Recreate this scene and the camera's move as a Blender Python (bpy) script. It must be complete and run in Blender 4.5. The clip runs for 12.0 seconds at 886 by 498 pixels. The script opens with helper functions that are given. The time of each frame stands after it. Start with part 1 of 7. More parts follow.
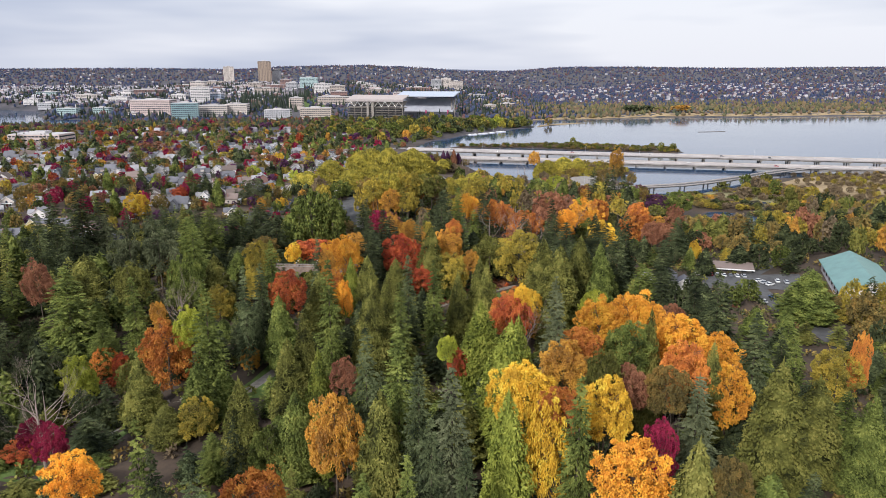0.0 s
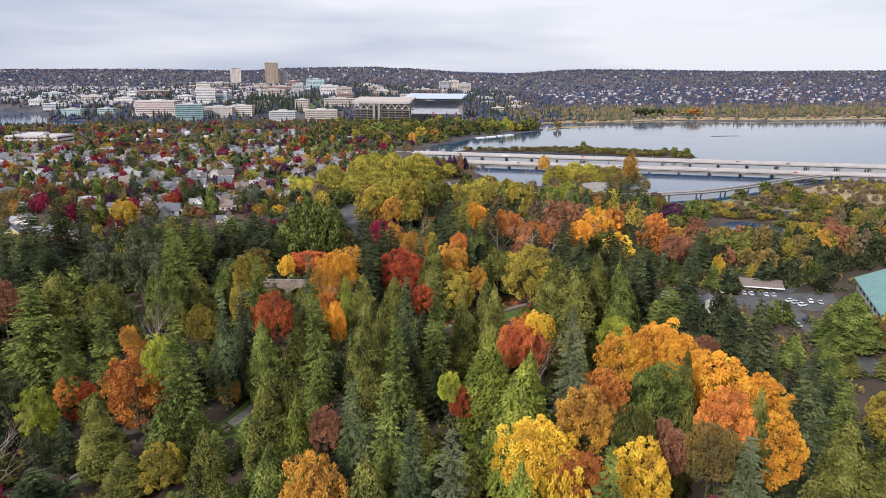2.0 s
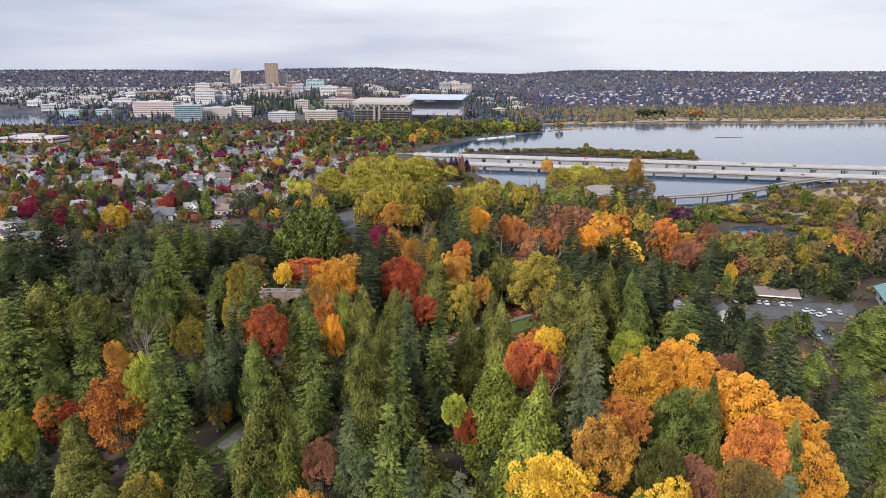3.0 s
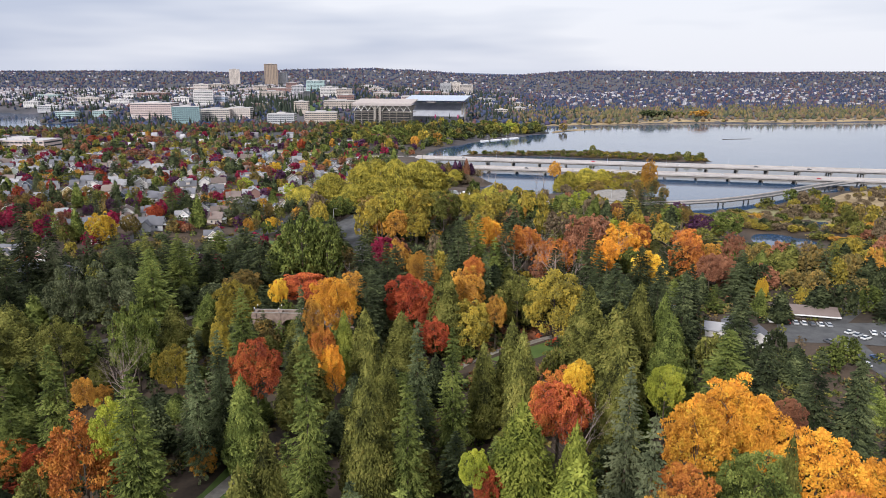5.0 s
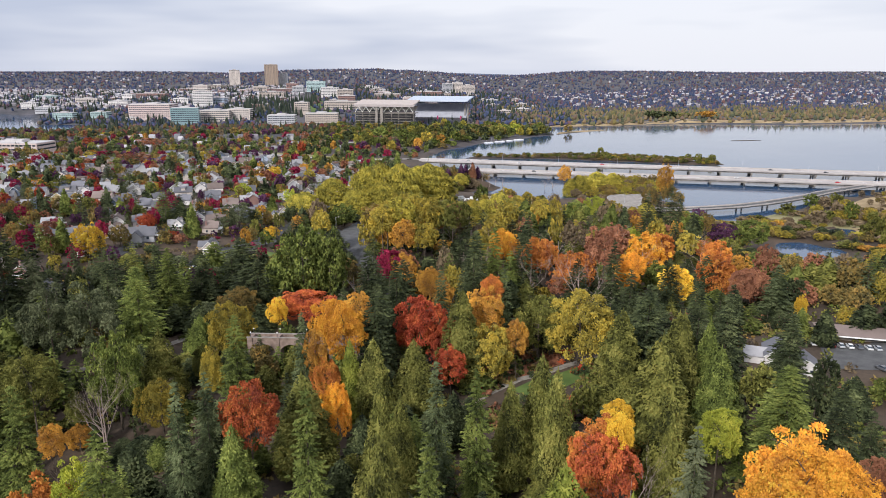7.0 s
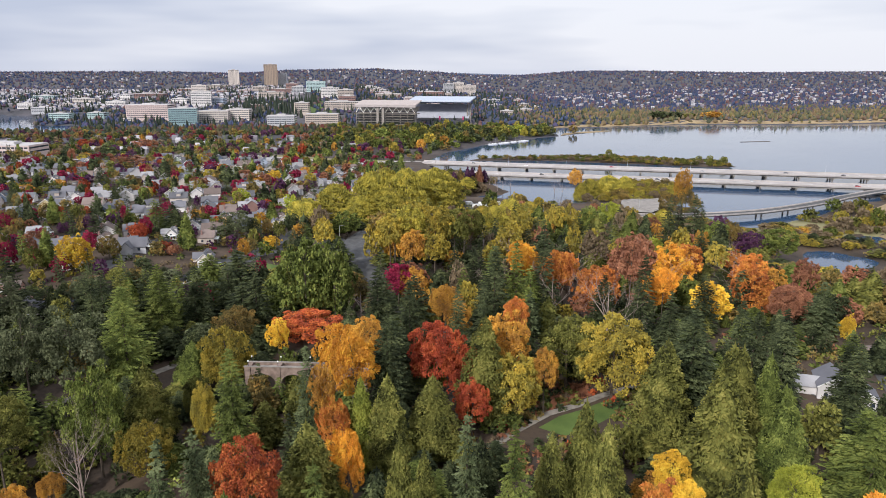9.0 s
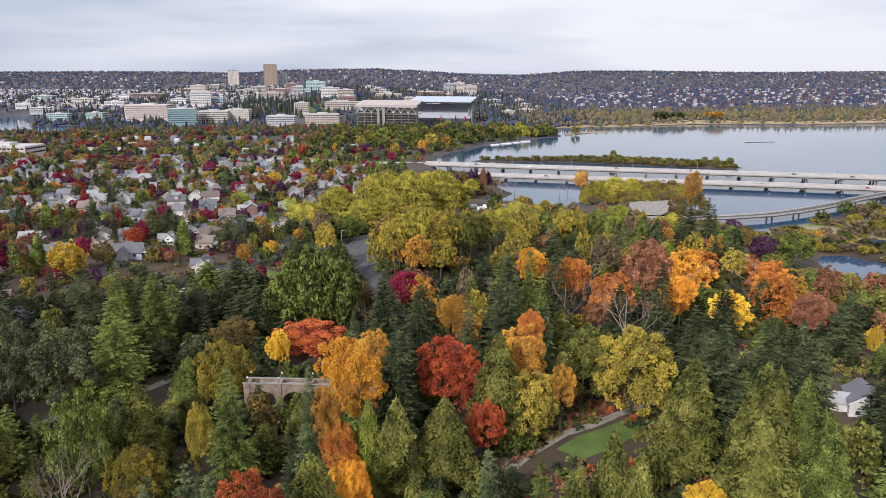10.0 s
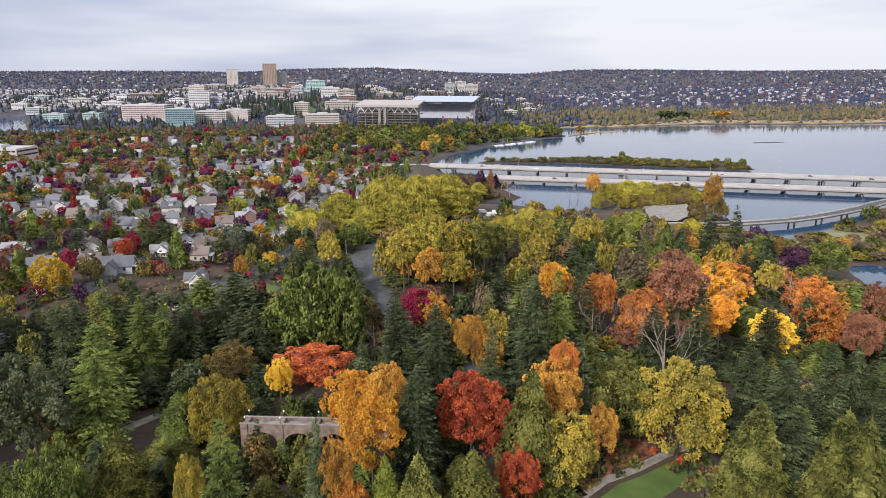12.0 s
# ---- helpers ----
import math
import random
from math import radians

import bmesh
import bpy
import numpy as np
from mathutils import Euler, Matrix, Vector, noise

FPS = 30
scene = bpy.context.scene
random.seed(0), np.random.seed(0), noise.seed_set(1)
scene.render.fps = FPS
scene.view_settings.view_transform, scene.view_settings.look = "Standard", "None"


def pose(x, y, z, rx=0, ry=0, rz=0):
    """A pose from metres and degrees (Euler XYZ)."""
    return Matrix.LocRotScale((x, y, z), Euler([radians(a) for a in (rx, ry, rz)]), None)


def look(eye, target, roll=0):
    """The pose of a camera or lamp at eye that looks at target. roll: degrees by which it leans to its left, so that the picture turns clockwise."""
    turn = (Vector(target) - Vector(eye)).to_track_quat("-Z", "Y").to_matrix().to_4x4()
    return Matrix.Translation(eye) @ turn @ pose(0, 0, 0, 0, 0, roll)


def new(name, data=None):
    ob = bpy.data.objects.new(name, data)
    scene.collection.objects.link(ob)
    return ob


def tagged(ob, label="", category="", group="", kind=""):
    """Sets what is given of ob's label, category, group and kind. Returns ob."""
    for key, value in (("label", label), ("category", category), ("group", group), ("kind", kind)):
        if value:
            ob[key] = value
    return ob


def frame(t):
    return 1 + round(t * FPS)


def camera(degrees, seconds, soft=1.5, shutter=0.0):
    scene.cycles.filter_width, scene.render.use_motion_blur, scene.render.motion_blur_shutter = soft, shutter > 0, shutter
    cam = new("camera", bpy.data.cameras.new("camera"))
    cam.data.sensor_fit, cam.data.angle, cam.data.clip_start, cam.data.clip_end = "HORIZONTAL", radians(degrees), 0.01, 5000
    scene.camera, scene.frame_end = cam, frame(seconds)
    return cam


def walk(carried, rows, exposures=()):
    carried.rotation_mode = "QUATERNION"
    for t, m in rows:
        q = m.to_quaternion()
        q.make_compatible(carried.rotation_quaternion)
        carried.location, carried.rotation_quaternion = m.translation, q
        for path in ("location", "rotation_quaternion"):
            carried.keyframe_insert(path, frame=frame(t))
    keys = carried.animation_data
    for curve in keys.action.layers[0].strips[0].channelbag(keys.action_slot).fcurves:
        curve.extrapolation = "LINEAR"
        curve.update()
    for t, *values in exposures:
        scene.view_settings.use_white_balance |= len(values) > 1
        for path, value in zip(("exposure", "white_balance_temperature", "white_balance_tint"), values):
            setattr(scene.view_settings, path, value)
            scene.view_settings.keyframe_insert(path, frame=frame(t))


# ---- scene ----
cam = camera(65.45, 12.0, 0.9)
PATH = [
    (0, (0.00, 0.00, 100.00), (6.52, 96.66, 75.23), -0.13),
    (0.1, (0.28, 1.20, 99.89), (6.00, 97.94, 75.22), 0.05),
    (0.3, (0.83, 3.59, 99.66), (6.55, 100.33, 74.99), 0.05),
    (0.5, (1.39, 5.98, 99.44), (7.11, 102.72, 74.77), 0.05),
    (1, (2.21, 11.90, 99.27), (7.87, 108.67, 74.72), 0.08),
    (1.5, (2.65, 17.78, 99.38), (8.25, 114.57, 74.85), 0.08),
    (2, (2.80, 23.62, 99.41), (8.30, 120.42, 74.93), 0.09),
    (2.5, (2.76, 29.55, 99.36), (8.19, 126.37, 74.92), 0.09),
    (3, (2.52, 35.50, 99.33), (7.98, 132.33, 74.95), 0.09),
    (5, (0.49, 59.27, 99.32), (5.93, 156.13, 75.03), 0.05),
    (5.5, (-0.19, 64.98, 99.38), (5.20, 161.83, 75.09), 0.00),
    (6, (-1.03, 70.61, 99.38), (4.37, 167.47, 75.13), -0.02),
    (6.5, (-1.87, 76.30, 99.47), (3.54, 173.17, 75.23), -0.00),
    (7, (-2.72, 82.03, 99.55), (2.64, 178.90, 75.31), -0.01),
    (9, (-7.01, 104.81, 99.65), (-1.58, 201.68, 75.40), -0.02),
    (9.5, (-8.15, 110.45, 99.63), (-2.71, 207.31, 75.37), -0.03),
    (10, (-9.26, 116.11, 99.66), (-3.80, 212.97, 75.40), -0.03),
    (10.5, (-10.34, 121.80, 99.66), (-4.84, 218.66, 75.40), -0.06),
    (11, (-11.35, 127.47, 99.71), (-5.87, 224.32, 75.41), -0.06),
    (11.5, (-12.41, 132.99, 99.89), (-6.91, 229.83, 75.55), -0.06),
    (12, (-13.44, 138.35, 100.03), (-7.92, 235.17, 75.65), -0.11),
]
walk(cam, [(t, look(eye, target, roll)) for t, eye, target, roll in PATH])

# ---- light ----
world = bpy.data.worlds.new("overcast_sky")
scene.world = world
world.use_nodes = True
wn, wl = world.node_tree.nodes, world.node_tree.links
wn.clear()
SUN_ELEVATION, SUN_TURN = radians(32), radians(215)
sky = wn.new("ShaderNodeTexSky")
sky.sky_type = "NISHITA"
sky.sun_disc = False
sky.sun_elevation, sky.sun_rotation = SUN_ELEVATION, SUN_TURN
sky.air_density, sky.dust_density, sky.ozone_density = 1.0, 3.0, 1.0
sky_gain = wn.new("ShaderNodeVectorMath")
sky_gain.operation = "SCALE"
sky_gain.inputs["Scale"].default_value = 0.09
wl.new(sky.outputs["Color"], sky_gain.inputs[0])
# thin layered cloud that covers most of the sky
coord = wn.new("ShaderNodeTexCoord")
stretch = wn.new("ShaderNodeMapping")
stretch.inputs["Scale"].default_value = (1.6, 1.6, 11.0)
wl.new(coord.outputs["Generated"], stretch.inputs["Vector"])
cloud = wn.new("ShaderNodeTexNoise")
cloud.inputs["Scale"].default_value, cloud.inputs["Detail"].default_value = 1.5, 3.0
cloud.inputs["Roughness"].default_value = 0.5
wl.new(stretch.outputs["Vector"], cloud.inputs["Vector"])
cloud_ramp = wn.new("ShaderNodeValToRGB")
cloud_ramp.color_ramp.elements[0].position, cloud_ramp.color_ramp.elements[0].color = 0.3, (0.60, 0.66, 0.83, 1)
cloud_ramp.color_ramp.elements[1].position, cloud_ramp.color_ramp.elements[1].color = 0.62, (0.97, 0.99, 1.08, 1)
split, lean = wn.new("ShaderNodeSeparateXYZ"), wn.new("ShaderNodeMath")
lean.operation = "MULTIPLY_ADD"
lean.inputs[1].default_value = 0.34
wl.new(coord.outputs["Generated"], split.inputs["Vector"])
wl.new(split.outputs["X"], lean.inputs[0])
wl.new(cloud.outputs["Fac"], lean.inputs[2])
wl.new(lean.outputs[0], cloud_ramp.inputs["Fac"])
# an overcast sky grows brighter towards the zenith
zenith, cloud_gain = wn.new("ShaderNodeMapRange"), wn.new("ShaderNodeVectorMath")
zenith.inputs["From Min"].default_value, zenith.inputs["From Max"].default_value = 0.1, 1.0
zenith.inputs["To Min"].default_value, zenith.inputs["To Max"].default_value = 1.0, 1.5
cloud_gain.operation = "SCALE"
wl.new(split.outputs["Z"], zenith.inputs["Value"])
wl.new(cloud_ramp.outputs["Color"], cloud_gain.inputs[0])
wl.new(zenith.outputs["Result"], cloud_gain.inputs["Scale"])
cover = wn.new("ShaderNodeMix")
cover.data_type = "RGBA"
cover.inputs["Factor"].default_value = 0.86
wl.new(sky_gain.outputs["Vector"], cover.inputs["A"])
wl.new(cloud_gain.outputs["Vector"], cover.inputs["B"])
background = wn.new("ShaderNodeBackground")
background.inputs["Strength"].default_value = 1.0
wl.new(cover.outputs["Result"], background.inputs["Color"])
wl.new(background.outputs["Background"], wn.new("ShaderNodeOutputWorld").inputs["Surface"])

sun = new("sun", bpy.data.lights.new("sun", "SUN"))
sun.data.energy, sun.data.angle, sun.data.color = 4.0, radians(9), (1.0, 0.968, 0.935)
sun.matrix_world = look((0, 0, 900), (0 - math.sin(SUN_TURN) * math.cos(SUN_ELEVATION), 0 - math.cos(SUN_TURN) * math.cos(SUN_ELEVATION), 900 - math.sin(SUN_ELEVATION)))
scene.view_settings.exposure = 0.0


# ---- materials ----
def nodes_of(name, rough=0.8, metal=0.0):
    m = bpy.data.materials.new(name)
    m.use_nodes = True
    n, l = m.node_tree.nodes, m.node_tree.links
    p = n["Principled BSDF"]
    p.inputs["Roughness"].default_value, p.inputs["Metallic"].default_value = rough, metal
    return m, n, l, p


def surface(name, dark, light, scale=0.5, rough=0.8, metal=0.0, bump=0.3, per_object=0.0, grain=12.0):
    """Two tones laid over each other at two scales, with fine relief."""
    m, n, l, p = nodes_of(name, rough, metal)
    geo = n.new("ShaderNodeNewGeometry")
    big, fine = n.new("ShaderNodeTexNoise"), n.new("ShaderNodeTexNoise")
    big.inputs["Scale"].default_value, big.inputs["Detail"].default_value = scale, 6
    fine.inputs["Scale"].default_value, fine.inputs["Detail"].default_value = scale * grain, 3
    for t in (big, fine):
        l.new(geo.outputs["Position"], t.inputs["Vector"])
    add = n.new("ShaderNodeMath")
    add.operation = "MULTIPLY_ADD"
    add.inputs[1].default_value = 0.35
    l.new(fine.outputs["Fac"], add.inputs[0])
    l.new(big.outputs["Fac"], add.inputs[2])
    ramp = n.new("ShaderNodeValToRGB")
    ramp.color_ramp.elements[0].position, ramp.color_ramp.elements[0].color = 0.45, (*dark, 1)
    ramp.color_ramp.elements[1].position, ramp.color_ramp.elements[1].color = 0.9, (*light, 1)
    l.new(add.outputs[0], ramp.inputs["Fac"])
    out = ramp.outputs["Color"]
    if per_object:
        info, hsv = n.new("ShaderNodeObjectInfo"), n.new("ShaderNodeHueSaturation")
        v = n.new("ShaderNodeMapRange")
        v.inputs["To Min"].default_value, v.inputs["To Max"].default_value = 1 - per_object, 1 + per_object
        l.new(info.outputs["Random"], v.inputs["Value"])
        l.new(v.outputs["Result"], hsv.inputs["Value"])
        l.new(out, hsv.inputs["Color"])
        out = hsv.outputs["Color"]
    l.new(out, p.inputs["Base Color"])
    if bump:
        b = n.new("ShaderNodeBump")
        b.inputs["Strength"].default_value, b.inputs["Distance"].default_value = bump, 0.15
        l.new(fine.outputs["Fac"], b.inputs["Height"])
        l.new(b.outputs["Normal"], p.inputs["Normal"])
    return m


def foliage(name, tones, spread=0.25, constant=False):
    """Leaves: tones run over the single sprays, and each plant leans a little to one side."""
    m, n, l, p = nodes_of(name, 0.75)
    geo, info = n.new("ShaderNodeNewGeometry"), n.new("ShaderNodeObjectInfo")
    noise_t = n.new("ShaderNodeTexNoise")
    noise_t.inputs["Scale"].default_value, noise_t.inputs["Detail"].default_value = 0.22, 2
    l.new(geo.outputs["Position"], noise_t.inputs["Vector"])
    mixin = n.new("ShaderNodeMath")
    mixin.operation = "MULTIPLY_ADD"
    mixin.inputs[1].default_value = 0.42
    l.new(geo.outputs["Random Per Island"], mixin.inputs[0])
    shift = n.new("ShaderNodeMath")
    shift.operation = "MULTIPLY_ADD"
    shift.inputs[1].default_value, shift.inputs[2].default_value = 1.8, -0.67
    l.new(noise_t.outputs["Fac"], shift.inputs[0])
    l.new(shift.outputs[0], mixin.inputs[2])
    ramp = n.new("ShaderNodeValToRGB")
    e = ramp.color_ramp.elements
    while len(e) < len(tones):
        e.new(0.5)
    for i, c in enumerate(tones):
        e[i].position, e[i].color = (i / len(tones) if constant else i / (len(tones) - 1)), (*c, 1)
    if constant:
        ramp.color_ramp.interpolation = "CONSTANT"
        l.new(geo.outputs["Random Per Island"], ramp.inputs["Fac"])
    else:
        l.new(mixin.outputs[0], ramp.inputs["Fac"])
    hsv, v = n.new("ShaderNodeHueSaturation"), n.new("ShaderNodeMapRange")
    v.inputs["To Min"].default_value, v.inputs["To Max"].default_value = 1 - spread, 1 + spread
    l.new(info.outputs["Random"], v.inputs["Value"])
    l.new(v.outputs["Result"], hsv.inputs["Value"])
    l.new(ramp.outputs["Color"], hsv.inputs["Color"])
    l.new(hsv.outputs["Color"], p.inputs["Base Color"])
    p.inputs["Specular IOR Level"].default_value = 0.1
    through_leaf, mix = n.new("ShaderNodeBsdfTranslucent"), n.new("ShaderNodeMixShader")
    mix.inputs["Fac"].default_value = 0.15
    l.new(hsv.outputs["Color"], through_leaf.inputs["Color"])
    l.new(p.outputs["BSDF"], mix.inputs[1])
    l.new(through_leaf.outputs["BSDF"], mix.inputs[2])
    l.new(mix.outputs["Shader"], n["Material Output"].inputs["Surface"])
    return m


LEAF = {
    "dark": foliage("leaf_dark_fir", [(0.009, 0.013, 0.008), (0.056, 0.070, 0.031), (0.175, 0.195, 0.084)]),
    "green": foliage("leaf_green", [(0.022, 0.032, 0.010), (0.135, 0.165, 0.040), (0.30, 0.325, 0.084)]),
    "bright": foliage("leaf_bright_cypress", [(0.055, 0.075, 0.015), (0.20, 0.225, 0.04), (0.34, 0.35, 0.07)]),
    "olive": foliage("leaf_olive_cedar", [(0.026, 0.030, 0.010), (0.16, 0.162, 0.040), (0.31, 0.285, 0.078)]),
    "blue": foliage("leaf_blue_spruce", [(0.016, 0.024, 0.012), (0.105, 0.130, 0.058), (0.235, 0.265, 0.13)]),
    "grey": foliage("leaf_grey_pine", [(0.050, 0.060, 0.031), (0.120, 0.135, 0.070), (0.200, 0.210, 0.115)]),
    "orange": foliage("leaf_orange_maple", [(0.258, 0.076, 0.034), (0.559, 0.204, 0.051), (0.709, 0.355, 0.070)]),
    "amber": foliage("leaf_amber_maple", [(0.414, 0.173, 0.034), (0.759, 0.357, 0.048), (0.782, 0.517, 0.070)]),
    "gold": foliage("leaf_gold_maple", [(0.226, 0.113, 0.038), (0.512, 0.267, 0.051), (0.697, 0.410, 0.070)]),
    "yellow": foliage("leaf_yellow_maple", [(0.420, 0.252, 0.034), (0.714, 0.451, 0.051), (0.714, 0.609, 0.095)]),
    "lime": foliage("leaf_lime", [(0.170, 0.191, 0.034), (0.340, 0.372, 0.051), (0.552, 0.531, 0.083)]),
    "olivegold": foliage("leaf_olive_gold", [(0.14, 0.125, 0.035), (0.34, 0.27, 0.05), (0.58, 0.41, 0.065)]),
    "bronze": foliage("leaf_bronze", [(0.07, 0.062, 0.03), (0.20, 0.150, 0.05), (0.36, 0.215, 0.062)]),
    "willow": foliage("leaf_yellow_willow", [(0.15, 0.145, 0.036), (0.38, 0.325, 0.055), (0.60, 0.48, 0.085)]),
    "rust": foliage("leaf_rust", [(0.145, 0.064, 0.042), (0.289, 0.128, 0.074), (0.408, 0.196, 0.111)]),
    "redorange": foliage("leaf_red_orange", [(0.225, 0.056, 0.038), (0.540, 0.135, 0.051), (0.675, 0.270, 0.070)]),
    "red": foliage("leaf_red", [(0.15, 0.03, 0.02), (0.37, 0.075, 0.035), (0.52, 0.16, 0.05)]),
    "crimson": foliage("leaf_crimson", [(0.100, 0.012, 0.029), (0.260, 0.022, 0.059), (0.400, 0.045, 0.091)]),
    "plum": foliage("leaf_plum", [(0.044, 0.019, 0.050), (0.094, 0.037, 0.082), (0.150, 0.062, 0.108)]),
    "brown": foliage("leaf_brown_marsh", [(0.10, 0.075, 0.052), (0.20, 0.150, 0.092), (0.29, 0.215, 0.135)]),
}
BARK = surface("bark", (0.05, 0.04, 0.03), (0.13, 0.1, 0.075), 3.0, 0.95)
TWIG = surface("bare_twigs", (0.2, 0.155, 0.135), (0.36, 0.285, 0.25), 2.0, 0.95)

# ---- building helpers ----
class Shape:
    """Vertices and faces of one mesh, gathered piece by piece."""

    def __init__(self):
        self.v, self.f = [], []

    def add(self, verts, faces):
        k = len(self.v)
        self.v += [tuple(p) for p in verts]
        self.f += [tuple(i + k for i in f) for f in faces]
        return self

    def box(self, x0, y0, z0, x1, y1, z1):
        return self.add([(x0, y0, z0), (x1, y0, z0), (x1, y1, z0), (x0, y1, z0), (x0, y0, z1), (x1, y0, z1), (x1, y1, z1), (x0, y1, z1)],
                        [(3, 2, 1, 0), (4, 5, 6, 7), (0, 1, 5, 4), (1, 2, 6, 5), (2, 3, 7, 6), (3, 0, 4, 7)])

    def tube(self, a, b, ra, rb, sides=6):
        a, b = Vector(a), Vector(b)
        d = (b - a).normalized()
        u = d.orthogonal().normalized()
        w = d.cross(u)
        ring = [(math.cos(2 * math.pi * i / sides), math.sin(2 * math.pi * i / sides)) for i in range(sides)]
        verts = [a + ra * (c * u + s * w) for c, s in ring] + [b + rb * (c * u + s * w) for c, s in ring]
        faces = [(i, (i + 1) % sides, sides + (i + 1) % sides, sides + i) for i in range(sides)]
        return self.add(verts, faces + [tuple(range(sides, 2 * sides)), tuple(range(sides - 1, -1, -1))])

    def prism(self, outline, z0, z1):
        n = len(outline)
        return self.add([(x, y, z0) for x, y in outline] + [(x, y, z1) for x, y in outline],
                        [tuple(range(n - 1, -1, -1)), tuple(range(n, 2 * n))] + [(i, (i + 1) % n, n + (i + 1) % n, n + i) for i in range(n)])

    def mesh(self, name, material=None):
        me = bpy.data.meshes.new(name)
        me.from_pydata(self.v, [], self.f)
        if material:
            me.materials.append(material)
        return me


def part(name, shape, material, parent, label=""):
    me = shape.mesh(name, material) if isinstance(shape, Shape) else shape
    ob = new(name, me)
    ob.parent = parent
    return tagged(ob, label)


def thing(name, x, y, z, turn, label, category, group="", kind=""):
    ob = new(name)
    ob.matrix_basis = pose(x, y, z, 0, 0, turn)
    ob.empty_display_size = 1
    return tagged(ob, label, category, group, kind)


# ---- the lie of the land ----
def smooth(a, b, v):
    t = np.clip((np.asarray(v, float) - a) / (b - a), 0, 1)
    return t * t * (3 - 2 * t)


def inside(poly, x, y):
    """Distance to the outline, positive within."""
    p = np.array(poly, float)
    q = np.roll(p, -1, 0)
    x, y = np.asarray(x, float), np.asarray(y, float)
    within, near = np.zeros(x.shape, bool), np.full(x.shape, 1e9)
    for (ax, ay), (bx, by) in zip(p, q):
        within ^= ((ay > y) != (by > y)) & (x < (bx - ax) * (y - ay) / (by - ay + 1e-12) + ax)
        dx, dy = bx - ax, by - ay
        t = np.clip(((x - ax) * dx + (y - ay) * dy) / (dx * dx + dy * dy), 0, 1)
        near = np.minimum(near, np.hypot(x - ax - t * dx, y - ay - t * dy))
    return np.where(within, near, -near)


BAY = [(46, 654), (60, 700), (52, 770), (30, 840), (22, 950), (57, 1050), (126, 1159), (190, 1215), (222, 1262), (262, 1290), (268, 1390), (300, 1470), (410, 1505), (605, 1580), (835, 1545),
       (1068, 1589), (1500, 1600), (2600, 1700), (2600, 620), (1200, 640), (560, 640), (430, 655), (350, 640), (310, 598), (262, 566), (222, 546), (206, 556), (213, 590), (215, 630), (184, 662), (140, 654), (112, 645), (84, 651)]
MARSH_ISLE = [(72, 946), (172, 934), (235, 908), (320, 872), (352, 858), (372, 866), (366, 896), (290, 944), (220, 968), (84, 962)]
SPIT = [(262, 1290), (300, 1330), (345, 1372), (392, 1392), (380, 1412), (330, 1392), (280, 1352)]
RIGHT_WOOD = [(470, 655), (520, 700), (640, 760), (700, 770), (720, 640), (600, 610)]
PENINSULA = [(150, 645), (205, 655), (250, 690), (240, 735), (190, 760), (150, 740), (160, 700)]
WEST_SPIT = [(40, 690), (75, 690), (88, 712), (62, 745), (40, 745)]
POND = [(224, 482), (238, 485), (256, 462), (248, 450), (233, 446), (214, 416), (205, 424), (216, 462)]
POND_EAST = [(266, 512), (292, 522), (300, 512), (280, 500)]
POND_FAR = [(330, 470), (352, 482), (368, 470), (345, 458)]
PORTAGE = [(-1120, 2090), (-960, 2010), (-780, 1600), (-690, 1620), (-625, 1420), (-700, 1450), (-780, 1440), (-1500, 1500), (-1700, 2090)]


def wet(x, y):
    """How far within open water a place lies; negative on land."""
    bay = inside(BAY, x, y)
    for land in (MARSH_ISLE, SPIT, RIGHT_WOOD, PENINSULA, WEST_SPIT):
        bay = np.minimum(bay, -inside(land, x, y))
    for pool in (POND, POND_EAST, POND_FAR, PORTAGE):
        bay = np.maximum(bay, inside(pool, x, y))
    return bay


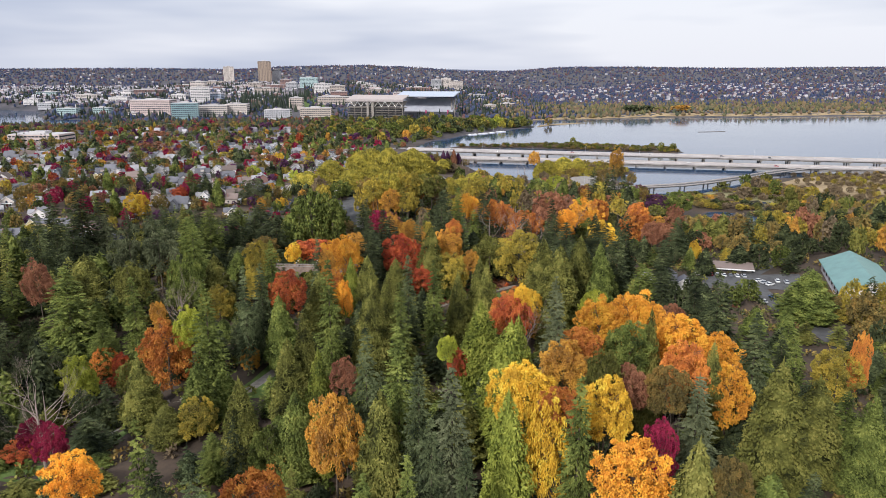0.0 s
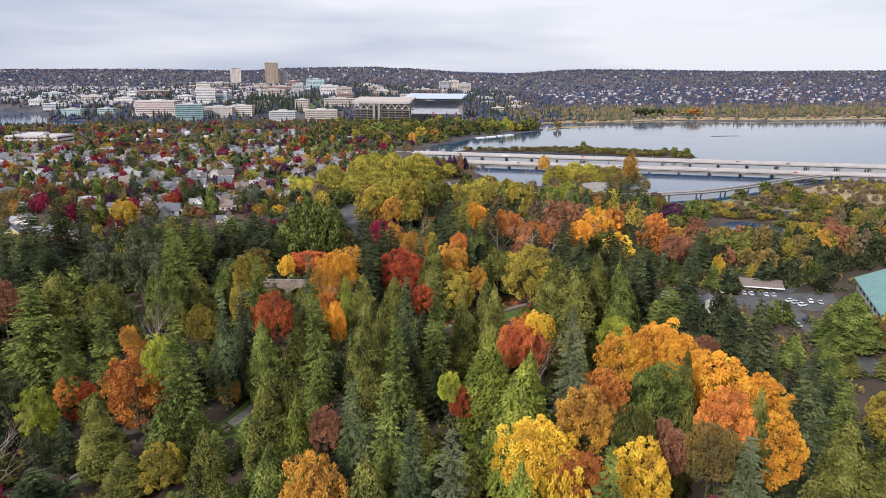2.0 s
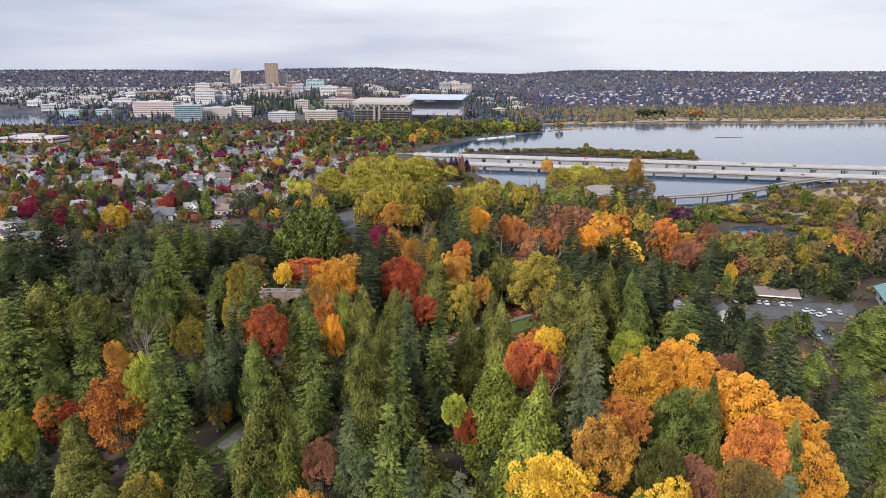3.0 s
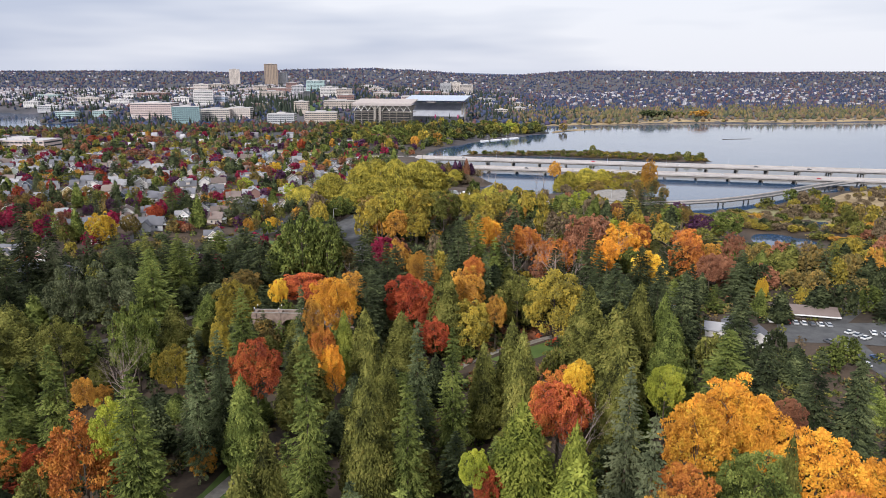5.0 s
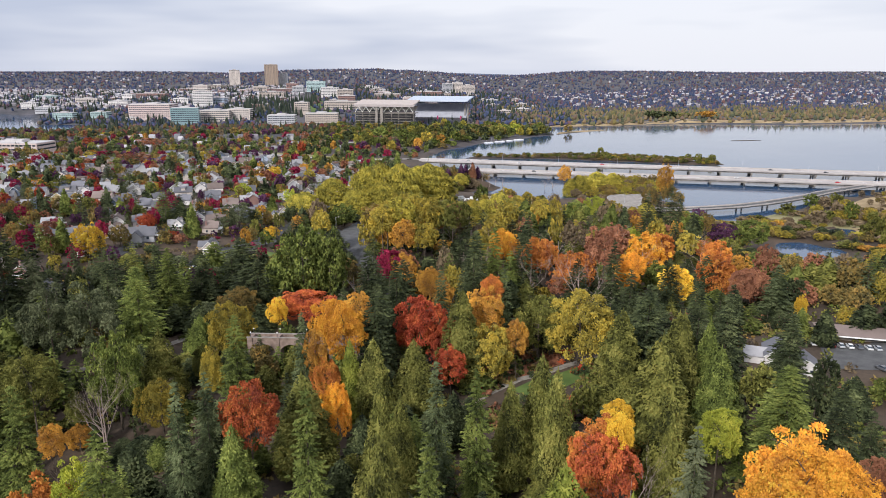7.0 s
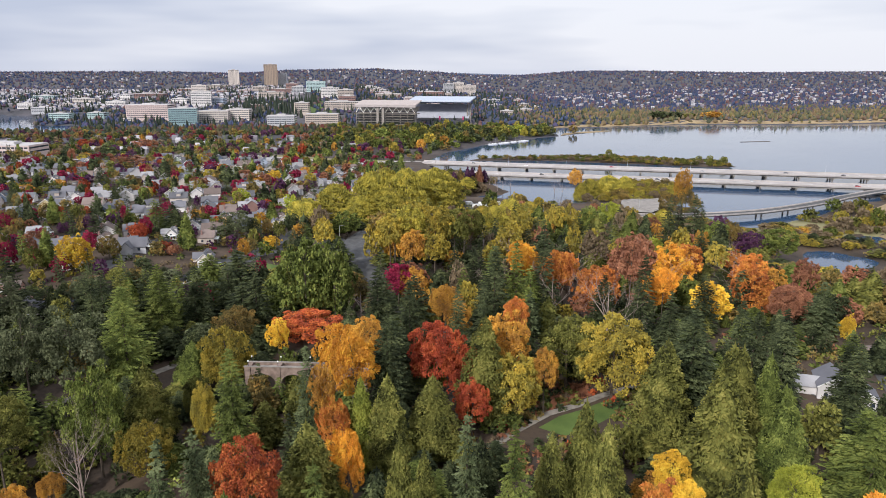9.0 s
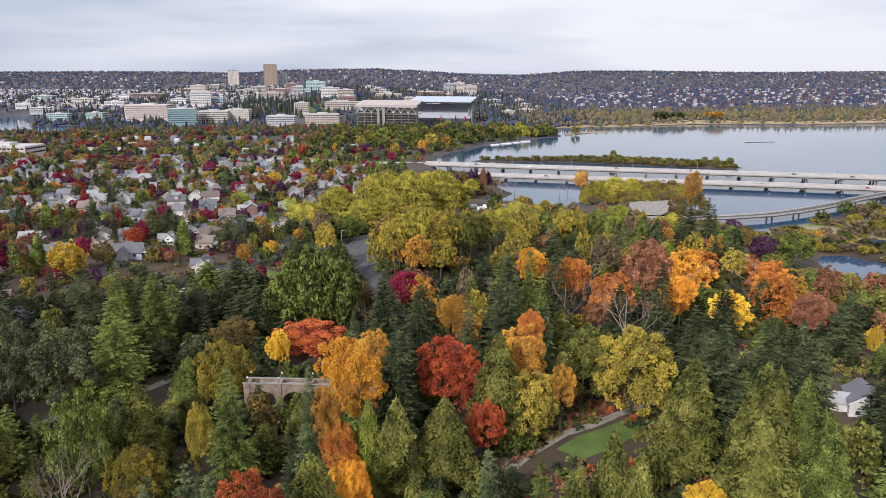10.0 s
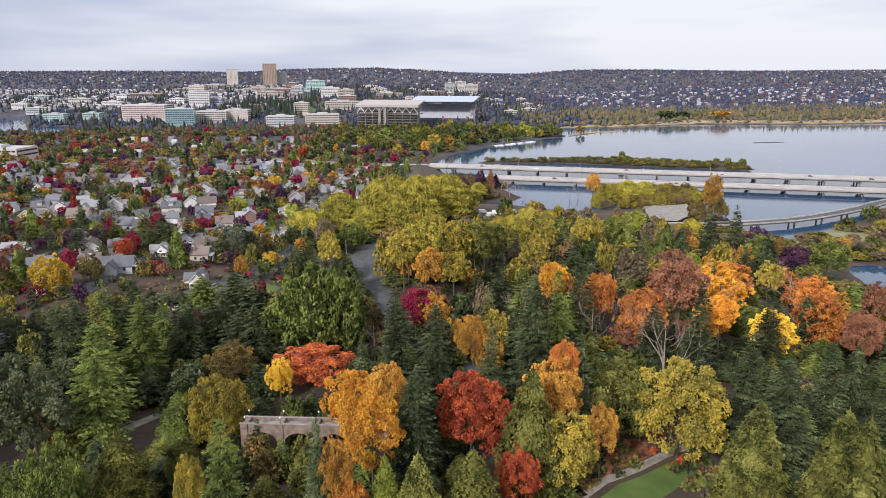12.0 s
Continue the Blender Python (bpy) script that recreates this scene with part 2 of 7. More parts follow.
def ground(x, y):
    x, y = np.asarray(x, float), np.asarray(y, float)
    z = 8 + 0 * x
    z = z + 8.5 * smooth(-55, -150, x) * smooth(270, 400, y) + 5.0 * smooth(360, 430, y) * smooth(40, -30, x) * (1 - smooth(780, 880, y))
    z = z + 3.0 * smooth(-80, -200, x) * (1 - smooth(270, 400, y))
    z = z - 9.0 * smooth(-66, -88, x) * smooth(-165, -130, x) * smooth(150, 190, y) * (1 - smooth(232, 262, y))
    z = z - 6.5 * smooth(440, 560, y) * smooth(60, 130, x) * (1 - smooth(1480, 1650, y))
    z = z - 5.5 * smooth(380, 470, y) * smooth(150, 230, x) * (1 - smooth(1480, 1650, y)) * (1 - smooth(440, 560, y))
    z = z + 3.0 * smooth(150, 260, x) * (1 - smooth(330, 430, y))
    z = z + 26 * smooth(1600, 2400, y) * smooth(500, 0, x) * (0.35 + 0.65 * smooth(-1000, -600, x)) + 18 * smooth(1900, 2700, y) + 22 * smooth(1650, 2900, y) * smooth(650, 1100, x)
    z = z + 75 * smooth(2900, 4300, y) + 3 * np.sin(x / 610 + 0.6) * smooth(3000, 4200, y) + 2.5 * np.sin(x / 240 + 2) * smooth(3000, 4200, y)
    z = z + 5 * smooth(2200, 3200, y) * smooth(-700, -1500, x)
    z = z - 13 * smooth(840, 1060, y) * smooth(100, 0, x) * (1 - smooth(1500, 2000, y)) - 6 * smooth(1100, 1300, y) * smooth(-300, -600, x) * (1 - smooth(2300, 2800, y))
    z = z + 0.5 * np.sin(x / 23 + 1) * np.sin(y / 31) + 0.25 * np.sin(x / 7.7) * np.sin(y / 9.1 + 2)
    w = wet(x, y)
    shore = np.clip(-w / 16, 0, 1)
    return np.where(w > -16, np.where(w > 0, np.maximum(-2.5, -0.3 - w * 0.25), 0.35 + (np.maximum(z, 0.9) - 0.35) * shore * shore * (3 - 2 * shore)), np.maximum(z, 0.9))


def steps(*runs):
    """Coordinates in runs of (start, end, spacing)."""
    return np.unique(np.concatenate([np.arange(a, b, s) for a, b, s in runs])).astype(float)


GRASS = surface("earth_and_leaf_litter", (0.026, 0.019, 0.013), (0.085, 0.056, 0.036), 0.05, 0.95, grain=18)
# beyond the highway the earth turns to paved and built-up town ground
gn, gl = GRASS.node_tree.nodes, GRASS.node_tree.links
earth_out = gn["Principled BSDF"].inputs["Base Color"].links[0].from_socket
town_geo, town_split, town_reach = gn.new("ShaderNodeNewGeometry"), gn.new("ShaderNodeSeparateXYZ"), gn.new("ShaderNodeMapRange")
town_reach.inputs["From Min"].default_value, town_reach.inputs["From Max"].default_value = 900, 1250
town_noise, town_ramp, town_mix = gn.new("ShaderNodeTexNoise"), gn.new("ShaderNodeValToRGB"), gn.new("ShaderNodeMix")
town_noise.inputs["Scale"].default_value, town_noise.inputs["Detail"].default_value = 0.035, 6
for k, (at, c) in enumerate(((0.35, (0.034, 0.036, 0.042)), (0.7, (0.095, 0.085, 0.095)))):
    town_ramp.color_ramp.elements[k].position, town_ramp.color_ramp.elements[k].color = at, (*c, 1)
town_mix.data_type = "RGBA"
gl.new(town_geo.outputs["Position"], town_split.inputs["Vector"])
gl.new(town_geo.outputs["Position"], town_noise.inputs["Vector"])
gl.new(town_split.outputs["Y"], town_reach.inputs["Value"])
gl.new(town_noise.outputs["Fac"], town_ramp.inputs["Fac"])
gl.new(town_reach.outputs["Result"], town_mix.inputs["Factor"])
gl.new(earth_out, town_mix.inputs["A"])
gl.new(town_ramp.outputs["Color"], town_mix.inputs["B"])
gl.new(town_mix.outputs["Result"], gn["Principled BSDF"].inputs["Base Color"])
LAWN = surface("mown_grass", (0.055, 0.095, 0.015), (0.1, 0.15, 0.03), 0.15, 0.95, grain=25)
DRY = surface("dry_grass_bank", (0.15, 0.14, 0.06), (0.26, 0.23, 0.11), 0.05, 0.95)
REED = surface("pale_reeds", (0.2, 0.14, 0.07), (0.36, 0.27, 0.15), 0.04, 0.95)
ASPHALT = surface("asphalt", (0.05, 0.05, 0.052), (0.1, 0.1, 0.1), 0.3, 0.9)
GRAVEL = surface("gravel_path", (0.17, 0.15, 0.125), (0.3, 0.27, 0.23), 0.6, 0.95)
CONCRETE = surface("pale_concrete", (0.31, 0.28, 0.265), (0.45, 0.41, 0.39), 0.08, 0.85, grain=20)
OLD_CONCRETE = surface("weathered_concrete", (0.16, 0.145, 0.13), (0.32, 0.29, 0.26), 0.4, 0.9)
LITTER = surface("fallen_red_leaves", (0.13, 0.04, 0.02), (0.38, 0.15, 0.07), 0.5, 0.95, grain=14)

gx = steps((-3600, -1200, 80), (-1200, -360, 20), (-360, 480, 7), (480, 1200, 20), (1200, 3700, 80))
gy = steps((-1600, -200, 100), (-200, 80, 20), (80, 700, 7), (700, 1000, 8), (1000, 1700, 16), (1700, 4900, 60))
X, Y = np.meshgrid(gx, gy)
Z = ground(X, Y)
nx, ny = len(gx), len(gy)
WET = wet(X, Y)


def read(table, x, y):
    """A value of the land's grid at one place."""
    i, j = min(max(int(np.searchsorted(gx, x)) - 1, 0), nx - 2), min(max(int(np.searchsorted(gy, y)) - 1, 0), ny - 2)
    u, v = (x - gx[i]) / (gx[i + 1] - gx[i]), (y - gy[j]) / (gy[j + 1] - gy[j])
    return float((table[j, i] * (1 - u) + table[j, i + 1] * u) * (1 - v) + (table[j + 1, i] * (1 - u) + table[j + 1, i + 1] * u) * v)


def gz(x, y):
    return read(Z, x, y)


land = Shape()
land.v = np.stack([X, Y, Z], -1).reshape(-1, 3).tolist()
land.f = [(j * nx + i, j * nx + i + 1, (j + 1) * nx + i + 1, (j + 1) * nx + i) for j in range(ny - 1) for i in range(nx - 1)]
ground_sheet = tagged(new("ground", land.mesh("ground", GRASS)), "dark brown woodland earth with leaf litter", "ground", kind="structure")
for f in ground_sheet.data.polygons:
    f.use_smooth = True

m, n, l, p = nodes_of("lake_water", 0.07)
p.inputs["Base Color"].default_value = (0.035, 0.07, 0.13, 1)
p.inputs["IOR"].default_value = 1.33
# blue tint puts the colour of the higher sky into the reflection
p.inputs["Specular Tint"].default_value = (0.84, 0.92, 1.0, 1)
geo, ripple, swell, b = n.new("ShaderNodeNewGeometry"), n.new("ShaderNodeTexNoise"), n.new("ShaderNodeTexNoise"), n.new("ShaderNodeBump")
ripple.inputs["Scale"].default_value, swell.inputs["Scale"].default_value = 0.5, 0.012
for t in (ripple, swell):
    l.new(geo.outputs["Position"], t.inputs["Vector"])
b.inputs["Strength"].default_value, b.inputs["Distance"].default_value = 0.06, 0.3
l.new(ripple.outputs["Fac"], b.inputs["Height"])
l.new(b.outputs["Normal"], p.inputs["Normal"])
patch = n.new("ShaderNodeMapRange")
patch.inputs["To Min"].default_value, patch.inputs["To Max"].default_value = 0.03, 0.12
l.new(swell.outputs["Fac"], patch.inputs["Value"])
l.new(patch.outputs["Result"], p.inputs["Roughness"])
WATER = m
for name, box, label in (("water_bay", (0, 380, 2600, 1720), "calm pale blue lake water of a wide bay"), ("water_west", (-2200, 1280, -640, 2420), "grey blue water of a far lake")):
    x0, y0, x1, y1 = box
    tagged(new(name, Shape().add([(x0, y0, 0), (x1, y0, 0), (x1, y1, 0), (x0, y1, 0)], [(0, 1, 2, 3)]).mesh(name, WATER)), label, "water", kind="structure")


def drape(name, outline_left, outline_right, material, label, category, lift=0.12, step=4.0, kind="structure", thick=0.3):
    """A strip between two lines of equal length that follows the ground."""
    a, b = [], []
    for k in range(len(outline_left) - 1):
        (ax, ay), (bx, by) = outline_left[k], outline_left[k + 1]
        (cx, cy), (dx, dy) = outline_right[k], outline_right[k + 1]
        cuts = max(1, int(math.hypot(bx - ax, by - ay) / step))
        for i in range(cuts + (k == len(outline_left) - 2)):
            t = i / cuts
            a.append((ax + (bx - ax) * t, ay + (by - ay) * t))
            b.append((cx + (dx - cx) * t, cy + (dy - cy) * t))
    wide = max(math.hypot(a[0][0] - b[0][0], a[0][1] - b[0][1]), math.hypot(a[-1][0] - b[-1][0], a[-1][1] - b[-1][1]))
    cols = max(2, int(wide / step) + 1)
    s = Shape()
    for p0, p1 in zip(a, b):
        for j in range(cols + 1):
            x, y = p0[0] + (p1[0] - p0[0]) * j / cols, p0[1] + (p1[1] - p0[1]) * j / cols
            s.v.append((x, y, gz(x, y) + lift))
    for i in range(len(a) - 1):
        for j in range(cols):
            k = i * (cols + 1) + j
            s.f.append((k, k + 1, k + cols + 2, k + cols + 1))
    return tagged(new(name, s.mesh(name, material)), label, category, kind=kind)


def band(line, wide):
    """Two lines at half the width on both sides of a line."""
    left, right = [], []
    for i, (x, y) in enumerate(line):
        ax, ay = line[max(i - 1, 0)]
        bx, by = line[min(i + 1, len(line) - 1)]
        d = math.hypot(bx - ax, by - ay)
        ox, oy = -(by - ay) / d * wide / 2, (bx - ax) / d * wide / 2
        left.append((x + ox, y + oy))
        right.append((x - ox, y - oy))
    return left, right


def strip(name, line, wide, material, label, category="road", lift=0.14, step=4.0):
    return drape(name, *band(line, wide), material, label, category, lift, step)


strip("path_garden", [(8, 254), (20, 268), (32, 279), (41, 283.5), (50, 289), (58, 293), (80, 300)], 2.6, GRAVEL, "grey gravel garden path through lawn", "path")
drape("lawn_garden", [(34, 266), (44, 272), (53, 279), (60, 288)], [(28, 271), (35, 277.5), (43, 281.5), (58, 290.5)], LAWN, "bright mown lawn beside a garden path", "lawn", 0.08)
drape("leaf_carpet", [(20, 268), (30, 279), (48, 290)], [(22, 276), (30, 290), (46, 298)], LITTER, "carpet of fallen rust red leaves", "leaves", 0.1)
strip("path_west", [(-100, 165), (-84, 174), (-72, 186), (-58, 190), (-46, 192), (-40, 206), (-36, 220)], 3.5, GRAVEL, "grey park path in the wood", "path")
drape("lawn_west", [(-52, 186), (-46, 200), (-42, 214)], [(-40, 188), (-36, 203), (-34, 216)], LAWN, "small bright lawn in a clearing", "lawn", 0.09)
drape("lawn_low", [(-100, 150), (-86, 168)], [(-80, 146), (-70, 180)], LAWN, "strip of lawn beside the park path", "lawn", 0.07)
strip("path_hill", [(-110, 290), (-94, 304), (-82, 318), (-70, 330)], 3.0, GRAVEL, "pale footpath on a wooded slope", "path")
strip("street_boulevard", [(20, 330), (4, 350), (-10, 375), (-18, 395), (-24, 412), (-30, 440), (-34, 468), (-24, 500), (0, 530), (32, 558), (60, 552)], 11, ASPHALT, "grey asphalt boulevard curving through trees")
drape("street_junction", [(-42, 452), (-39, 480), (-31, 503)], [(-25, 446), (-21, 472), (-14, 499)], ASPHALT, "wide asphalt road junction beside the wood", "road", 0.17)
strip("street_edge", [(-120, 340), (-104, 380), (-97, 410), (-84, 436), (-66, 462), (-40, 476)], 9, ASPHALT, "residential street along the park edge")
drape("lawn_edge", [(-92, 384), (-86, 404), (-76, 428)], [(-82, 378), (-74, 398), (-66, 422)], LAWN, "lawn strip beside the residential street", "lawn", 0.09)
drape("car_park", [(134, 282), (142, 302)], [(176, 272), (186, 296)], ASPHALT, "asphalt car park with parked cars", "car park", 0.13)
strip("drive_east", [(150, 180), (153, 226), (153, 262), (160, 296), (200, 330)], 8, ASPHALT, "asphalt drive between conifers", lift=0.16)
strip("drive_house", [(108, 330), (106, 312), (112, 296), (118, 280)], 6, ASPHALT, "narrow drive beside the white house", lift=0.15)
drape("bank_dry", [(-235, 812), (-135, 822), (-98, 840), (-48, 872), (-20, 888)], [(-233, 845), (-133, 880), (-107, 905), (-50, 915), (-14, 905)], DRY, "dry grass bank beside the highway", "grass bank", 0.15, 10)
drape("campus_lawn", [(-180, 1480), (-265, 2050)], [(-130, 1480), (-215, 2050)], LAWN, "long green lawn rising between trees", "lawn", 0.5, 20)
drape("shore_reeds", [(300, 1512), (450, 1545), (620, 1612), (840, 1578), (1070, 1620), (1500, 1630)], [(290, 1476), (410, 1508), (608, 1582), (838, 1550), (1068, 1592), (1500, 1602)], REED, "pale brown reed belt along the far shore", "reeds", 0.3, 14)
drape("spit_reeds", [(266, 1300), (302, 1340), (390, 1400)], [(274, 1342), (332, 1390), (380, 1408)], REED, "low spit of pale reeds in the bay", "reeds", 0.3, 10)
drape("marsh_reeds", [(292, 480), (300, 560), (380, 630), (470, 672)], [(700, 470), (700, 560), (700, 640), (720, 690)], REED, "tawny reed marsh with low shrubs", "reeds", 0.15, 12)
drape("marsh_grass", [(196, 500), (270, 500), (340, 500)], [(190, 560), (270, 570), (350, 580)], DRY, "tawny marsh grass between pools", "grass", 0.12, 8)

# ---- trees ----
def kites(centres, outs, long, wide, rnd, droop=0.5):
    """Many small leaf sprays, each a bent kite, hung at centres and looking outwards."""
    k = len(centres)
    outs = outs / np.maximum(np.linalg.norm(outs, axis=1, keepdims=True), 1e-6)
    down = np.zeros((k, 3))
    down[:, 2] = -1
    axis = outs * (1 - droop) + down * droop + rnd.normal(0, 0.45, (k, 3))
    axis /= np.linalg.norm(axis, axis=1, keepdims=True)
    side = np.cross(axis, outs + rnd.normal(0, 0.5, (k, 3)))
    side /= np.maximum(np.linalg.norm(side, axis=1, keepdims=True), 1e-6)
    ln, wd = (long * rnd.uniform(0.6, 1.4, k))[:, None], (wide * rnd.uniform(0.6, 1.4, k))[:, None]
    lift = outs * wd * 0.25
    v = np.stack([centres - axis * ln * 0.5, centres + side * wd * 0.5 - lift, centres + axis * ln * 0.5, centres - side * wd * 0.5 - lift], 1)
    i = np.arange(k)[:, None] * 4
    return v.reshape(-1, 3), np.concatenate([i + [0, 1, 2], i + [0, 2, 3]]).tolist()


def lumpy(angle, height, rnd_phase):
    return 1 + 0.13 * np.sin(3 * angle + rnd_phase) + 0.1 * np.sin(5 * angle + 9 * height + 2 * rnd_phase) + 0.09 * np.sin(17 * height + 2 * angle + rnd_phase)


def fir_crown(seed, amount):
    """Whorls of drooping boughs, each a flat fan of small sprays with gaps between, for a tree 28 m high and 10 m wide."""
    r, s = np.random.default_rng(seed), Shape()
    levels = int(25 * amount ** 0.28)
    each = max(4, int(13 * amount ** 0.45))
    lean = r.uniform(0, 6.283)
    rows = []
    for k in range(levels):
        u = (k + r.uniform(0, 0.7)) / levels
        reach = 5.0 * (1 - u) ** 0.66 * min(1, 0.62 + 2.0 * u) + 0.3
        count = max(4, int((5 + 4 * (1 - u)) * amount ** 0.25))
        for a in r.uniform(0, 6.3) + 6.283 * np.arange(count) / count + r.normal(0, 0.25, count):
            ln = reach * r.uniform(0.6, 1.18) * (1 + 0.1 * math.cos(a - lean))
            dip = r.uniform(0.15, 0.38) + 0.22 * (1 - u)
            d, sd = np.array([math.cos(a), math.sin(a), 0]), np.array([-math.sin(a), math.cos(a), 0])
            z = 2.4 + 25.4 * u + r.normal(0, 0.25)
            t = r.uniform(0.12, 1.0, each) ** 0.75
            lat = r.uniform(-1, 1, each) * 0.34 * ln * (1.15 - 0.95 * t)
            c = d * (ln * t)[:, None] + sd * lat[:, None]
            c[:, 2] = z - dip * ln * t ** 1.4 + 0.14 * ln * t ** 4 - 0.3 * np.abs(lat)
            axis = d + sd * (np.sign(lat) * 0.6)[:, None] + np.array([0, 0, -0.4])
            rows.append((c, axis, np.full(each, 0.55 + 0.55 * (1 - u))))
    q = amount ** -0.32
    c, axis, size = (np.concatenate([w[i] for w in rows]) for i in range(3))
    axis = axis + r.normal(0, 0.22, axis.shape)
    axis /= np.linalg.norm(axis, axis=1, keepdims=True)
    side = np.cross(axis, np.array([0, 0, 1]) + r.normal(0, 0.35, axis.shape))
    side /= np.linalg.norm(side, axis=1, keepdims=True)
    ln, wd = (1.2 * q * size * r.uniform(0.7, 1.3, len(c)))[:, None], (0.56 * q * size * r.uniform(0.7, 1.3, len(c)))[:, None]
    sag = np.array([0, 0, -1]) * wd * 0.35
    v = np.stack([c - axis * ln * 0.5, c + side * wd * 0.5 + sag, c + axis * ln * 0.5, c - side * wd * 0.5 + sag], 1)
    i = np.arange(len(c))[:, None] * 4
    s.v, s.f = v.reshape(-1, 3).tolist(), np.concatenate([i + [0, 1, 2], i + [0, 2, 3]]).tolist()
    s.add([(0.14, 0, 26.4), (-0.07, 0.12, 26.4), (-0.07, -0.12, 26.4), (0, 0, 28.4)], [(0, 1, 3), (1, 2, 3), (2, 0, 3)])
    return s


def cedar_crown(seed, amount):
    """A dense cone of hanging sprays, 24 m high and 9 m wide."""
    r = np.random.default_rng(seed)
    k = int(1900 * amount)
    u, a, ph = 1 - np.sqrt(r.uniform(0, 1, k)), r.uniform(0, 6.283, k), r.uniform(0, 6)
    rad = 4.5 * np.minimum(1, 1.2 * (1 - u) ** 0.68) * np.minimum(1, 0.75 + 1.6 * u) * lumpy(a, u * 3, ph) * r.uniform(0.8, 1.08, k)
    c = np.stack([rad * np.cos(a), rad * np.sin(a), 1.6 + 22.2 * u], 1)
    out = np.stack([np.cos(a), np.sin(a), 0.35 + 0 * a], 1)
    size = 1.0 / math.sqrt(amount)
    v, f = kites(c, out, 1.35 * size, 0.7 * size, r, 0.62)
    s = Shape()
    s.v, s.f = v.tolist(), f
    rings, sides = 7, 9
    core = [(0.78 * 4.5 * min(1, 1.2 * (1 - i / rings) ** 0.68) * math.cos(6.283 * j / sides) * (0.9 + 0.2 * math.sin(5 * j + i)), 0.78 * 4.5 * min(1, 1.2 * (1 - i / rings) ** 0.68) * math.sin(6.283 * j / sides), 1.8 + 21 * i / rings) for i in range(rings + 1) for j in range(sides)]
    s.add(core, [(i * sides + j, i * sides + (j + 1) % sides, (i + 1) * sides + (j + 1) % sides, (i + 1) * sides + j) for i in range(rings) for j in range(sides)])
    s.add([(0, 0, 24.6), (0.35, 0, 22.6), (-0.2, 0.3, 22.6), (-0.2, -0.3, 22.6)], [(0, 1, 2), (0, 2, 3), (0, 3, 1)])
    return s


def round_crown(seed, amount, lobes=110, droop=0.12, ragged=0.0):
    """A dome of many small billows of leaves, uneven in outline, 12 m wide and 12 m high."""
    r = np.random.default_rng(seed)
    lobes = max(14, int(lobes * min(1, amount ** 0.4)))
    turn, ph = r.uniform(0, 6.283), r.uniform(0, 6.283, 3)
    a = turn + 2.39996 * np.arange(lobes) + r.normal(0, 0.25, lobes)
    e = np.arcsin(np.clip(1 - 1.75 * (np.arange(lobes) + 0.5) / lobes + r.normal(0, 0.05, lobes), -0.9, 1))
    d = np.stack([np.cos(e) * np.cos(a), np.cos(e) * np.sin(a), np.sin(e)], 1)
    swell = 1 + 0.1 * np.sin(2 * a + ph[0]) * np.cos(e) + 0.08 * np.sin(3 * a + 4 * e + ph[1]) + 0.08 * np.sin(7 * a + 5 * e + ph[2])
    shell = (r.uniform(0.66, 0.92, lobes) * swell)[:, None]
    mid = d * shell * [5.9, 5.9, 5.5] * (1 + ragged * r.normal(0, 0.22, (lobes, 1))) + [0, 0, 5.8]
    size = r.uniform(0.8, 1.45, lobes) * (85 / lobes) ** 0.4 * (1.0 - 0.15 * ragged)
    k = int(2300 * amount)
    which = r.choice(lobes, k, p=size ** 2 / (size ** 2).sum())
    way = r.normal(0, 1, (k, 3)) + d[which] * 0.9 + [0, 0, 0.3]
    way /= np.linalg.norm(way, axis=1, keepdims=True)
    c = mid[which] + way * (size[which] * r.uniform(0.55, 1.08, k))[:, None] * [1, 1, 0.8]
    inner = r.uniform(0, 1, k) < 0.12
    c[inner] = [0, 0, 5.8] + (c[inner] - [0, 0, 5.8]) * r.uniform(0.35, 0.8, (inner.sum(), 1))
    q = 1.0 / math.sqrt(amount)
    v, f = kites(c, way, 0.72 * q, 0.66 * q, r, droop)
    s = Shape()
    s.v, s.f = v.tolist(), f
    return s


def willow_crown(seed, amount):
    """A wide dome of hanging leafy strands, 18 m high and 18 m wide."""
    r = np.random.default_rng(seed)
    k = int(2300 * amount)
    a, u, ph = r.uniform(0, 6.283, k), r.uniform(0, 1, k), r.uniform(0, 6)
    rad = 9.0 * np.sqrt(1 - u ** 2.2) * lumpy(a, u * 2, ph) * r.uniform(0.55, 1.05, k) ** 0.6
    c = np.stack([rad * np.cos(a), rad * np.sin(a), 2.2 + 15 * u * (0.85 + 0.15 * lumpy(a * 2, u, ph))], 1)
    out = np.stack([np.cos(a), np.sin(a), 0.5 + u], 1)
    q = 1.0 / math.sqrt(amount)
    v, f = kites(c, out, 2.0 * q, 0.85 * q, r, 0.75)
    s = Shape()
    s.v, s.f = v.tolist(), f
    return s


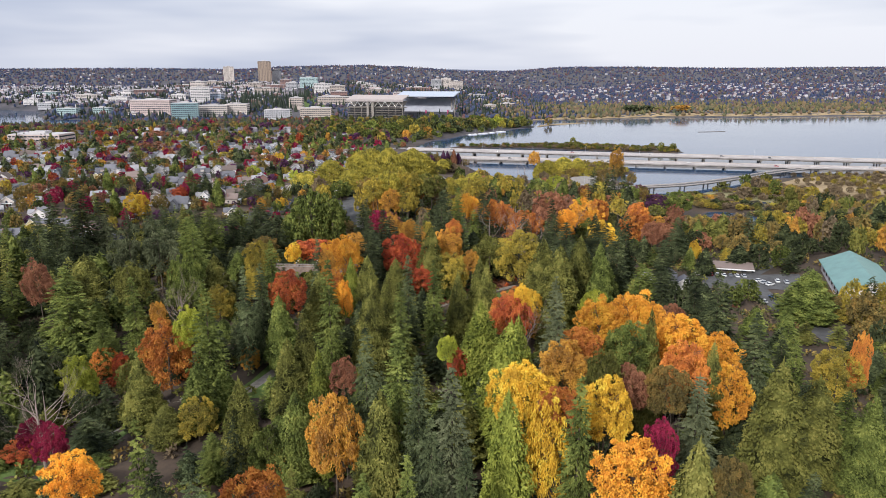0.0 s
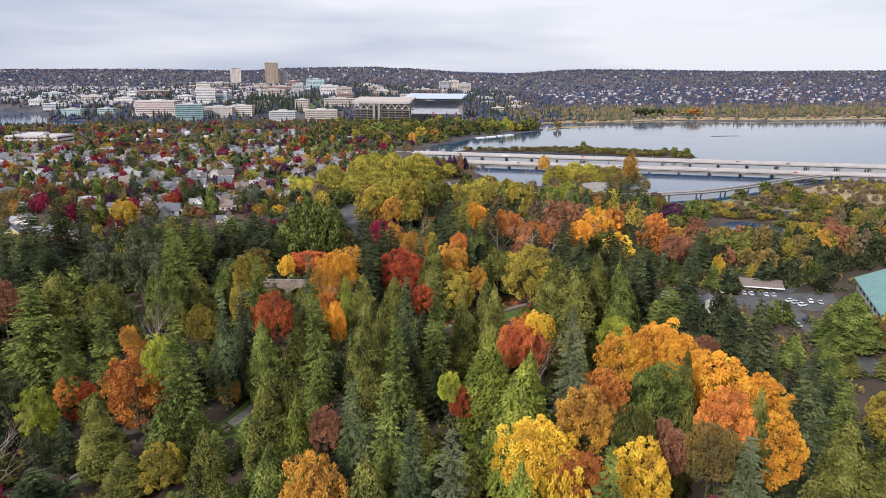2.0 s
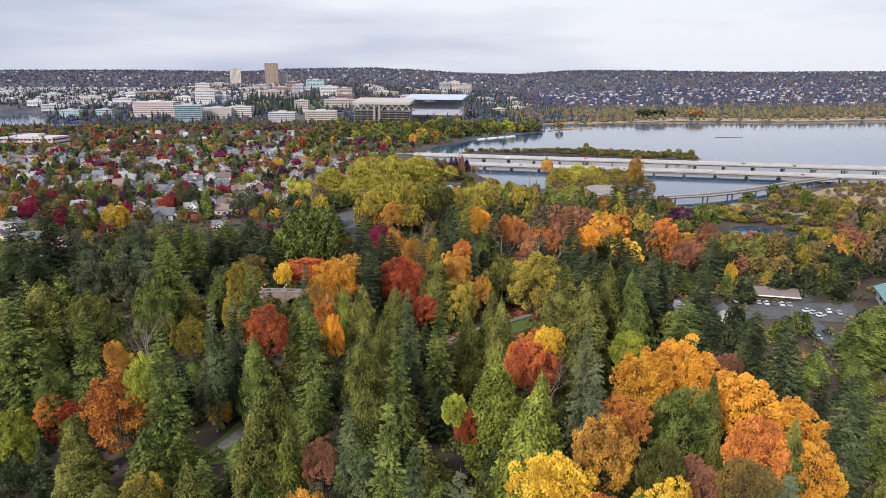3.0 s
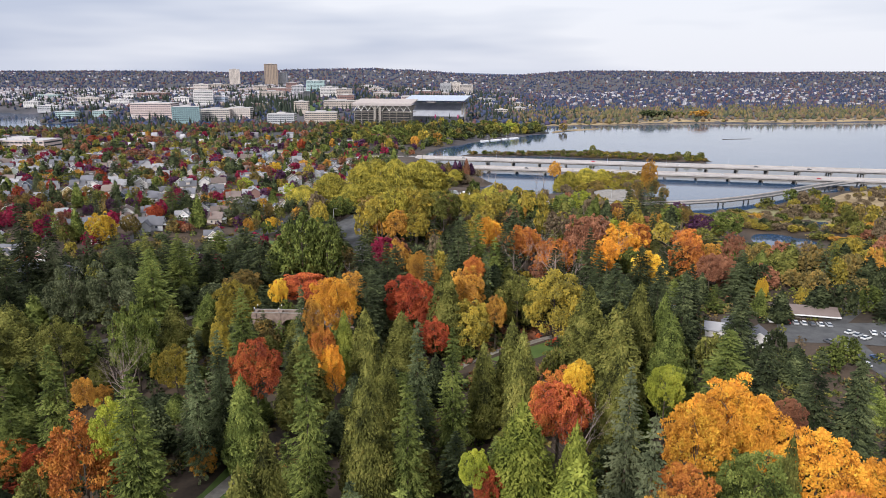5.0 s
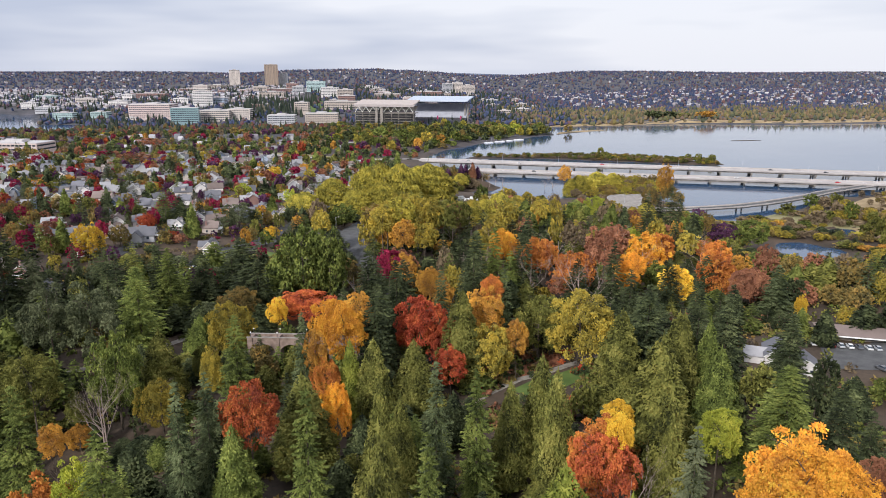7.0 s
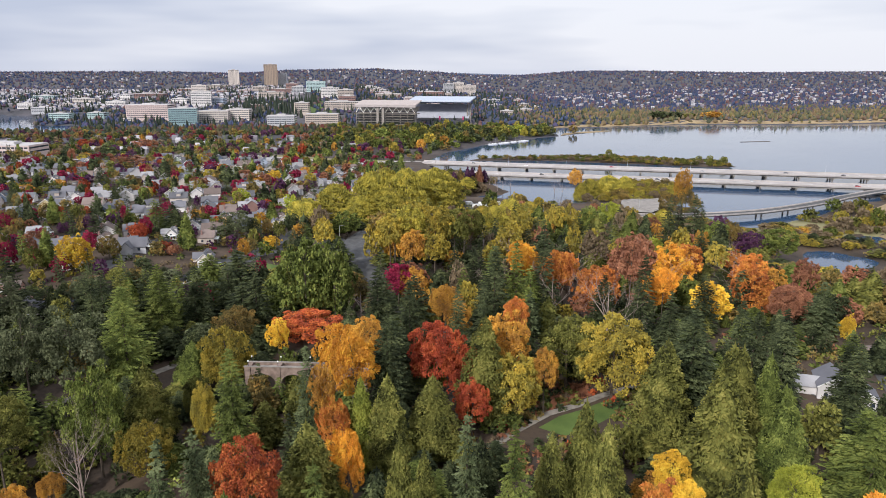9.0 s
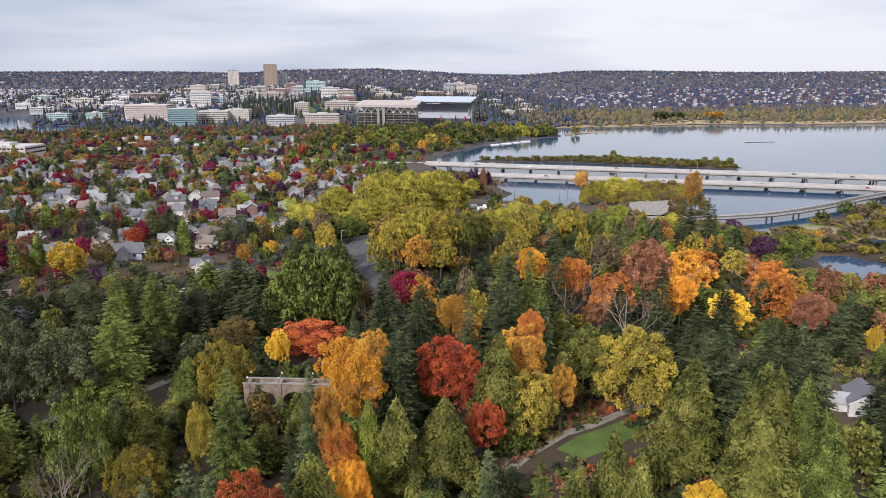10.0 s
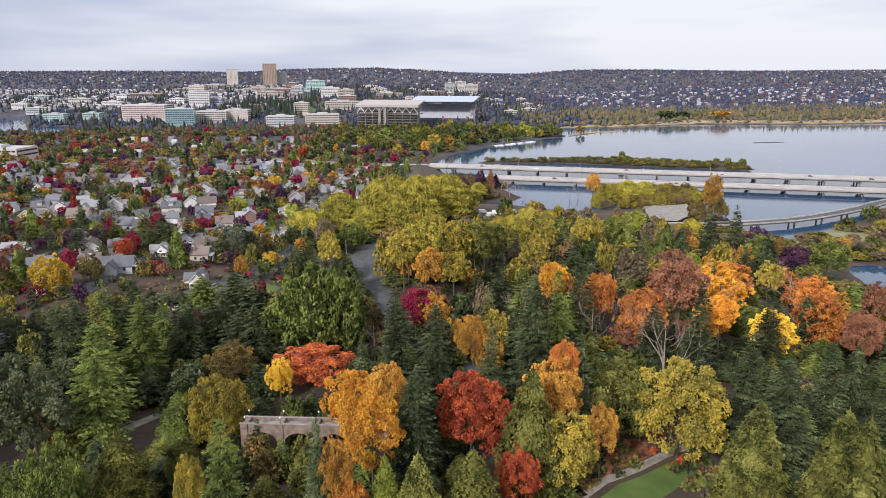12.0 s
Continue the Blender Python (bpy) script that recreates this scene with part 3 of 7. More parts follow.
def limbs(seed, height, crown_low, spread, thick, twigs=3):
    """A tapered trunk that forks into limbs."""
    r, s = np.random.default_rng(seed), Shape()
    s.tube((0, 0, -1.5), (0, 0, height * 0.45), thick, thick * 0.62, 7)
    s.tube((0, 0, height * 0.45), (r.normal(0, 0.2), r.normal(0, 0.2), height * 0.86), thick * 0.62, thick * 0.1, 6)

    def fork(p, d, ln, th, left):
        q = p + d * ln
        s.tube(p, q, th, th * 0.55, 4 if left > 1 else 3)
        if left:
            for _ in range(3 if left < 3 else 2):
                nd = d + Vector(r.normal(0, 0.42, 3)) + Vector((0, 0, 0.16))
                fork(q, nd.normalized(), ln * r.uniform(0.58, 0.8), th * 0.5, left - 1)

    for k in range(7):
        a, z = 6.283 * k / 7 + r.normal(0, 0.3), height * (crown_low + 0.42 * k / 7)
        d = Vector((math.cos(a), math.sin(a), r.uniform(0.5, 1.1))).normalized()
        fork(Vector((0, 0, z)), d, spread * r.uniform(0.36, 0.52), thick * 0.36, twigs)
    return s


def triangles(me):
    """Corners and triangles of a mesh as arrays."""
    me.calc_loop_triangles()
    v, f = np.empty(len(me.vertices) * 3), np.empty(len(me.loop_triangles) * 3, int)
    me.vertices.foreach_get("co", v)
    me.loop_triangles.foreach_get("vertices", f)
    return v.reshape(-1, 3), f.reshape(-1, 3)


FORMS, FIELDS, GROVES = {}, {}, {}
for kind, high, wide, maker, sets in (
        ("fir", 28, 10, fir_crown, ((4.2, 5), (1.6, 4), (0.55, 4), (0.15, 3), (0.08, 3))), ("cedar", 24, 9, cedar_crown, ((5.0, 4), (1.6, 3), (0.5, 3), (0.1, 3), (0.05, 3))),
        ("round", 12, 12, round_crown, ((5.0, 5), (1.8, 5), (0.5, 4), (0.16, 4), (0.07, 4))), ("willow", 18, 18, willow_crown, ((2.6, 3), (0.6, 2))),
        ("pine", 12, 12, lambda seed, amount: round_crown(seed, amount, 40, 0.2, 1.0), ((3.0, 3), (0.8, 2)))):
    for level, (amount, count) in enumerate(sets):
        for c in range(count):
            crown = maker(100 * level + 11 * c + len(kind), amount).mesh(kind + "_crown", LEAF["green"])
            trunk = (limbs(c, 20 if kind != "willow" else high, 0.5, wide * 0.36, 0.3, 1 + (level == 0)) if kind in ("round", "pine", "willow") and level < 2 else Shape().tube((0, 0, -1.5), (0, 0, high * 0.8), 0.42, 0.08, 6)).mesh("trunk", BARK)
            FORMS.setdefault((kind, level), []).append((crown, trunk, high, wide))
            FIELDS.setdefault((kind, level), []).append((*triangles(crown), high, wide))
for c in range(4):
    s = limbs(40 + c, 18, 0.22, 11, 0.34, 4)
    FORMS.setdefault(("bare", 0), []).append((None, s.mesh("limbs", TWIG), 18.0, 11.0))

LOOKS = {"dark": "dark green", "green": "deep green", "bright": "bright green", "olive": "olive green", "blue": "blue-green", "grey": "grey-green", "orange": "orange autumn", "amber": "amber autumn",
         "gold": "gold and brown autumn", "yellow": "bright yellow autumn", "lime": "lime yellow", "olivegold": "olive gold autumn", "bronze": "bronze autumn", "willow": "yellow-green", "rust": "rust pink autumn",
         "redorange": "red and orange autumn", "red": "red autumn", "crimson": "crimson autumn", "plum": "dark plum", "brown": "tawny brown"}
KINDS = {"fir": ("fir_tree", "fir with drooping boughs"), "cedar": ("cedar_tree", "cedar with dense foliage"), "round": ("broadleaf_tree", "broadleaf tree with billowing crown"),
         "willow": ("willow_tree", "weeping willow with hanging strands"), "pine": ("pine_tree", "pine with loose clumped foliage"), "bare": ("bare_tree", "leafless tree with fine grey branches")}
STANDING = []
TALL = []
dice = random.Random(11)


def grove(name, kind, tone, x, y, top, wide, level):
    """Adds one tree to the joined stand of its name and tone."""
    z = gz(x, y)
    options = FIELDS[(kind, 1 if kind in ("willow", "pine") else level + 1)]
    v, f, nh, nw = options[dice.randrange(len(options))]
    a, k = dice.uniform(0, 6.283), wide / nw
    c, s = math.cos(a) * k, math.sin(a) * k
    w = np.stack([v[:, 0] * c - v[:, 1] * s + x, v[:, 0] * s + v[:, 1] * c + y, v[:, 2] * max(top - z, 2.5) / nh + z], 1)
    rows = GROVES.setdefault((name, tone), [[], [], 0])
    rows[0].append(w)
    rows[1].append(f + rows[2])
    rows[2] += len(w)
    if level < 3 and name != "undergrowth":
        post = Shape().tube((x, y, z - 1), (x, y, z + (top - z) * 0.6), 0.3, 0.15, 4)
        pv = np.array(post.v)
        pf = np.array([t for q in post.f[:4] for t in ((q[0], q[1], q[2]), (q[0], q[2], q[3]))])
        stems = GROVES.setdefault((name, "stems"), [[], [], 0])
        stems[0].append(pv)
        stems[1].append(pf + stems[2])
        stems[2] += len(pv)
    STANDING.append((x, y, wide / 2))


def plant_groves():
    for (name, tone), (vs, fs, total) in GROVES.items():
        v, f = np.concatenate(vs), np.concatenate(fs)
        me = bpy.data.meshes.new(name)
        me.vertices.add(len(v))
        me.vertices.foreach_set("co", v.ravel())
        me.loops.add(f.size)
        me.loops.foreach_set("vertex_index", f.ravel())
        me.polygons.add(len(f))
        me.polygons.foreach_set("loop_start", np.arange(0, f.size, 3))
        me.update(calc_edges=True)
        me.materials.append(BARK if tone == "stems" else LEAF[tone])
        words = "brown trunks of joined trees" if tone == "stems" else LOOKS[tone] + " foliage of many joined trees"
        tagged(new(name, me), words + {"street_grove": " among houses", "shore_grove": " near the water", "undergrowth": " low on the forest floor"}.get(name, " in the park wood"), "trees", kind="stuff")


def tree(kind, tone, x, y, top, wide, level=0, group="park trees", base=None, crown=0.0):
    """One tree of its own; crown is the height of the leafy part of a broadleaf tree."""
    z = gz(x, y) if base is None else base
    high = max(top - z, 3.0)
    options = FORMS[(kind, min(int(level), 1) if kind in ("willow", "pine") else 0 if kind == "bare" else 1 if level == 0.5 else level + 1 if level or y > 345 else 0)]
    leaves, trunk, nh, nw = options[dice.randrange(len(options))]
    name, words = KINDS[kind]
    label = ("leafless tree with fine grey-brown branches" if kind == "bare" else LOOKS[tone] + " " + words) + (" in park wood" if group == "park trees" else " among houses" if group == "street trees" else " near water")
    root = thing(name, x, y, z, dice.uniform(0, 360), label, "tree", group)
    k = wide / nw * (1.18 if kind in ("fir", "cedar") and level == 0 else 1.06)
    domed = kind in ("round", "pine")
    part("trunk", trunk, None, root).scale = (k, k, high * 0.93 / 20 if domed else high / nh)
    if leaves:
        ob = part("crown", leaves, None, root)
        deep = min(max(crown * 1.35, wide * (1.3 if wide > 8 else 1.6), 0 if crown else high * 0.6), high * 0.96) if domed else high
        ob.location, ob.scale = (0, 0, high - deep), (k, k, deep / nh)
        ob.material_slots[0].link = "OBJECT"
        ob.material_slots[0].material = LEAF[tone]
    STANDING.append((x, y, wide / 2))
    if level == 0 and kind != "bare":
        TALL.append((x, y, wide / 2, high))
    return root


tree("fir", "blue", -30.2, 89.5, 49.4, 7.6)
tree("fir", "dark", -35.9, 90.9, 49.3, 7.2)
tree("fir", "green", -38.1, 92.0, 52.5, 8.1)
tree("round", "bronze", 54.2, 97.2, 39.6, 6.5, crown=5.5)
tree("cedar", "olive", 48.9, 98.5, 41.9, 10.2)
tree("fir", "blue", 10.8, 102.3, 40.4, 8.0)
tree("fir", "green", -6.6, 102.4, 35.8, 8.4)
tree("fir", "green", 0.9, 102.5, 39.2, 7.0)
tree("fir", "olive", -18.3, 103.0, 36.7, 6.5)
tree("fir", "blue", 5.0, 105.0, 44.1, 9.0)
tree("round", "orange", -25.7, 105.6, 36.0, 12.4, crown=7.6)
tree("round", "amber", 41.0, 106.4, 38.6, 13.4, crown=11.9)
tree("round", "crimson", 47.2, 109.8, 40.3, 5.9, crown=10.2)
tree("round", "amber", -58.7, 112.5, 36.2, 8.9, crown=8.9)
tree("fir", "green", 32.8, 113.2, 47.2, 9.4)
tree("cedar", "bright", 20.0, 116.0, 43.2, 8.9)
tree("round", "yellow", 27.5, 118.5, 40.6, 9.7, crown=19.3)
tree("fir", "grey", 9.8, 120.2, 46.7, 11.2)
tree("round", "orange", 31.0, 122.1, 41.1, 7.2, crown=6.6)
tree("round", "yellow", 40.7, 123.0, 43.4, 10.6, crown=13.3)
tree("cedar", "green", 98.9, 125.0, 35.0, 8.8)
tree("fir", "grey", 62.0, 127.9, 39.7, 11.1)
tree("cedar", "olive", 80.1, 128.7, 41.8, 11.8)
tree("round", "bronze", 55.9, 129.4, 41.9, 10.0, crown=8.2)
tree("round", "olive", 41.9, 129.4, 45.2, 7.2, crown=5.8)
tree("fir", "blue", 3.7, 129.7, 45.5, 8.6)
tree("cedar", "olive", -4.2, 130.1, 37.4, 9.0)
tree("round", "yellow", 25.6, 130.5, 43.0, 13.4, crown=11.6)
tree("round", "rust", 47.9, 131.4, 41.3, 9.5, crown=9.5)
tree("cedar", "olive", 92.3, 133.8, 35.2, 11.2)
tree("round", "gold", -14.3, 135.2, 36.1, 11.3, crown=17.9)
tree("fir", "green", -0.5, 137.3, 49.1, 10.1)
tree("round", "green", -30.3, 142.4, 23.8, 8.9, crown=10.1)
tree("round", "gold", -26.8, 142.5, 18.3, 5.1, crown=6.4)
tree("fir", "blue", -7.6, 143.1, 46.5, 9.3)
tree("cedar", "green", -23.5, 143.2, 31.5, 9.1)
tree("round", "gold", 37.2, 143.3, 42.2, 11.5, crown=10.2)
tree("round", "rust", -12.7, 144.1, 38.9, 5.8, crown=7.6)
tree("fir", "green", -43.2, 144.5, 21.0, 7.9)
tree("fir", "dark", -38.0, 144.9, 24.8, 7.2)
tree("cedar", "bright", -18.2, 144.9, 40.4, 7.8)
tree("round", "amber", 78.5, 147.1, 33.6, 12, crown=13.4)
tree("cedar", "olive", 74.0, 147.0, 38.7, 6.6)
tree("cedar", "olive", -36.8, 147.2, 33.1, 7.9)
tree("fir", "dark", 85.2, 149.2, 44.9, 12.5)
tree("fir", "grey", 37.3, 150.5, 51.2, 8.6)
tree("cedar", "bright", 26.3, 151.3, 43.6, 13.9)
tree("round", "orange", 43.3, 151.5, 42.4, 9.3, crown=8.0)
tree("cedar", "olive", 61.2, 154.1, 44.8, 6.0)
tree("round", "green", 56.5, 154.9, 41.9, 12.1, crown=9.6)
tree("fir", "dark", -77.5, 159.5, 18.1, 11.1)
tree("round", "redorange", -93.1, 159.7, 12.8, 9.7, crown=12.5)
tree("round", "crimson", -91.0, 160.4, 18.5, 7.6, crown=8.3)
tree("round", "amber", 82.1, 160.8, 36.0, 12, crown=8.9)
tree("cedar", "olive", -59.4, 162.8, 19.3, 8.8)
tree("bare", "grey", -89.0, 163.6, 26.5, 11.9)
tree("round", "olivegold", -51.8, 163.6, 20.9, 9.3, crown=15.7)
tree("round", "amber", 72.9, 164.1, 40.7, 14, crown=13.0)
tree("round", "orange", 124.9, 166.1, 34.0, 5.2, crown=16.7)
tree("round", "green", 58.2, 166.5, 34.8, 9.2, crown=8.2)
tree("cedar", "olive", -28.8, 167.1, 34.5, 8.9)
tree("round", "olivegold", 120.0, 167.4, 28.1, 13.1, crown=12.3)
tree("round", "gold", -47, 206, 17.5, 6, crown=9)
tree("round", "amber", 53.1, 169.6, 43.1, 13, crown=8.2)
tree("cedar", "olive", -67.6, 170.1, 29.4, 8.4)
tree("cedar", "olive", -24.9, 171.3, 38.9, 7.9)
tree("cedar", "bright", 32.7, 176.7, 35.8, 7.6)
tree("round", "red", 15.9, 177.3, 26.7, 6.1, crown=5.5)
tree("round", "lime", 13.2, 178.3, 30.3, 6.1, crown=2.8)
tree("fir", "grey", 43.3, 179.0, 46.0, 9.3)
tree("cedar", "bright", 22.8, 180.8, 38.6, 12.5)
tree("fir", "green", 0.4, 182.5, 44.3, 8.6)
tree("cedar", "olive", -7.1, 182.6, 43.6, 8.3)
tree("round", "amber", 72.9, 184.6, 36.3, 11, crown=7.0)
tree("round", "amber", 66.7, 186.2, 38.5, 13.5, crown=7.1)
tree("round", "rust", 80.4, 186.3, 35.3, 6.2, crown=7.1)
tree("fir", "green", -19.7, 187.6, 50.4, 9.6)
tree("fir", "green", -54.2, 187.7, 43.4, 11.8)
tree("fir", "dark", 96.9, 189.4, 40.0, 12.7)
tree("bare", "grey", 37.2, 189.8, 33.5, 7.5)
tree("fir", "dark", 88.4, 190.7, 43.8, 12.1)
tree("cedar", "olive", -8.0, 191.0, 41.9, 10.1)
tree("round", "lime", -60.7, 193.1, 35.8, 8.5, crown=11.8)
tree("round", "orange", -68.1, 193.9, 31.0, 15.6, crown=23.0)
tree("round", "amber", 72.7, 195.1, 35.3, 20.6, crown=12.0)
tree("round", "redorange", 33.8, 195.8, 36.0, 12.2, crown=10.2)
tree("round", "lime", -97.1, 198.5, 19.0, 10.4, crown=15.2)
tree("round", "yellow", 37.8, 199.9, 37.8, 5.9, crown=4.5)
tree("round", "orange", 34.8, 201.4, 35.6, 12.3, crown=12.3)
tree("fir", "dark", 82.8, 201.9, 40.5, 13.0)
tree("cedar", "olive", 50.0, 205.6, 38.6, 8.9)
tree("fir", "blue", -47.3, 205.7, 44.0, 6.6)
tree("cedar", "green", -37.3, 206.5, 33.7, 8.6)
tree("fir", "green", 11.2, 209.7, 42.9, 8.9)
tree("fir", "blue", 3.0, 210.5, 44.9, 8.2)
tree("fir", "blue", -43.6, 212.7, 42.2, 9.2)
tree("fir", "dark", -49.5, 212.7, 40.9, 6.7)
tree("round", "redorange", -35.4, 213.7, 40.0, 11.9, crown=11.9)
tree("cedar", "olive", 28.7, 214.2, 40.4, 8.2)
tree("round", "lime", 64.8, 214.3, 30.8, 9.7, crown=8.4)
tree("cedar", "olive", -4.3, 214.5, 35.6, 6.3)
tree("round", "red", -93.8, 215.2, 4.0, 8.3, crown=11.1)
tree("cedar", "olive", -8.6, 215.4, 38.3, 6.3)
tree("round", "red", -91.2, 216.6, 12.2, 6.6, crown=12.9)
tree("fir", "green", 81.2, 217.2, 38.6, 14.3)
tree("round", "orange", -97.3, 218.1, 13.8, 8.9, crown=18.5)
tree("cedar", "olive", 19.7, 218.9, 35.8, 7.4)
tree("round", "gold", -78.7, 219.2, 28.7, 5.6, crown=7.0)
tree("fir", "green", -97.2, 219.3, 22.7, 10.1)
tree("fir", "green", -87.3, 222.4, 36.2, 10.9)
tree("cedar", "olive", 27.7, 225.4, 39.1, 8.9)
tree("round", "yellow", 46.4, 226.7, 27.2, 8.3, crown=6.3)
tree("round", "gold", 46.1, 226.9, 21.3, 14.0, crown=8.2)
tree("cedar", "olive", 56.1, 227.4, 42.6, 14.2)
tree("cedar", "olive", -27.0, 229.1, 34.2, 11.8)
tree("fir", "green", 89.0, 230.5, 32.7, 16.1)
tree("cedar", "green", 71.9, 231.2, 37.1, 9.7)
tree("round", "amber", -19.6, 232.5, 30.6, 6.4, crown=11.6)
tree("round", "olivegold", 170.1, 232.7, 14.4, 14.8, crown=10.5)
tree("fir", "green", -113.7, 234.1, 36.9, 19.2)
tree("fir", "green", 152.3, 235.7, 22.7, 19.0)
tree("cedar", "green", 154.0, 236.5, 29.0, 15.8)
tree("cedar", "green", 76.9, 241.1, 33.4, 9.8)
tree("round", "olive", -96.1, 245.0, 34.9, 13.4, crown=9.5)
tree("bare", "grey", -80.1, 245.0, 26.1, 8.7)
tree("bare", "grey", -79.6, 245.2, 28.0, 7.7)
tree("cedar", "green", 76.1, 246.9, 38.7, 8.1)
tree("round", "amber", -22.0, 247.3, 24.1, 7.3, crown=9.9)
tree("round", "orange", -23.9, 249.0, 30.0, 7.6, crown=7.4)
tree("round", "gold", -88.2, 249.2, 12.7, 6.8, crown=9.1)
tree("round", "rust", -131.4, 250.2, 35.5, 10.2, crown=15.3)
tree("fir", "blue", -29.8, 250.8, 41.6, 7.5)
tree("round", "gold", -26.6, 250.8, 37.8, 6.7, crown=11.6)
tree("cedar", "olive", -11.6, 251.1, 33.8, 8.9)
tree("cedar", "bright", -17.8, 251.5, 33.3, 6.5)
tree("round", "olivegold", -67.8, 252.4, 23.6, 11.8, crown=15.8)
tree("cedar", "olive", 70.2, 252.8, 38.7, 10.8)
tree("fir", "green", -47.9, 255.2, 39.9, 11.2)
tree("round", "green", -79.8, 255.7, 36.7, 12.8, crown=20.9)
tree("cedar", "olive", -1.0, 256.3, 30.9, 10.9)
tree("fir", "dark", 78.6, 259.7, 43.6, 10.6)
tree("cedar", "olive", 57.3, 260.3, 37.1, 11.9)
tree("round", "olivegold", -57.4, 263.8, 28.2, 6.2, crown=14.0)
tree("round", "red", 9.4, 264.6, 25.7, 9.5, crown=8.6)
tree("cedar", "olive", -72.0, 266.6, 31.4, 10.6)
tree("fir", "dark", 69.2, 272.5, 40.6, 16.8)
tree("cedar", "olive", 13.7, 274.5, 39.4, 11.2)
tree("round", "olivegold", 20.6, 275.7, 28.6, 16.5, crown=16.8)
tree("round", "gold", 30.5, 277.8, 28.7, 8.1, crown=9.3)
tree("round", "red", 9.1, 281.1, 29.2, 11.0, crown=12.5)
tree("round", "red", 1.4, 284.6, 35.9, 15.4, crown=15.8)
tree("fir", "dark", -10.9, 285.3, 35.6, 14.5)
tree("round", "gold", 21.1, 286.1, 36.7, 13.1, crown=12.8)
tree("pine", "grey", -111.9, 287.4, 38.0, 14.3, crown=16.2)
tree("round", "olivegold", 52.8, 287.9, 35.1, 21.1, crown=21.1)
tree("pine", "grey", -101.0, 290.0, 37.1, 17.4, crown=16.4)
tree("round", "orange", 24.3, 290.2, 39.4, 8.1, crown=5.4)
tree("fir", "blue", 28.6, 291.2, 40.8, 8.2)
tree("round", "gold", -18.2, 291.8, 33.8, 10.8, crown=8.1)
tree("round", "olive", 40.9, 295.8, 30.3, 18.3, crown=22.0)
tree("round", "amber", -26.5, 297.4, 31.1, 15.4, crown=21.8)
tree("round", "olivegold", -60.5, 298.0, 30.8, 14.7, crown=16.6)
tree("fir", "dark", -6.0, 298.0, 42.8, 11.0)
tree("cedar", "green", -70.5, 299.6, 24.1, 8.8)
tree("fir", "dark", 20.0, 305.4, 49.2, 13.8)
tree("fir", "blue", 9.3, 310.6, 36.8, 7.8)
tree("fir", "green", -95.3, 314.2, 37.3, 17.7)
tree("fir", "dark", -16.2, 317.8, 41.0, 13.1)
tree("fir", "green", 29.0, 319.0, 48.6, 10.9)
tree("fir", "dark", 22.1, 319.7, 47.4, 13.7)
tree("round", "yellow", 147.4, 323.9, 19.8, 4.7, crown=9.4)
tree("round", "yellow", -50.3, 326.0, 21.7, 6.9, crown=17.2)
tree("round", "gold", 10.7, 326.9, 27.3, 8.6, crown=9.9)
tree("fir", "blue", 140.0, 328.4, 30.2, 13.0)
tree("round", "gold", 6.4, 328.8, 31.6, 10.3, crown=9.9)
tree("fir", "olive", -101.3, 328.9, 40.5, 10.5)
tree("fir", "dark", -111.4, 328.9, 39.9, 8.3)
tree("round", "rust", 129.4, 334.1, 28.1, 11.6, crown=10.6)
tree("fir", "green", -91.1, 334.5, 38.5, 13.2)
tree("fir", "dark", 77.4, 334.7, 39.1, 10.4)
tree("round", "yellow", 154.4, 335.6, 13.6, 4.6, crown=14.6)
tree("round", "redorange", -42.5, 337.5, 20.4, 23.1, crown=15.1)
tree("fir", "blue", 145.4, 339.6, 21.7, 13.0)
tree("bare", "grey", 68.2, 340.1, 29.3, 15.4)
tree("round", "amber", 87.0, 341.2, 33.5, 9.8, crown=8.0)
tree("round", "rust", 138.2, 343.8, 24.9, 13.2, crown=10.6)
tree("round", "yellow", 107.1, 345.6, 26.5, 14.8, crown=11.1)
tree("fir", "dark", -83.1, 346.3, 28.5, 11.3)
tree("round", "amber", 87.6, 349.6, 28.5, 11.2, crown=9.7)
tree("round", "green", -33.5, 350.6, 42, 16, crown=24)
tree("round", "orange", 126.3, 351.4, 29.6, 16.3, crown=10.9)
tree("round", "rust", 63.1, 352.9, 23.0, 13.0, crown=13.0)
tree("round", "green", -44.3, 353.1, 44.5, 22, crown=26)
tree("fir", "green", -91.8, 353.5, 29.0, 11.2)
tree("fir", "dark", 45.2, 354.2, 39.6, 12.8)
tree("round", "orange", 67.7, 354.8, 29.1, 15.2, crown=13.1)
tree("round", "orange", 65.7, 355.4, 29.9, 16.1, crown=9.5)
tree("round", "gold", 7.2, 356.8, 22.8, 13.5, crown=15.2)
tree("round", "green", 103.8, 358.3, 24.3, 12.5, crown=19.5)
tree("round", "rust", 80.7, 359.0, 40.5, 16.3, crown=11.5)
tree("fir", "dark", -70.1, 361.8, 21.4, 17.5)
tree("round", "orange", 52.7, 362.8, 34.6, 11.6, crown=13.3)
tree("round", "orange", 132.0, 364.9, 31.4, 12.4, crown=10.0)
tree("round", "gold", -4.1, 367.2, 27.5, 12.2, crown=9.8)
tree("round", "amber", 37.3, 367.6, 37.3, 8.3, crown=9.8)
tree("round", "crimson", -10.0, 368.0, 29.4, 12.2, crown=6.9)
tree("round", "orange", 57.2, 375.5, 30.8, 10.3, crown=12.3)
tree("round", "bronze", -27.3, 376.1, 20.2, 10.6, crown=18.4)
tree("round", "amber", 41.1, 380.4, 34.3, 10.8, crown=11.8)
tree("round", "rust", -5.6, 385.1, 24.9, 15.8, crown=12.0)
tree("round", "amber", 107.7, 385.5, 30.9, 18.3, crown=9.7)
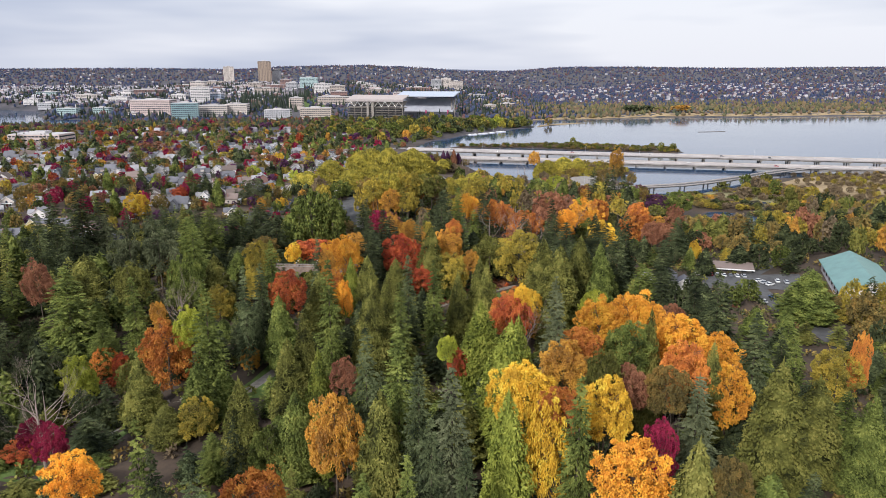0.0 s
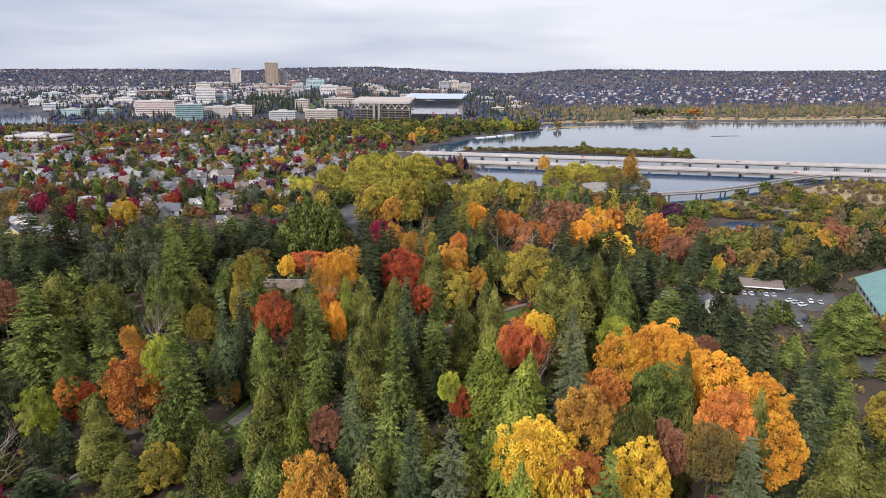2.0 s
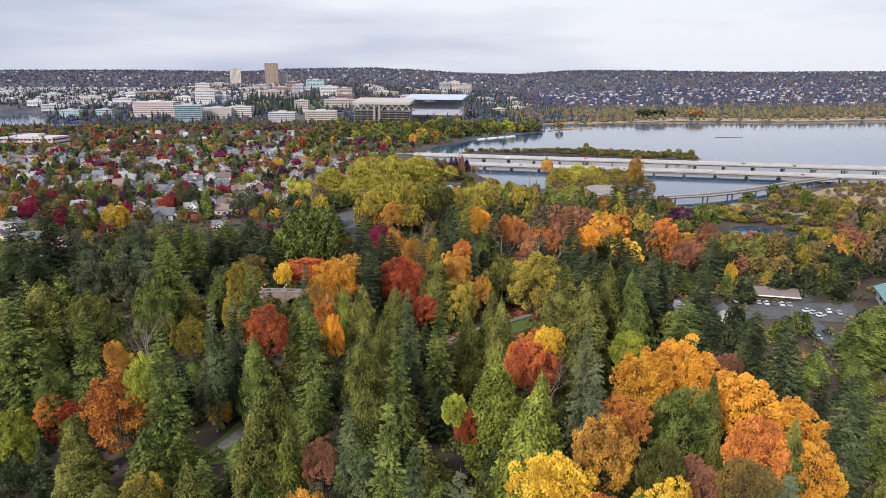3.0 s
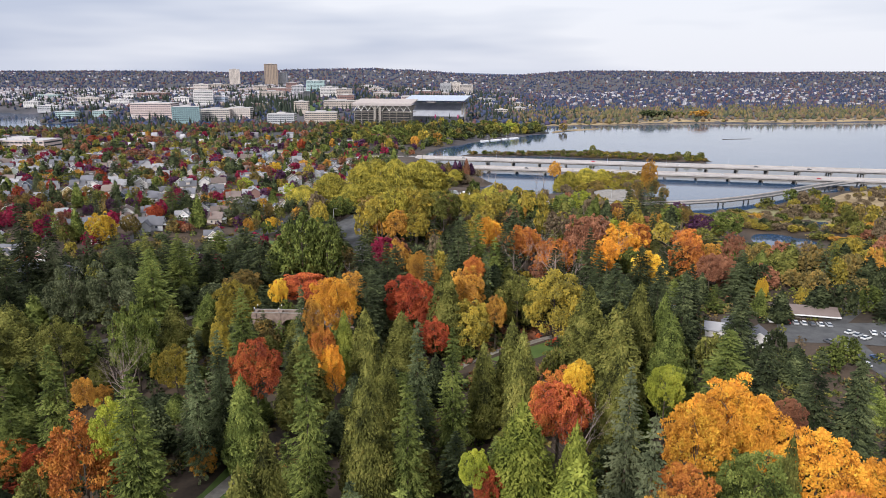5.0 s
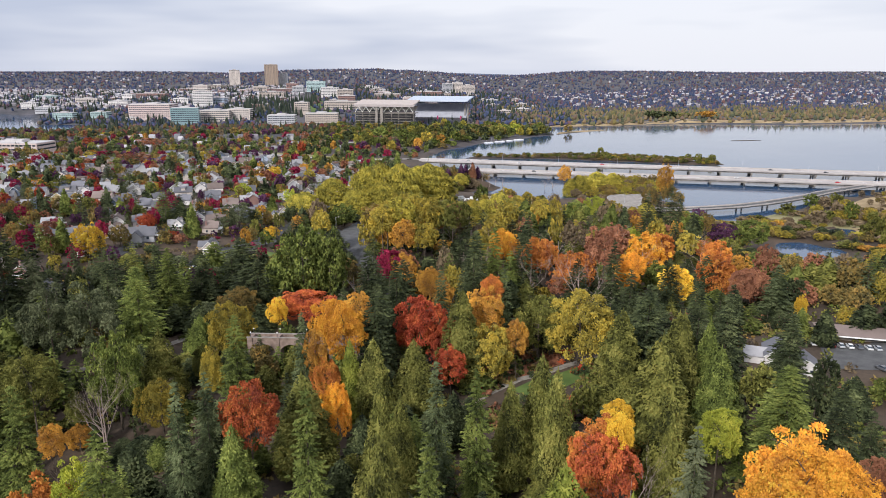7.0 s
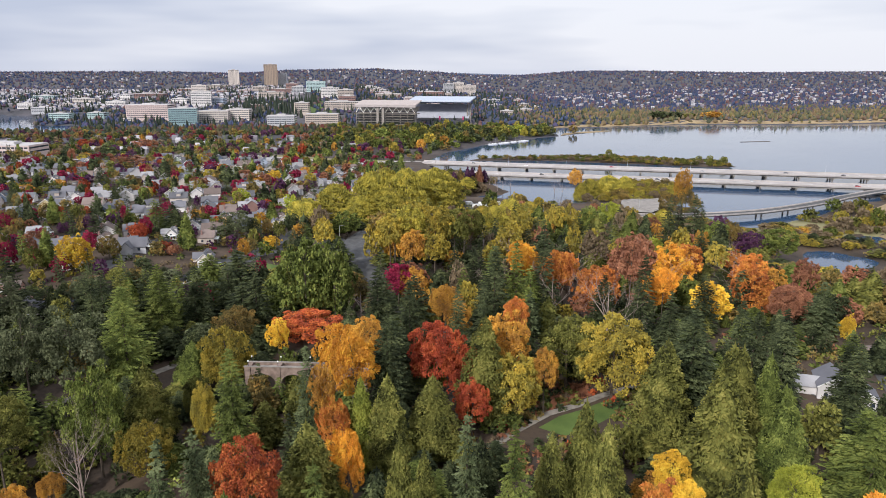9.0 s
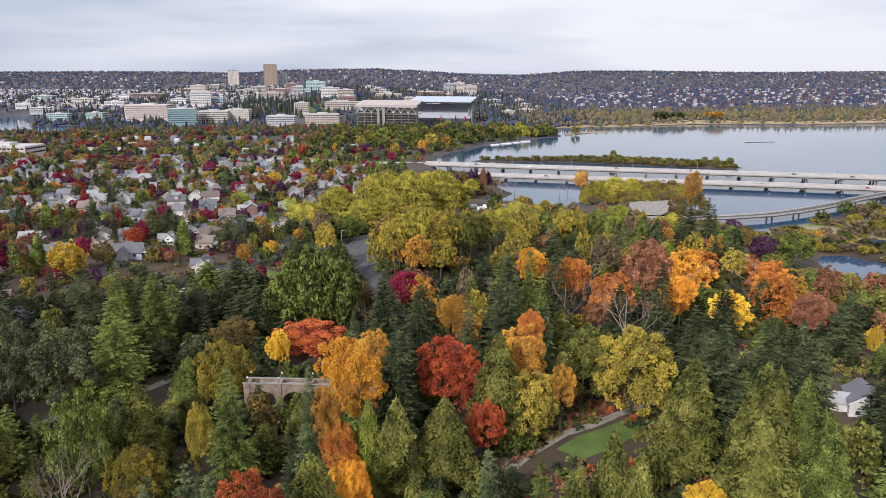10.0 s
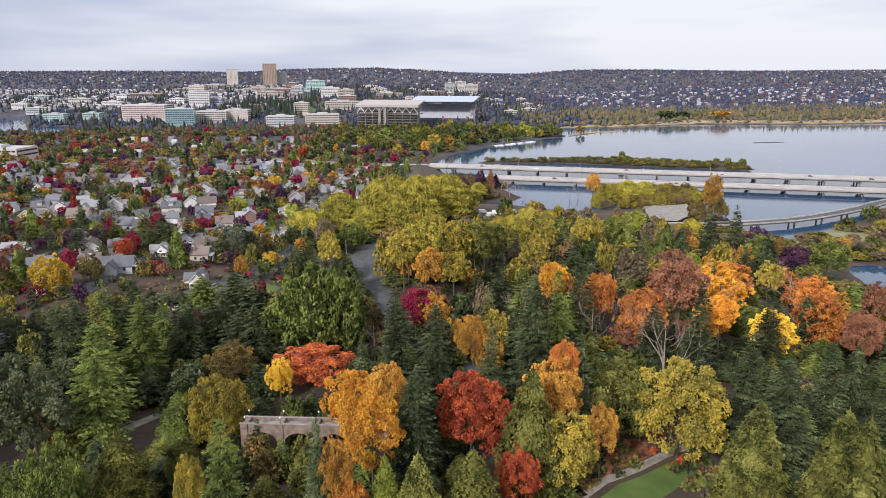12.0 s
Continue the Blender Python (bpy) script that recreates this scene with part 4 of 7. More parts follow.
tree("fir", "dark", -76.7, 386.3, 30.1, 20.1)
tree("round", "bronze", -30.7, 392.7, 18.2, 12.3, crown=17.2)
tree("fir", "green", -91.3, 396.1, 25.8, 14.6)
tree("round", "rust", 93.2, 399.6, 27.5, 19.1, crown=11.5)
tree("round", "olivegold", 95.2, 422.0, 23.0, 15.2, crown=9.8)
tree("round", "crimson", -80, 147, 24, 7)
tree("bare", "grey", -85.4, 153.5, 32.8, 10.9)
tree("round", "bronze", -66.3, 334.8, 23.5, 14.5)
tree("round", "amber", -21, 269.2, 37.8, 13.1)
tree("fir", "dark", -12.1, 272.6, 40.2, 12.9)
tree("bare", "grey", 58.8, 314.9, 38.6, 12.9)
tree("round", "olive", 45.2, 309.2, 27, 14.8)
tree("fir", "dark", 67.4, 285.2, 41.3, 11.6)
tree("cedar", "olive", 67.4, 243.2, 42.2, 10.3)
tree("fir", "dark", 90.8, 181.4, 46.6, 11.5)
tree("round", "olive", -63.4, 278.5, 22.8, 7.5)
tree("fir", "dark", -66.6, 348.6, 27.3, 16.3)
tree("fir", "green", -88.5, 296.9, 41, 12.3)
tree("fir", "dark", -115, 345.1, 36.1, 10.5)
tree("fir", "dark", -103.3, 360.1, 33.7, 13.1)
tree("fir", "dark", -61.1, 345.4, 31.1, 14.2)
tree("round", "orange", 62, 387.4, 27, 11)
tree("round", "amber", 44.3, 388.8, 31, 12)
tree("round", "orange", 119.9, 398.3, 28.1, 13.6)
tree("fir", "dark", -37.8, 414.1, 28.2, 15.4)
tree("round", "orange", 67, 147, 40, 11)
tree("fir", "dark", 134, 458, 38, 11)
tree("fir", "dark", 146, 455, 40, 11)
tree("round", "green", 159, 456, 26, 13)
tree("round", "bronze", 167, 456, 26, 10)
tree("round", "plum", 176, 452, 21, 16)
tree("round", "green", 190, 448, 24, 18)
tree("round", "gold", 126, 426, 21, 16)
tree("round", "rust", 110, 438, 24, 16)
tree("round", "lime", 122, 446, 20, 10)
tree("round", "orange", 151, 418, 19, 14)
tree("round", "olive", 166, 424, 19, 12)
tree("round", "orange", 143, 389, 21, 14)
tree("round", "gold", 152, 384, 20, 12)
tree("cedar", "green", 162, 386, 21, 14)
tree("round", "rust", 144, 354, 22, 14)
tree("round", "green", 105, 503, 25, 16)
tree("round", "willow", 45, 498, 26, 18)
tree("round", "orange", 77, 384, 22, 15)
tree("fir", "dark", 60, 424, 31, 14)
tree("fir", "green", 29, 377, 33, 14)
tree("fir", "dark", -4, 348, 29, 14)
tree("fir", "dark", -15, 354, 27, 13)
tree("fir", "dark", -151, 334, 52, 15)
tree("fir", "dark", -156, 318, 48, 14)
tree("fir", "dark", -148, 348, 41, 12)
tree("fir", "grey", -141, 336, 35, 10)
tree("fir", "dark", -140, 300, 42, 14)
tree("fir", "dark", -146, 284, 46, 14)
tree("cedar", "olive", -122, 268, 32, 14)


# ---- the wood between ----
CLEAR = [  # open ground: centre and radius
    (119, 285, 13), (190, 271, 24), (-28, 418, 9), (112, 276, 9),     (36, 272, 14), (50, 284, 13), (26, 262, 9), (-44, 200, 11), (-80, 172, 8), (-60, 188, 5), (-86, 312, 9), (-42, 293, 5), (-34, 308, 4), (-30, 450, 16), (-28, 478, 20), (-20, 405, 9), (-84, 396, 9), (-74, 424, 9),
    (-104, 382, 9), (-60, 462, 9), (126, 294, 14), (122, 278, 9), (150, 286, 13), (164, 290, 15), (158, 274, 10), (225, 458, 32), (216, 424, 20), (240, 440, 16), (205, 397, 15), (226, 404, 17), (240, 560, 14), (290, 585, 18), (330, 605, 18), (370, 625, 16), (262, 548, 13), (310, 568, 14), (350, 590, 14), (116, 278, 11), (130, 280, 10), (152, 250, 8), (153, 270, 9), (153, 225, 7), (209, 287, 24), (108, 316, 9), (20, 550, 7), (48, 560, 10),
    (160, 615, 28), (182, 604, 16), (215, 545, 14), (245, 565, 14)]
NEAR_TONES = ["dark"] * 11 + ["green"] * 6 + ["olive"] * 4


PACK = [0.62]


def free(x, y, room):
    if any((x - a) ** 2 + (y - b) ** 2 < (r + room * 0.4) ** 2 for a, b, r in CLEAR):
        return False
    if read(WET, x, y) > -4:
        return False
    return all((x - a) ** 2 + (y - b) ** 2 > (PACK[0] * (r + room)) ** 2 for a, b, r in STANDING)


def shaded(x, y, high):
    """Keeps a filler tree low where it stands before a tall one."""
    for a, b, r, h in TALL:
        if 0 < b - y < 26 and abs(a - x) < r + 2.5:
            high = min(high, h * (0.22 + 0.018 * (b - y)))
    return high


def sow(count, area, tones, kinds, heights, widths, level, group, joined=""):
    x0, y0, x1, y1 = area
    made = tries = 0
    while made < count and tries < count * 14:
        tries += 1
        x, y, wide = dice.uniform(x0, x1), dice.uniform(y0, y1), dice.uniform(*widths)
        if abs(x + 8) > 0.78 * (y + 45) or not free(x, y, wide / 2):
            continue
        tone = dice.choice(tones)
        if x > 55 and y < 330 and tone in ("olive", "olivegold", "bronze") and dice.random() < 0.7:
            tone = "dark"
        kind = dice.choice(kinds) if tone in ("dark", "green", "olive", "blue", "bright") else "round"
        high = shaded(x, y, dice.uniform(*heights))
        if 150 < x < 275 and 350 < y < 620:
            # low growth round the ponds and the ramp
            high = min(high, max(3.0, 0.25 * (455 - y) - 6) if y < 455 else 5.0)
        if x < -60 and 290 < y < 430:
            # lower growth along the edge towards the houses
            high = min(high, dice.uniform(23, 27) + 0.29 * (375 - y) - (0 if x > -130 else 5) - gz(x, y))
            if high < 4:
                continue
        if joined:
            grove(joined, kind, tone, x, y, gz(x, y) + high, wide, level)
        else:
            tree(kind, tone, x, y, gz(x, y) + high, wide, level, group)
        made += 1


for kind, tone, x, y, high, wide in (("round", "bronze", 163, 206, 17, 11), ("round", "olive", 172, 214, 16, 11), ("round", "rust", 181, 222, 15, 10), ("round", "bronze", 168, 226, 15, 11), ("round", "olivegold", 186, 236, 16, 11), ("round", "olive", 203, 248, 19, 12), ("fir", "dark", 176, 234, 18, 10),
                                      ("round", "bronze", 162, 238, 12, 9), ("fir", "dark", 212, 258, 20, 11), ("round", "brown", 164, 190, 15, 10), ("fir", "green", 166, 178, 19, 10)):
    tree(kind, tone, x, y, gz(x, y) + high, wide, 0.5)
sow(95, (-110, 92, 125, 240), NEAR_TONES, ["fir", "cedar", "cedar", "fir"], (12, 20), (7, 10), 0.5, "park trees")
sow(50, (-110, 240, 130, 345), NEAR_TONES, ["fir", "cedar", "round"], (10, 18), (7, 11), 0.5, "park trees")
PACK[0] = 0.5
sow(60, (-120, 70, 150, 175), NEAR_TONES, ["fir", "cedar", "cedar", "fir"], (9, 17), (6, 9), 0.5, "park trees")
sow(80, (-140, 170, 160, 240), NEAR_TONES, ["fir", "cedar", "cedar", "round"], (9, 17), (6, 9), 0.5, "park trees")
sow(160, (-180, 240, 150, 350), NEAR_TONES, ["fir", "cedar", "round"], (9, 16), (6, 10), 1, "", "park_grove")
PACK[0] = 0.62


# ---- buildings, roads and bridges ----
def plain(name, c, rough=0.7, metal=0.0, vary=0.12):
    return surface(name, tuple(v * 0.85 for v in c), tuple(min(1, v * 1.1) for v in c), 0.25, rough, metal, 0.15, vary)


WALL = {"white": plain("white_wall", (0.62, 0.59, 0.58)), "cream": plain("cream_wall", (0.52, 0.46, 0.42)), "tan": plain("tan_wall", (0.4, 0.34, 0.3)), "pink": plain("pinkish_wall", (0.5, 0.4, 0.38)),
        "brick": plain("brick_wall", (0.26, 0.15, 0.13)), "brown": plain("brown_tower_wall", (0.3, 0.23, 0.18)), "grey": plain("grey_wall", (0.4, 0.4, 0.42)), "teal": plain("teal_wall", (0.33, 0.44, 0.44)),
        "blue": plain("blue_grey_wall", (0.36, 0.42, 0.52)), "glass": plain("green_glass_wall", (0.22, 0.32, 0.34), 0.25), "sage": plain("sage_siding", (0.3, 0.34, 0.3)), "navy": plain("navy_siding", (0.1, 0.13, 0.19)),
        "yellow": plain("yellow_siding", (0.55, 0.45, 0.25)), "red": plain("red_siding", (0.3, 0.08, 0.07))}
ROOF = {"slate": plain("slate_shingles", (0.12, 0.12, 0.135), 0.85, vary=0.3), "brown": plain("brown_shingles", (0.17, 0.13, 0.115), 0.85, vary=0.25), "grey": plain("grey_shingles", (0.26, 0.255, 0.265), 0.85, vary=0.25),
        "flat": plain("flat_roof", (0.42, 0.4, 0.4), 0.85), "green": plain("green_metal_roof", (0.16, 0.3, 0.28), 0.5, 0.2)}
TRIM = plain("white_trim", (0.75, 0.75, 0.74), 0.6, vary=0.03)
m, n, l, p = nodes_of("dark_glass", 0.08)
p.inputs["Base Color"].default_value = (0.035, 0.045, 0.06, 1)
GLASS = m
STEEL = plain("pale_steel", (0.55, 0.56, 0.58), 0.45, 0.6, 0.02)
SEATS = surface("grey_stand_seats", (0.3, 0.31, 0.36), (0.42, 0.43, 0.48), 0.06, 0.7)
DARK = plain("dark_steel", (0.06, 0.06, 0.07), 0.6, 0.3)
PURPLE = plain("purple_banner", (0.35, 0.03, 0.12), 0.7)


def block(name, x, y, wide, deep, low, top, turn, wall, floors):
    """A flat-roofed building with bands of windows, one band to a storey and side."""
    low = min(low, gz(x, y)) - 2
    words = {"office_tower": "tall brown ribbed office tower on the hill", "hospital_tower": "white hospital tower with rows of windows", "apartment_tower": "pale high apartment tower", "glass_building": "blue-green glazed building near the campus"}
    root = thing(name, x, y, low, turn, words.get(name, wall + " building with a flat roof in the distance"), "building", "" if name in words else "far buildings")
    high = top - low
    part("wall", Shape().box(-wide / 2, -deep / 2, 0, wide / 2, deep / 2, high), WALL[wall], root)
    part("roof", Shape().box(-wide / 2 + 0.6, -deep / 2 + 0.6, high, wide / 2 - 0.6, deep / 2 - 0.6, high + 0.5).box(-wide / 6, -deep / 5, high + 0.5, wide / 7, deep / 5, high + 3.2), ROOF["flat"], root)
    seen = high - 2 - max(0, gz(x, y) - low - 2)
    floors = max(floors, int(seen / 4.6))
    storey = min(4.2, seen / floors)
    for k in range(floors):
        z = high - (k + 1) * storey + 0.28 * storey
        s = Shape()
        bays = max(2, int(wide / 4.5))
        for c in range(bays):
            x0 = -wide / 2 + 1.0 + c * (wide - 2) / bays
            s.box(x0 + 0.5, -deep / 2 - 0.12, z, x0 + (wide - 2) / bays - 0.5, -deep / 2 + 0.05, z + storey * 0.38)
        s.box(wide / 2 - 0.05, -deep / 2 + 1, z, wide / 2 + 0.12, deep / 2 - 1, z + storey * 0.38)
        part("window_band", s, GLASS, root)
    if name in ("office_tower", "apartment_tower"):
        for c in range(9):
            cx = -wide / 2 + 1 + c * (wide - 2) / 8
            part("rib", Shape().box(cx - 0.09 * wide / 2, -deep / 2 - 0.7, 0, cx + 0.09 * wide / 2, -deep / 2 - 0.05, high - 3), WALL[wall], root)
            cy = -deep / 2 + 1 + c * (deep - 2) / 8
            part("rib", Shape().box(wide / 2 + 0.05, cy - 0.09 * deep / 2, 0, wide / 2 + 0.7, cy + 0.09 * deep / 2, high - 3), WALL[wall], root)
    return root


HOUSE_SETS = []


def house_forms(k):
    """The meshes of one house, 9 m wide and 12 m deep with a gable, a porch and a chimney."""
    r = random.Random(50 + k)
    w, d, h, rise = r.uniform(7.0, 9.0), r.uniform(9, 13), r.uniform(3.0, 4.6), r.uniform(2.8, 3.8)
    wall = Shape().box(-w / 2, -d / 2, -2, w / 2, d / 2, h)
    wall.add([(-w / 2, -d / 2, h), (w / 2, -d / 2, h), (0, -d / 2, h + rise), (-w / 2, d / 2, h), (w / 2, d / 2, h), (0, d / 2, h + rise)], [(0, 1, 2), (5, 4, 3)])
    o, th = 0.55, 0.22
    roof = Shape()
    for sx in (-1, 1):
        ex, ez = sx * (w / 2 + o), h - o * rise / (w / 2)
        q = [(ex, -d / 2 - o, ez), (0, -d / 2 - o, h + rise), (0, d / 2 + o, h + rise), (ex, d / 2 + o, ez)]
        roof.add(q + [(x, y, z + th) for x, y, z in q], [(0, 1, 2, 3), (4, 7, 6, 5), (0, 4, 5, 1), (2, 6, 7, 3), (0, 3, 7, 4)])
    # a side wing with a lower gable across the main one
    sx, wy, wd, wl, wh = r.choice((-1, 1)), r.uniform(-0.2, 0.25) * d, r.uniform(4.5, 6.0), r.uniform(2.5, 4.5), h * 0.9
    xa, xb, lift = sx * w * 0.2, sx * (w / 2 + wl), rise * 0.78
    wall.box(min(sx * w * 0.3, xb), wy - wd / 2, -2, max(sx * w * 0.3, xb), wy + wd / 2, wh)
    wall.add([(xb, wy - wd / 2, wh), (xb, wy + wd / 2, wh), (xb, wy, wh + lift)], [(0, 1, 2) if sx > 0 else (2, 1, 0)])
    for sy in (-1, 1):
        q = [(xa, wy + sy * (wd / 2 + 0.45), wh - 0.3), (xb + sx * 0.45, wy + sy * (wd / 2 + 0.45), wh - 0.3), (xb + sx * 0.45, wy, wh + lift), (xa, wy, wh + lift)]
        roof.add(q + [(x, y, z + 0.2) for x, y, z in q], [(0, 1, 2, 3), (4, 7, 6, 5), (0, 4, 5, 1), (1, 5, 6, 2)])
    dx = r.choice((-1, 1)) * w * 0.25
    dormer = Shape().box(dx - 1.3, -1.5, h, dx + 1.3, 1.5, h + rise * 0.85)
    dormer_roof = Shape().add([(dx - 1.7, -1.9, h + rise * 0.8), (dx + 1.7, -1.9, h + rise * 0.8), (dx, -1.9, h + rise * 1.15), (dx - 1.7, 1.9, h + rise * 0.8), (dx + 1.7, 1.9, h + rise * 0.8), (dx, 1.9, h + rise * 1.15)], [(0, 1, 2), (5, 4, 3), (0, 2, 5, 3), (1, 4, 5, 2)])
    porch = Shape().box(-w / 2 + 0.5, -d / 2 - 2.2, 2.5, w / 2 - 0.5, -d / 2, 2.75)
    for px in (-w / 2 + 0.7, 0, w / 2 - 0.9):
        porch.box(px, -d / 2 - 2.1, -1.5, px + 0.2, -d / 2 - 1.9, 2.5)
    cx = r.choice((-1, 1)) * w * 0.3
    chimney = Shape().box(cx - 0.4, d * 0.2, h - 1, cx + 0.4, d * 0.2 + 0.8, h + rise + 0.8)
    trim = Shape()
    for sx in (-1, 1):
        a, b = Vector((sx * (w / 2 + o), -d / 2 - o - 0.06, h - o * rise / (w / 2))), Vector((0, -d / 2 - o - 0.06, h + rise))
        trim.add([a, b, b + Vector((0, 0, 0.32)), a + Vector((0, 0, 0.32))], [(0, 1, 2, 3)] if sx > 0 else [(3, 2, 1, 0)])
    windows = []
    for wx, wz in ((-w * 0.28, 1.0), (w * 0.28, 1.0), (0, h - 0.9), (-w * 0.3, h - 2.0), (w * 0.3, h - 2.0)):
        windows.append(Shape().box(wx - 0.65, -d / 2 - 0.08, wz, wx + 0.65, -d / 2 + 0.05, wz + 1.35))
    side = [Shape().box(sx * w / 2 - 0.07, wy - 0.6, 1.0, sx * w / 2 + 0.07, wy + 0.6, 2.4) for sx in (-1, 1) for wy in (-d * 0.25, d * 0.2)]
    door = Shape().box(-0.5, -d / 2 - 0.1, 0, 0.5, -d / 2 + 0.05, 2.05)
    return {"wall": wall.mesh("wall", WALL["white"]), "roof": roof.mesh("roof", ROOF["slate"]), "dormer": dormer.mesh("dormer", WALL["white"]), "dormer_roof": dormer_roof.mesh("dormer_roof", ROOF["slate"]), "porch": porch.mesh("porch", TRIM), "chimney": chimney.mesh("chimney", WALL["brick"]),
            "gable_trim": trim.mesh("gable_trim", TRIM), "windows": [s.mesh("window", GLASS) for s in windows + side], "door": door.mesh("door", WALL["red"])}


for k in range(7):
    HOUSE_SETS.append(house_forms(k))
HOUSE_SPOTS = []


def house(x, y, turn, wall, roof, detail=True, scale=1.0):
    root = thing("house", x, y, gz(x, y), turn, f"{wall} gabled family house with a {roof} shingle roof", "house", "neighbourhood houses")
    root.scale = (scale,) * 3
    forms = HOUSE_SETS[dice.randrange(len(HOUSE_SETS))]
    for name in ("wall", "roof", "dormer", "dormer_roof", "porch", "chimney", "gable_trim", "door"):
        if not detail and name in ("porch", "door", "chimney"):
            continue
        ob = part(name, forms[name], None, root)
        if name in ("wall", "dormer"):
            ob.material_slots[0].link, ob.material_slots[0].material = "OBJECT", WALL[wall]
        if name in ("roof", "dormer_roof"):
            ob.material_slots[0].link, ob.material_slots[0].material = "OBJECT", ROOF[roof]
    if detail:
        for w in forms["windows"]:
            part("window", w, None, root)
    HOUSE_SPOTS.append((x, y))
    STANDING.append((x, y, 6.0))
    return root


# ---- highway on piers ----
LINE = Vector((447, -143)).normalized()
SIDE = Vector((-LINE.y, LINE.x))


def deck(name, start, length, wide, z, label, lanes):
    """A straight bridge deck from start along the highway, with parapets, piers and lamp posts."""
    turn = math.degrees(math.atan2(LINE.y, LINE.x))
    root = thing(name, start[0], start[1], 0, turn, label, "bridge", kind="structure")
    part("slab", Shape().box(0, -wide / 2, z - 0.5, length, wide / 2, z), CONCRETE, root)
    part("girder", Shape().box(0, -wide / 2 + 1.5, z - 2.0, length, -wide / 2 + 2.3, z - 0.5).box(0, wide / 2 - 2.3, z - 2.0, length, wide / 2 - 1.5, z - 0.5).box(0, -0.4, z - 2.0, length, 0.4, z - 0.5), OLD_CONCRETE, root)
    for s in (-1, 1):
        part("parapet", Shape().box(0, s * wide / 2 - 0.2, z, length, s * wide / 2 + 0.2, z + 0.95), CONCRETE, root)
    for k in range(1, lanes):
        y = -wide / 2 + wide * k / lanes
        s = Shape()
        for i in range(int(length / 12)):
            s.box(i * 12, y - 0.08, z + 0.004, i * 12 + 4, y + 0.08, z + 0.02)
        part("lane_line", s, TRIM, root)
    for i in range(int(length / 30) + 1):
        pier = Shape().box(i * 30 - 0.8, -wide / 2 + 1, z - 3.2, i * 30 + 0.8, wide / 2 - 1, z - 2.0)
        for y in (-wide * 0.32, 0, wide * 0.32):
            pier.tube((i * 30, y, -3), (i * 30, y, z - 3.1), 0.75, 0.75, 8)
        part("pier", pier, OLD_CONCRETE, root)
    return root


def lamp_post(x, y, z, high, turn):
    root = thing("street_lamp", x, y, z, turn, "tall grey steel street lamp with a bent arm", "street lamp", "street lamps")
    part("post", Shape().tube((0, 0, -0.3), (0, 0, high), 0.14, 0.09, 6), STEEL, root)
    part("arm", Shape().tube((0, 0, high - 0.1), (2.2, 0, high + 0.3), 0.08, 0.06, 5), STEEL, root)
    part("lamp_head", Shape().box(1.9, -0.18, high + 0.2, 2.8, 0.18, high + 0.38), DARK, root)
    return root


PAINT = [plain("car_" + c, v, 0.3, 0.2, 0.05) for c, v in (("white", (0.7, 0.7, 0.7)), ("silver", (0.42, 0.43, 0.45)), ("black", (0.02, 0.02, 0.022)), ("grey", (0.12, 0.12, 0.13)), ("red", (0.4, 0.03, 0.04)), ("blue", (0.05, 0.1, 0.25)))]
PAINT_NAMES = ["white", "silver", "black", "dark grey", "red", "blue"]
RUBBER = plain("tyre_rubber", (0.03, 0.03, 0.03), 0.9)


def loft(sections):
    """Skin over cross-sections of equal point count."""
    s, k = Shape(), len(sections[0])
    for sec in sections:
        s.v += [tuple(q) for q in sec]
    for a in range(len(sections) - 1):
        s.f += [(a * k + i, a * k + (i + 1) % k, (a + 1) * k + (i + 1) % k, (a + 1) * k + i) for i in range(k)]
    s.f += [tuple(range(k - 1, -1, -1)), tuple(range((len(sections) - 1) * k, len(sections) * k))]
    return s


def hull(x, low, high, w):
    return [(x, -w, low), (x, -w * 1.02, (low + high) / 2), (x, -w * 0.9, high), (x, w * 0.9, high), (x, w * 1.02, (low + high) / 2), (x, w, low)]


CAR_BODY = loft([hull(-2.2, 0.45, 0.75, 0.75), hull(-2.1, 0.3, 0.95, 0.86), hull(-1.2, 0.28, 1.0, 0.9), hull(0.9, 0.28, 0.95, 0.9), hull(1.9, 0.3, 0.8, 0.85), hull(2.2, 0.42, 0.65, 0.72)]).mesh("car_body", PAINT[0])
CAR_CABIN = loft([hull(-1.9, 0.9, 0.98, 0.78), hull(-1.3, 0.9, 1.42, 0.68), hull(0.2, 0.9, 1.46, 0.68), hull(1.1, 0.9, 0.98, 0.78)]).mesh("cabin", GLASS)
CAR_ROOF = loft([hull(-1.25, 1.42, 1.46, 0.6), hull(-0.5, 1.44, 1.51, 0.63), hull(0.15, 1.44, 1.5, 0.6)]).mesh("roof", PAINT[0])
WHEEL = Shape().tube((0, -0.11, 0), (0, 0.11, 0), 0.33, 0.33, 10).mesh("wheel", RUBBER)


def car(x, y, z, turn, paint):
    root = thing("car", x, y, z, turn, PAINT_NAMES[paint] + " car standing on asphalt", "car", "cars")
    for nm, me in (("body", CAR_BODY), ("roof", CAR_ROOF)):
        ob = part(nm, me, None, root)
        ob.material_slots[0].link, ob.material_slots[0].material = "OBJECT", PAINT[paint]
    part("cabin", CAR_CABIN, None, root)
    for wx in (-1.35, 1.35):
        for wy in (-0.8, 0.8):
            part("wheel", WHEEL, None, root).location = (wx, wy, 0.33)
    return root


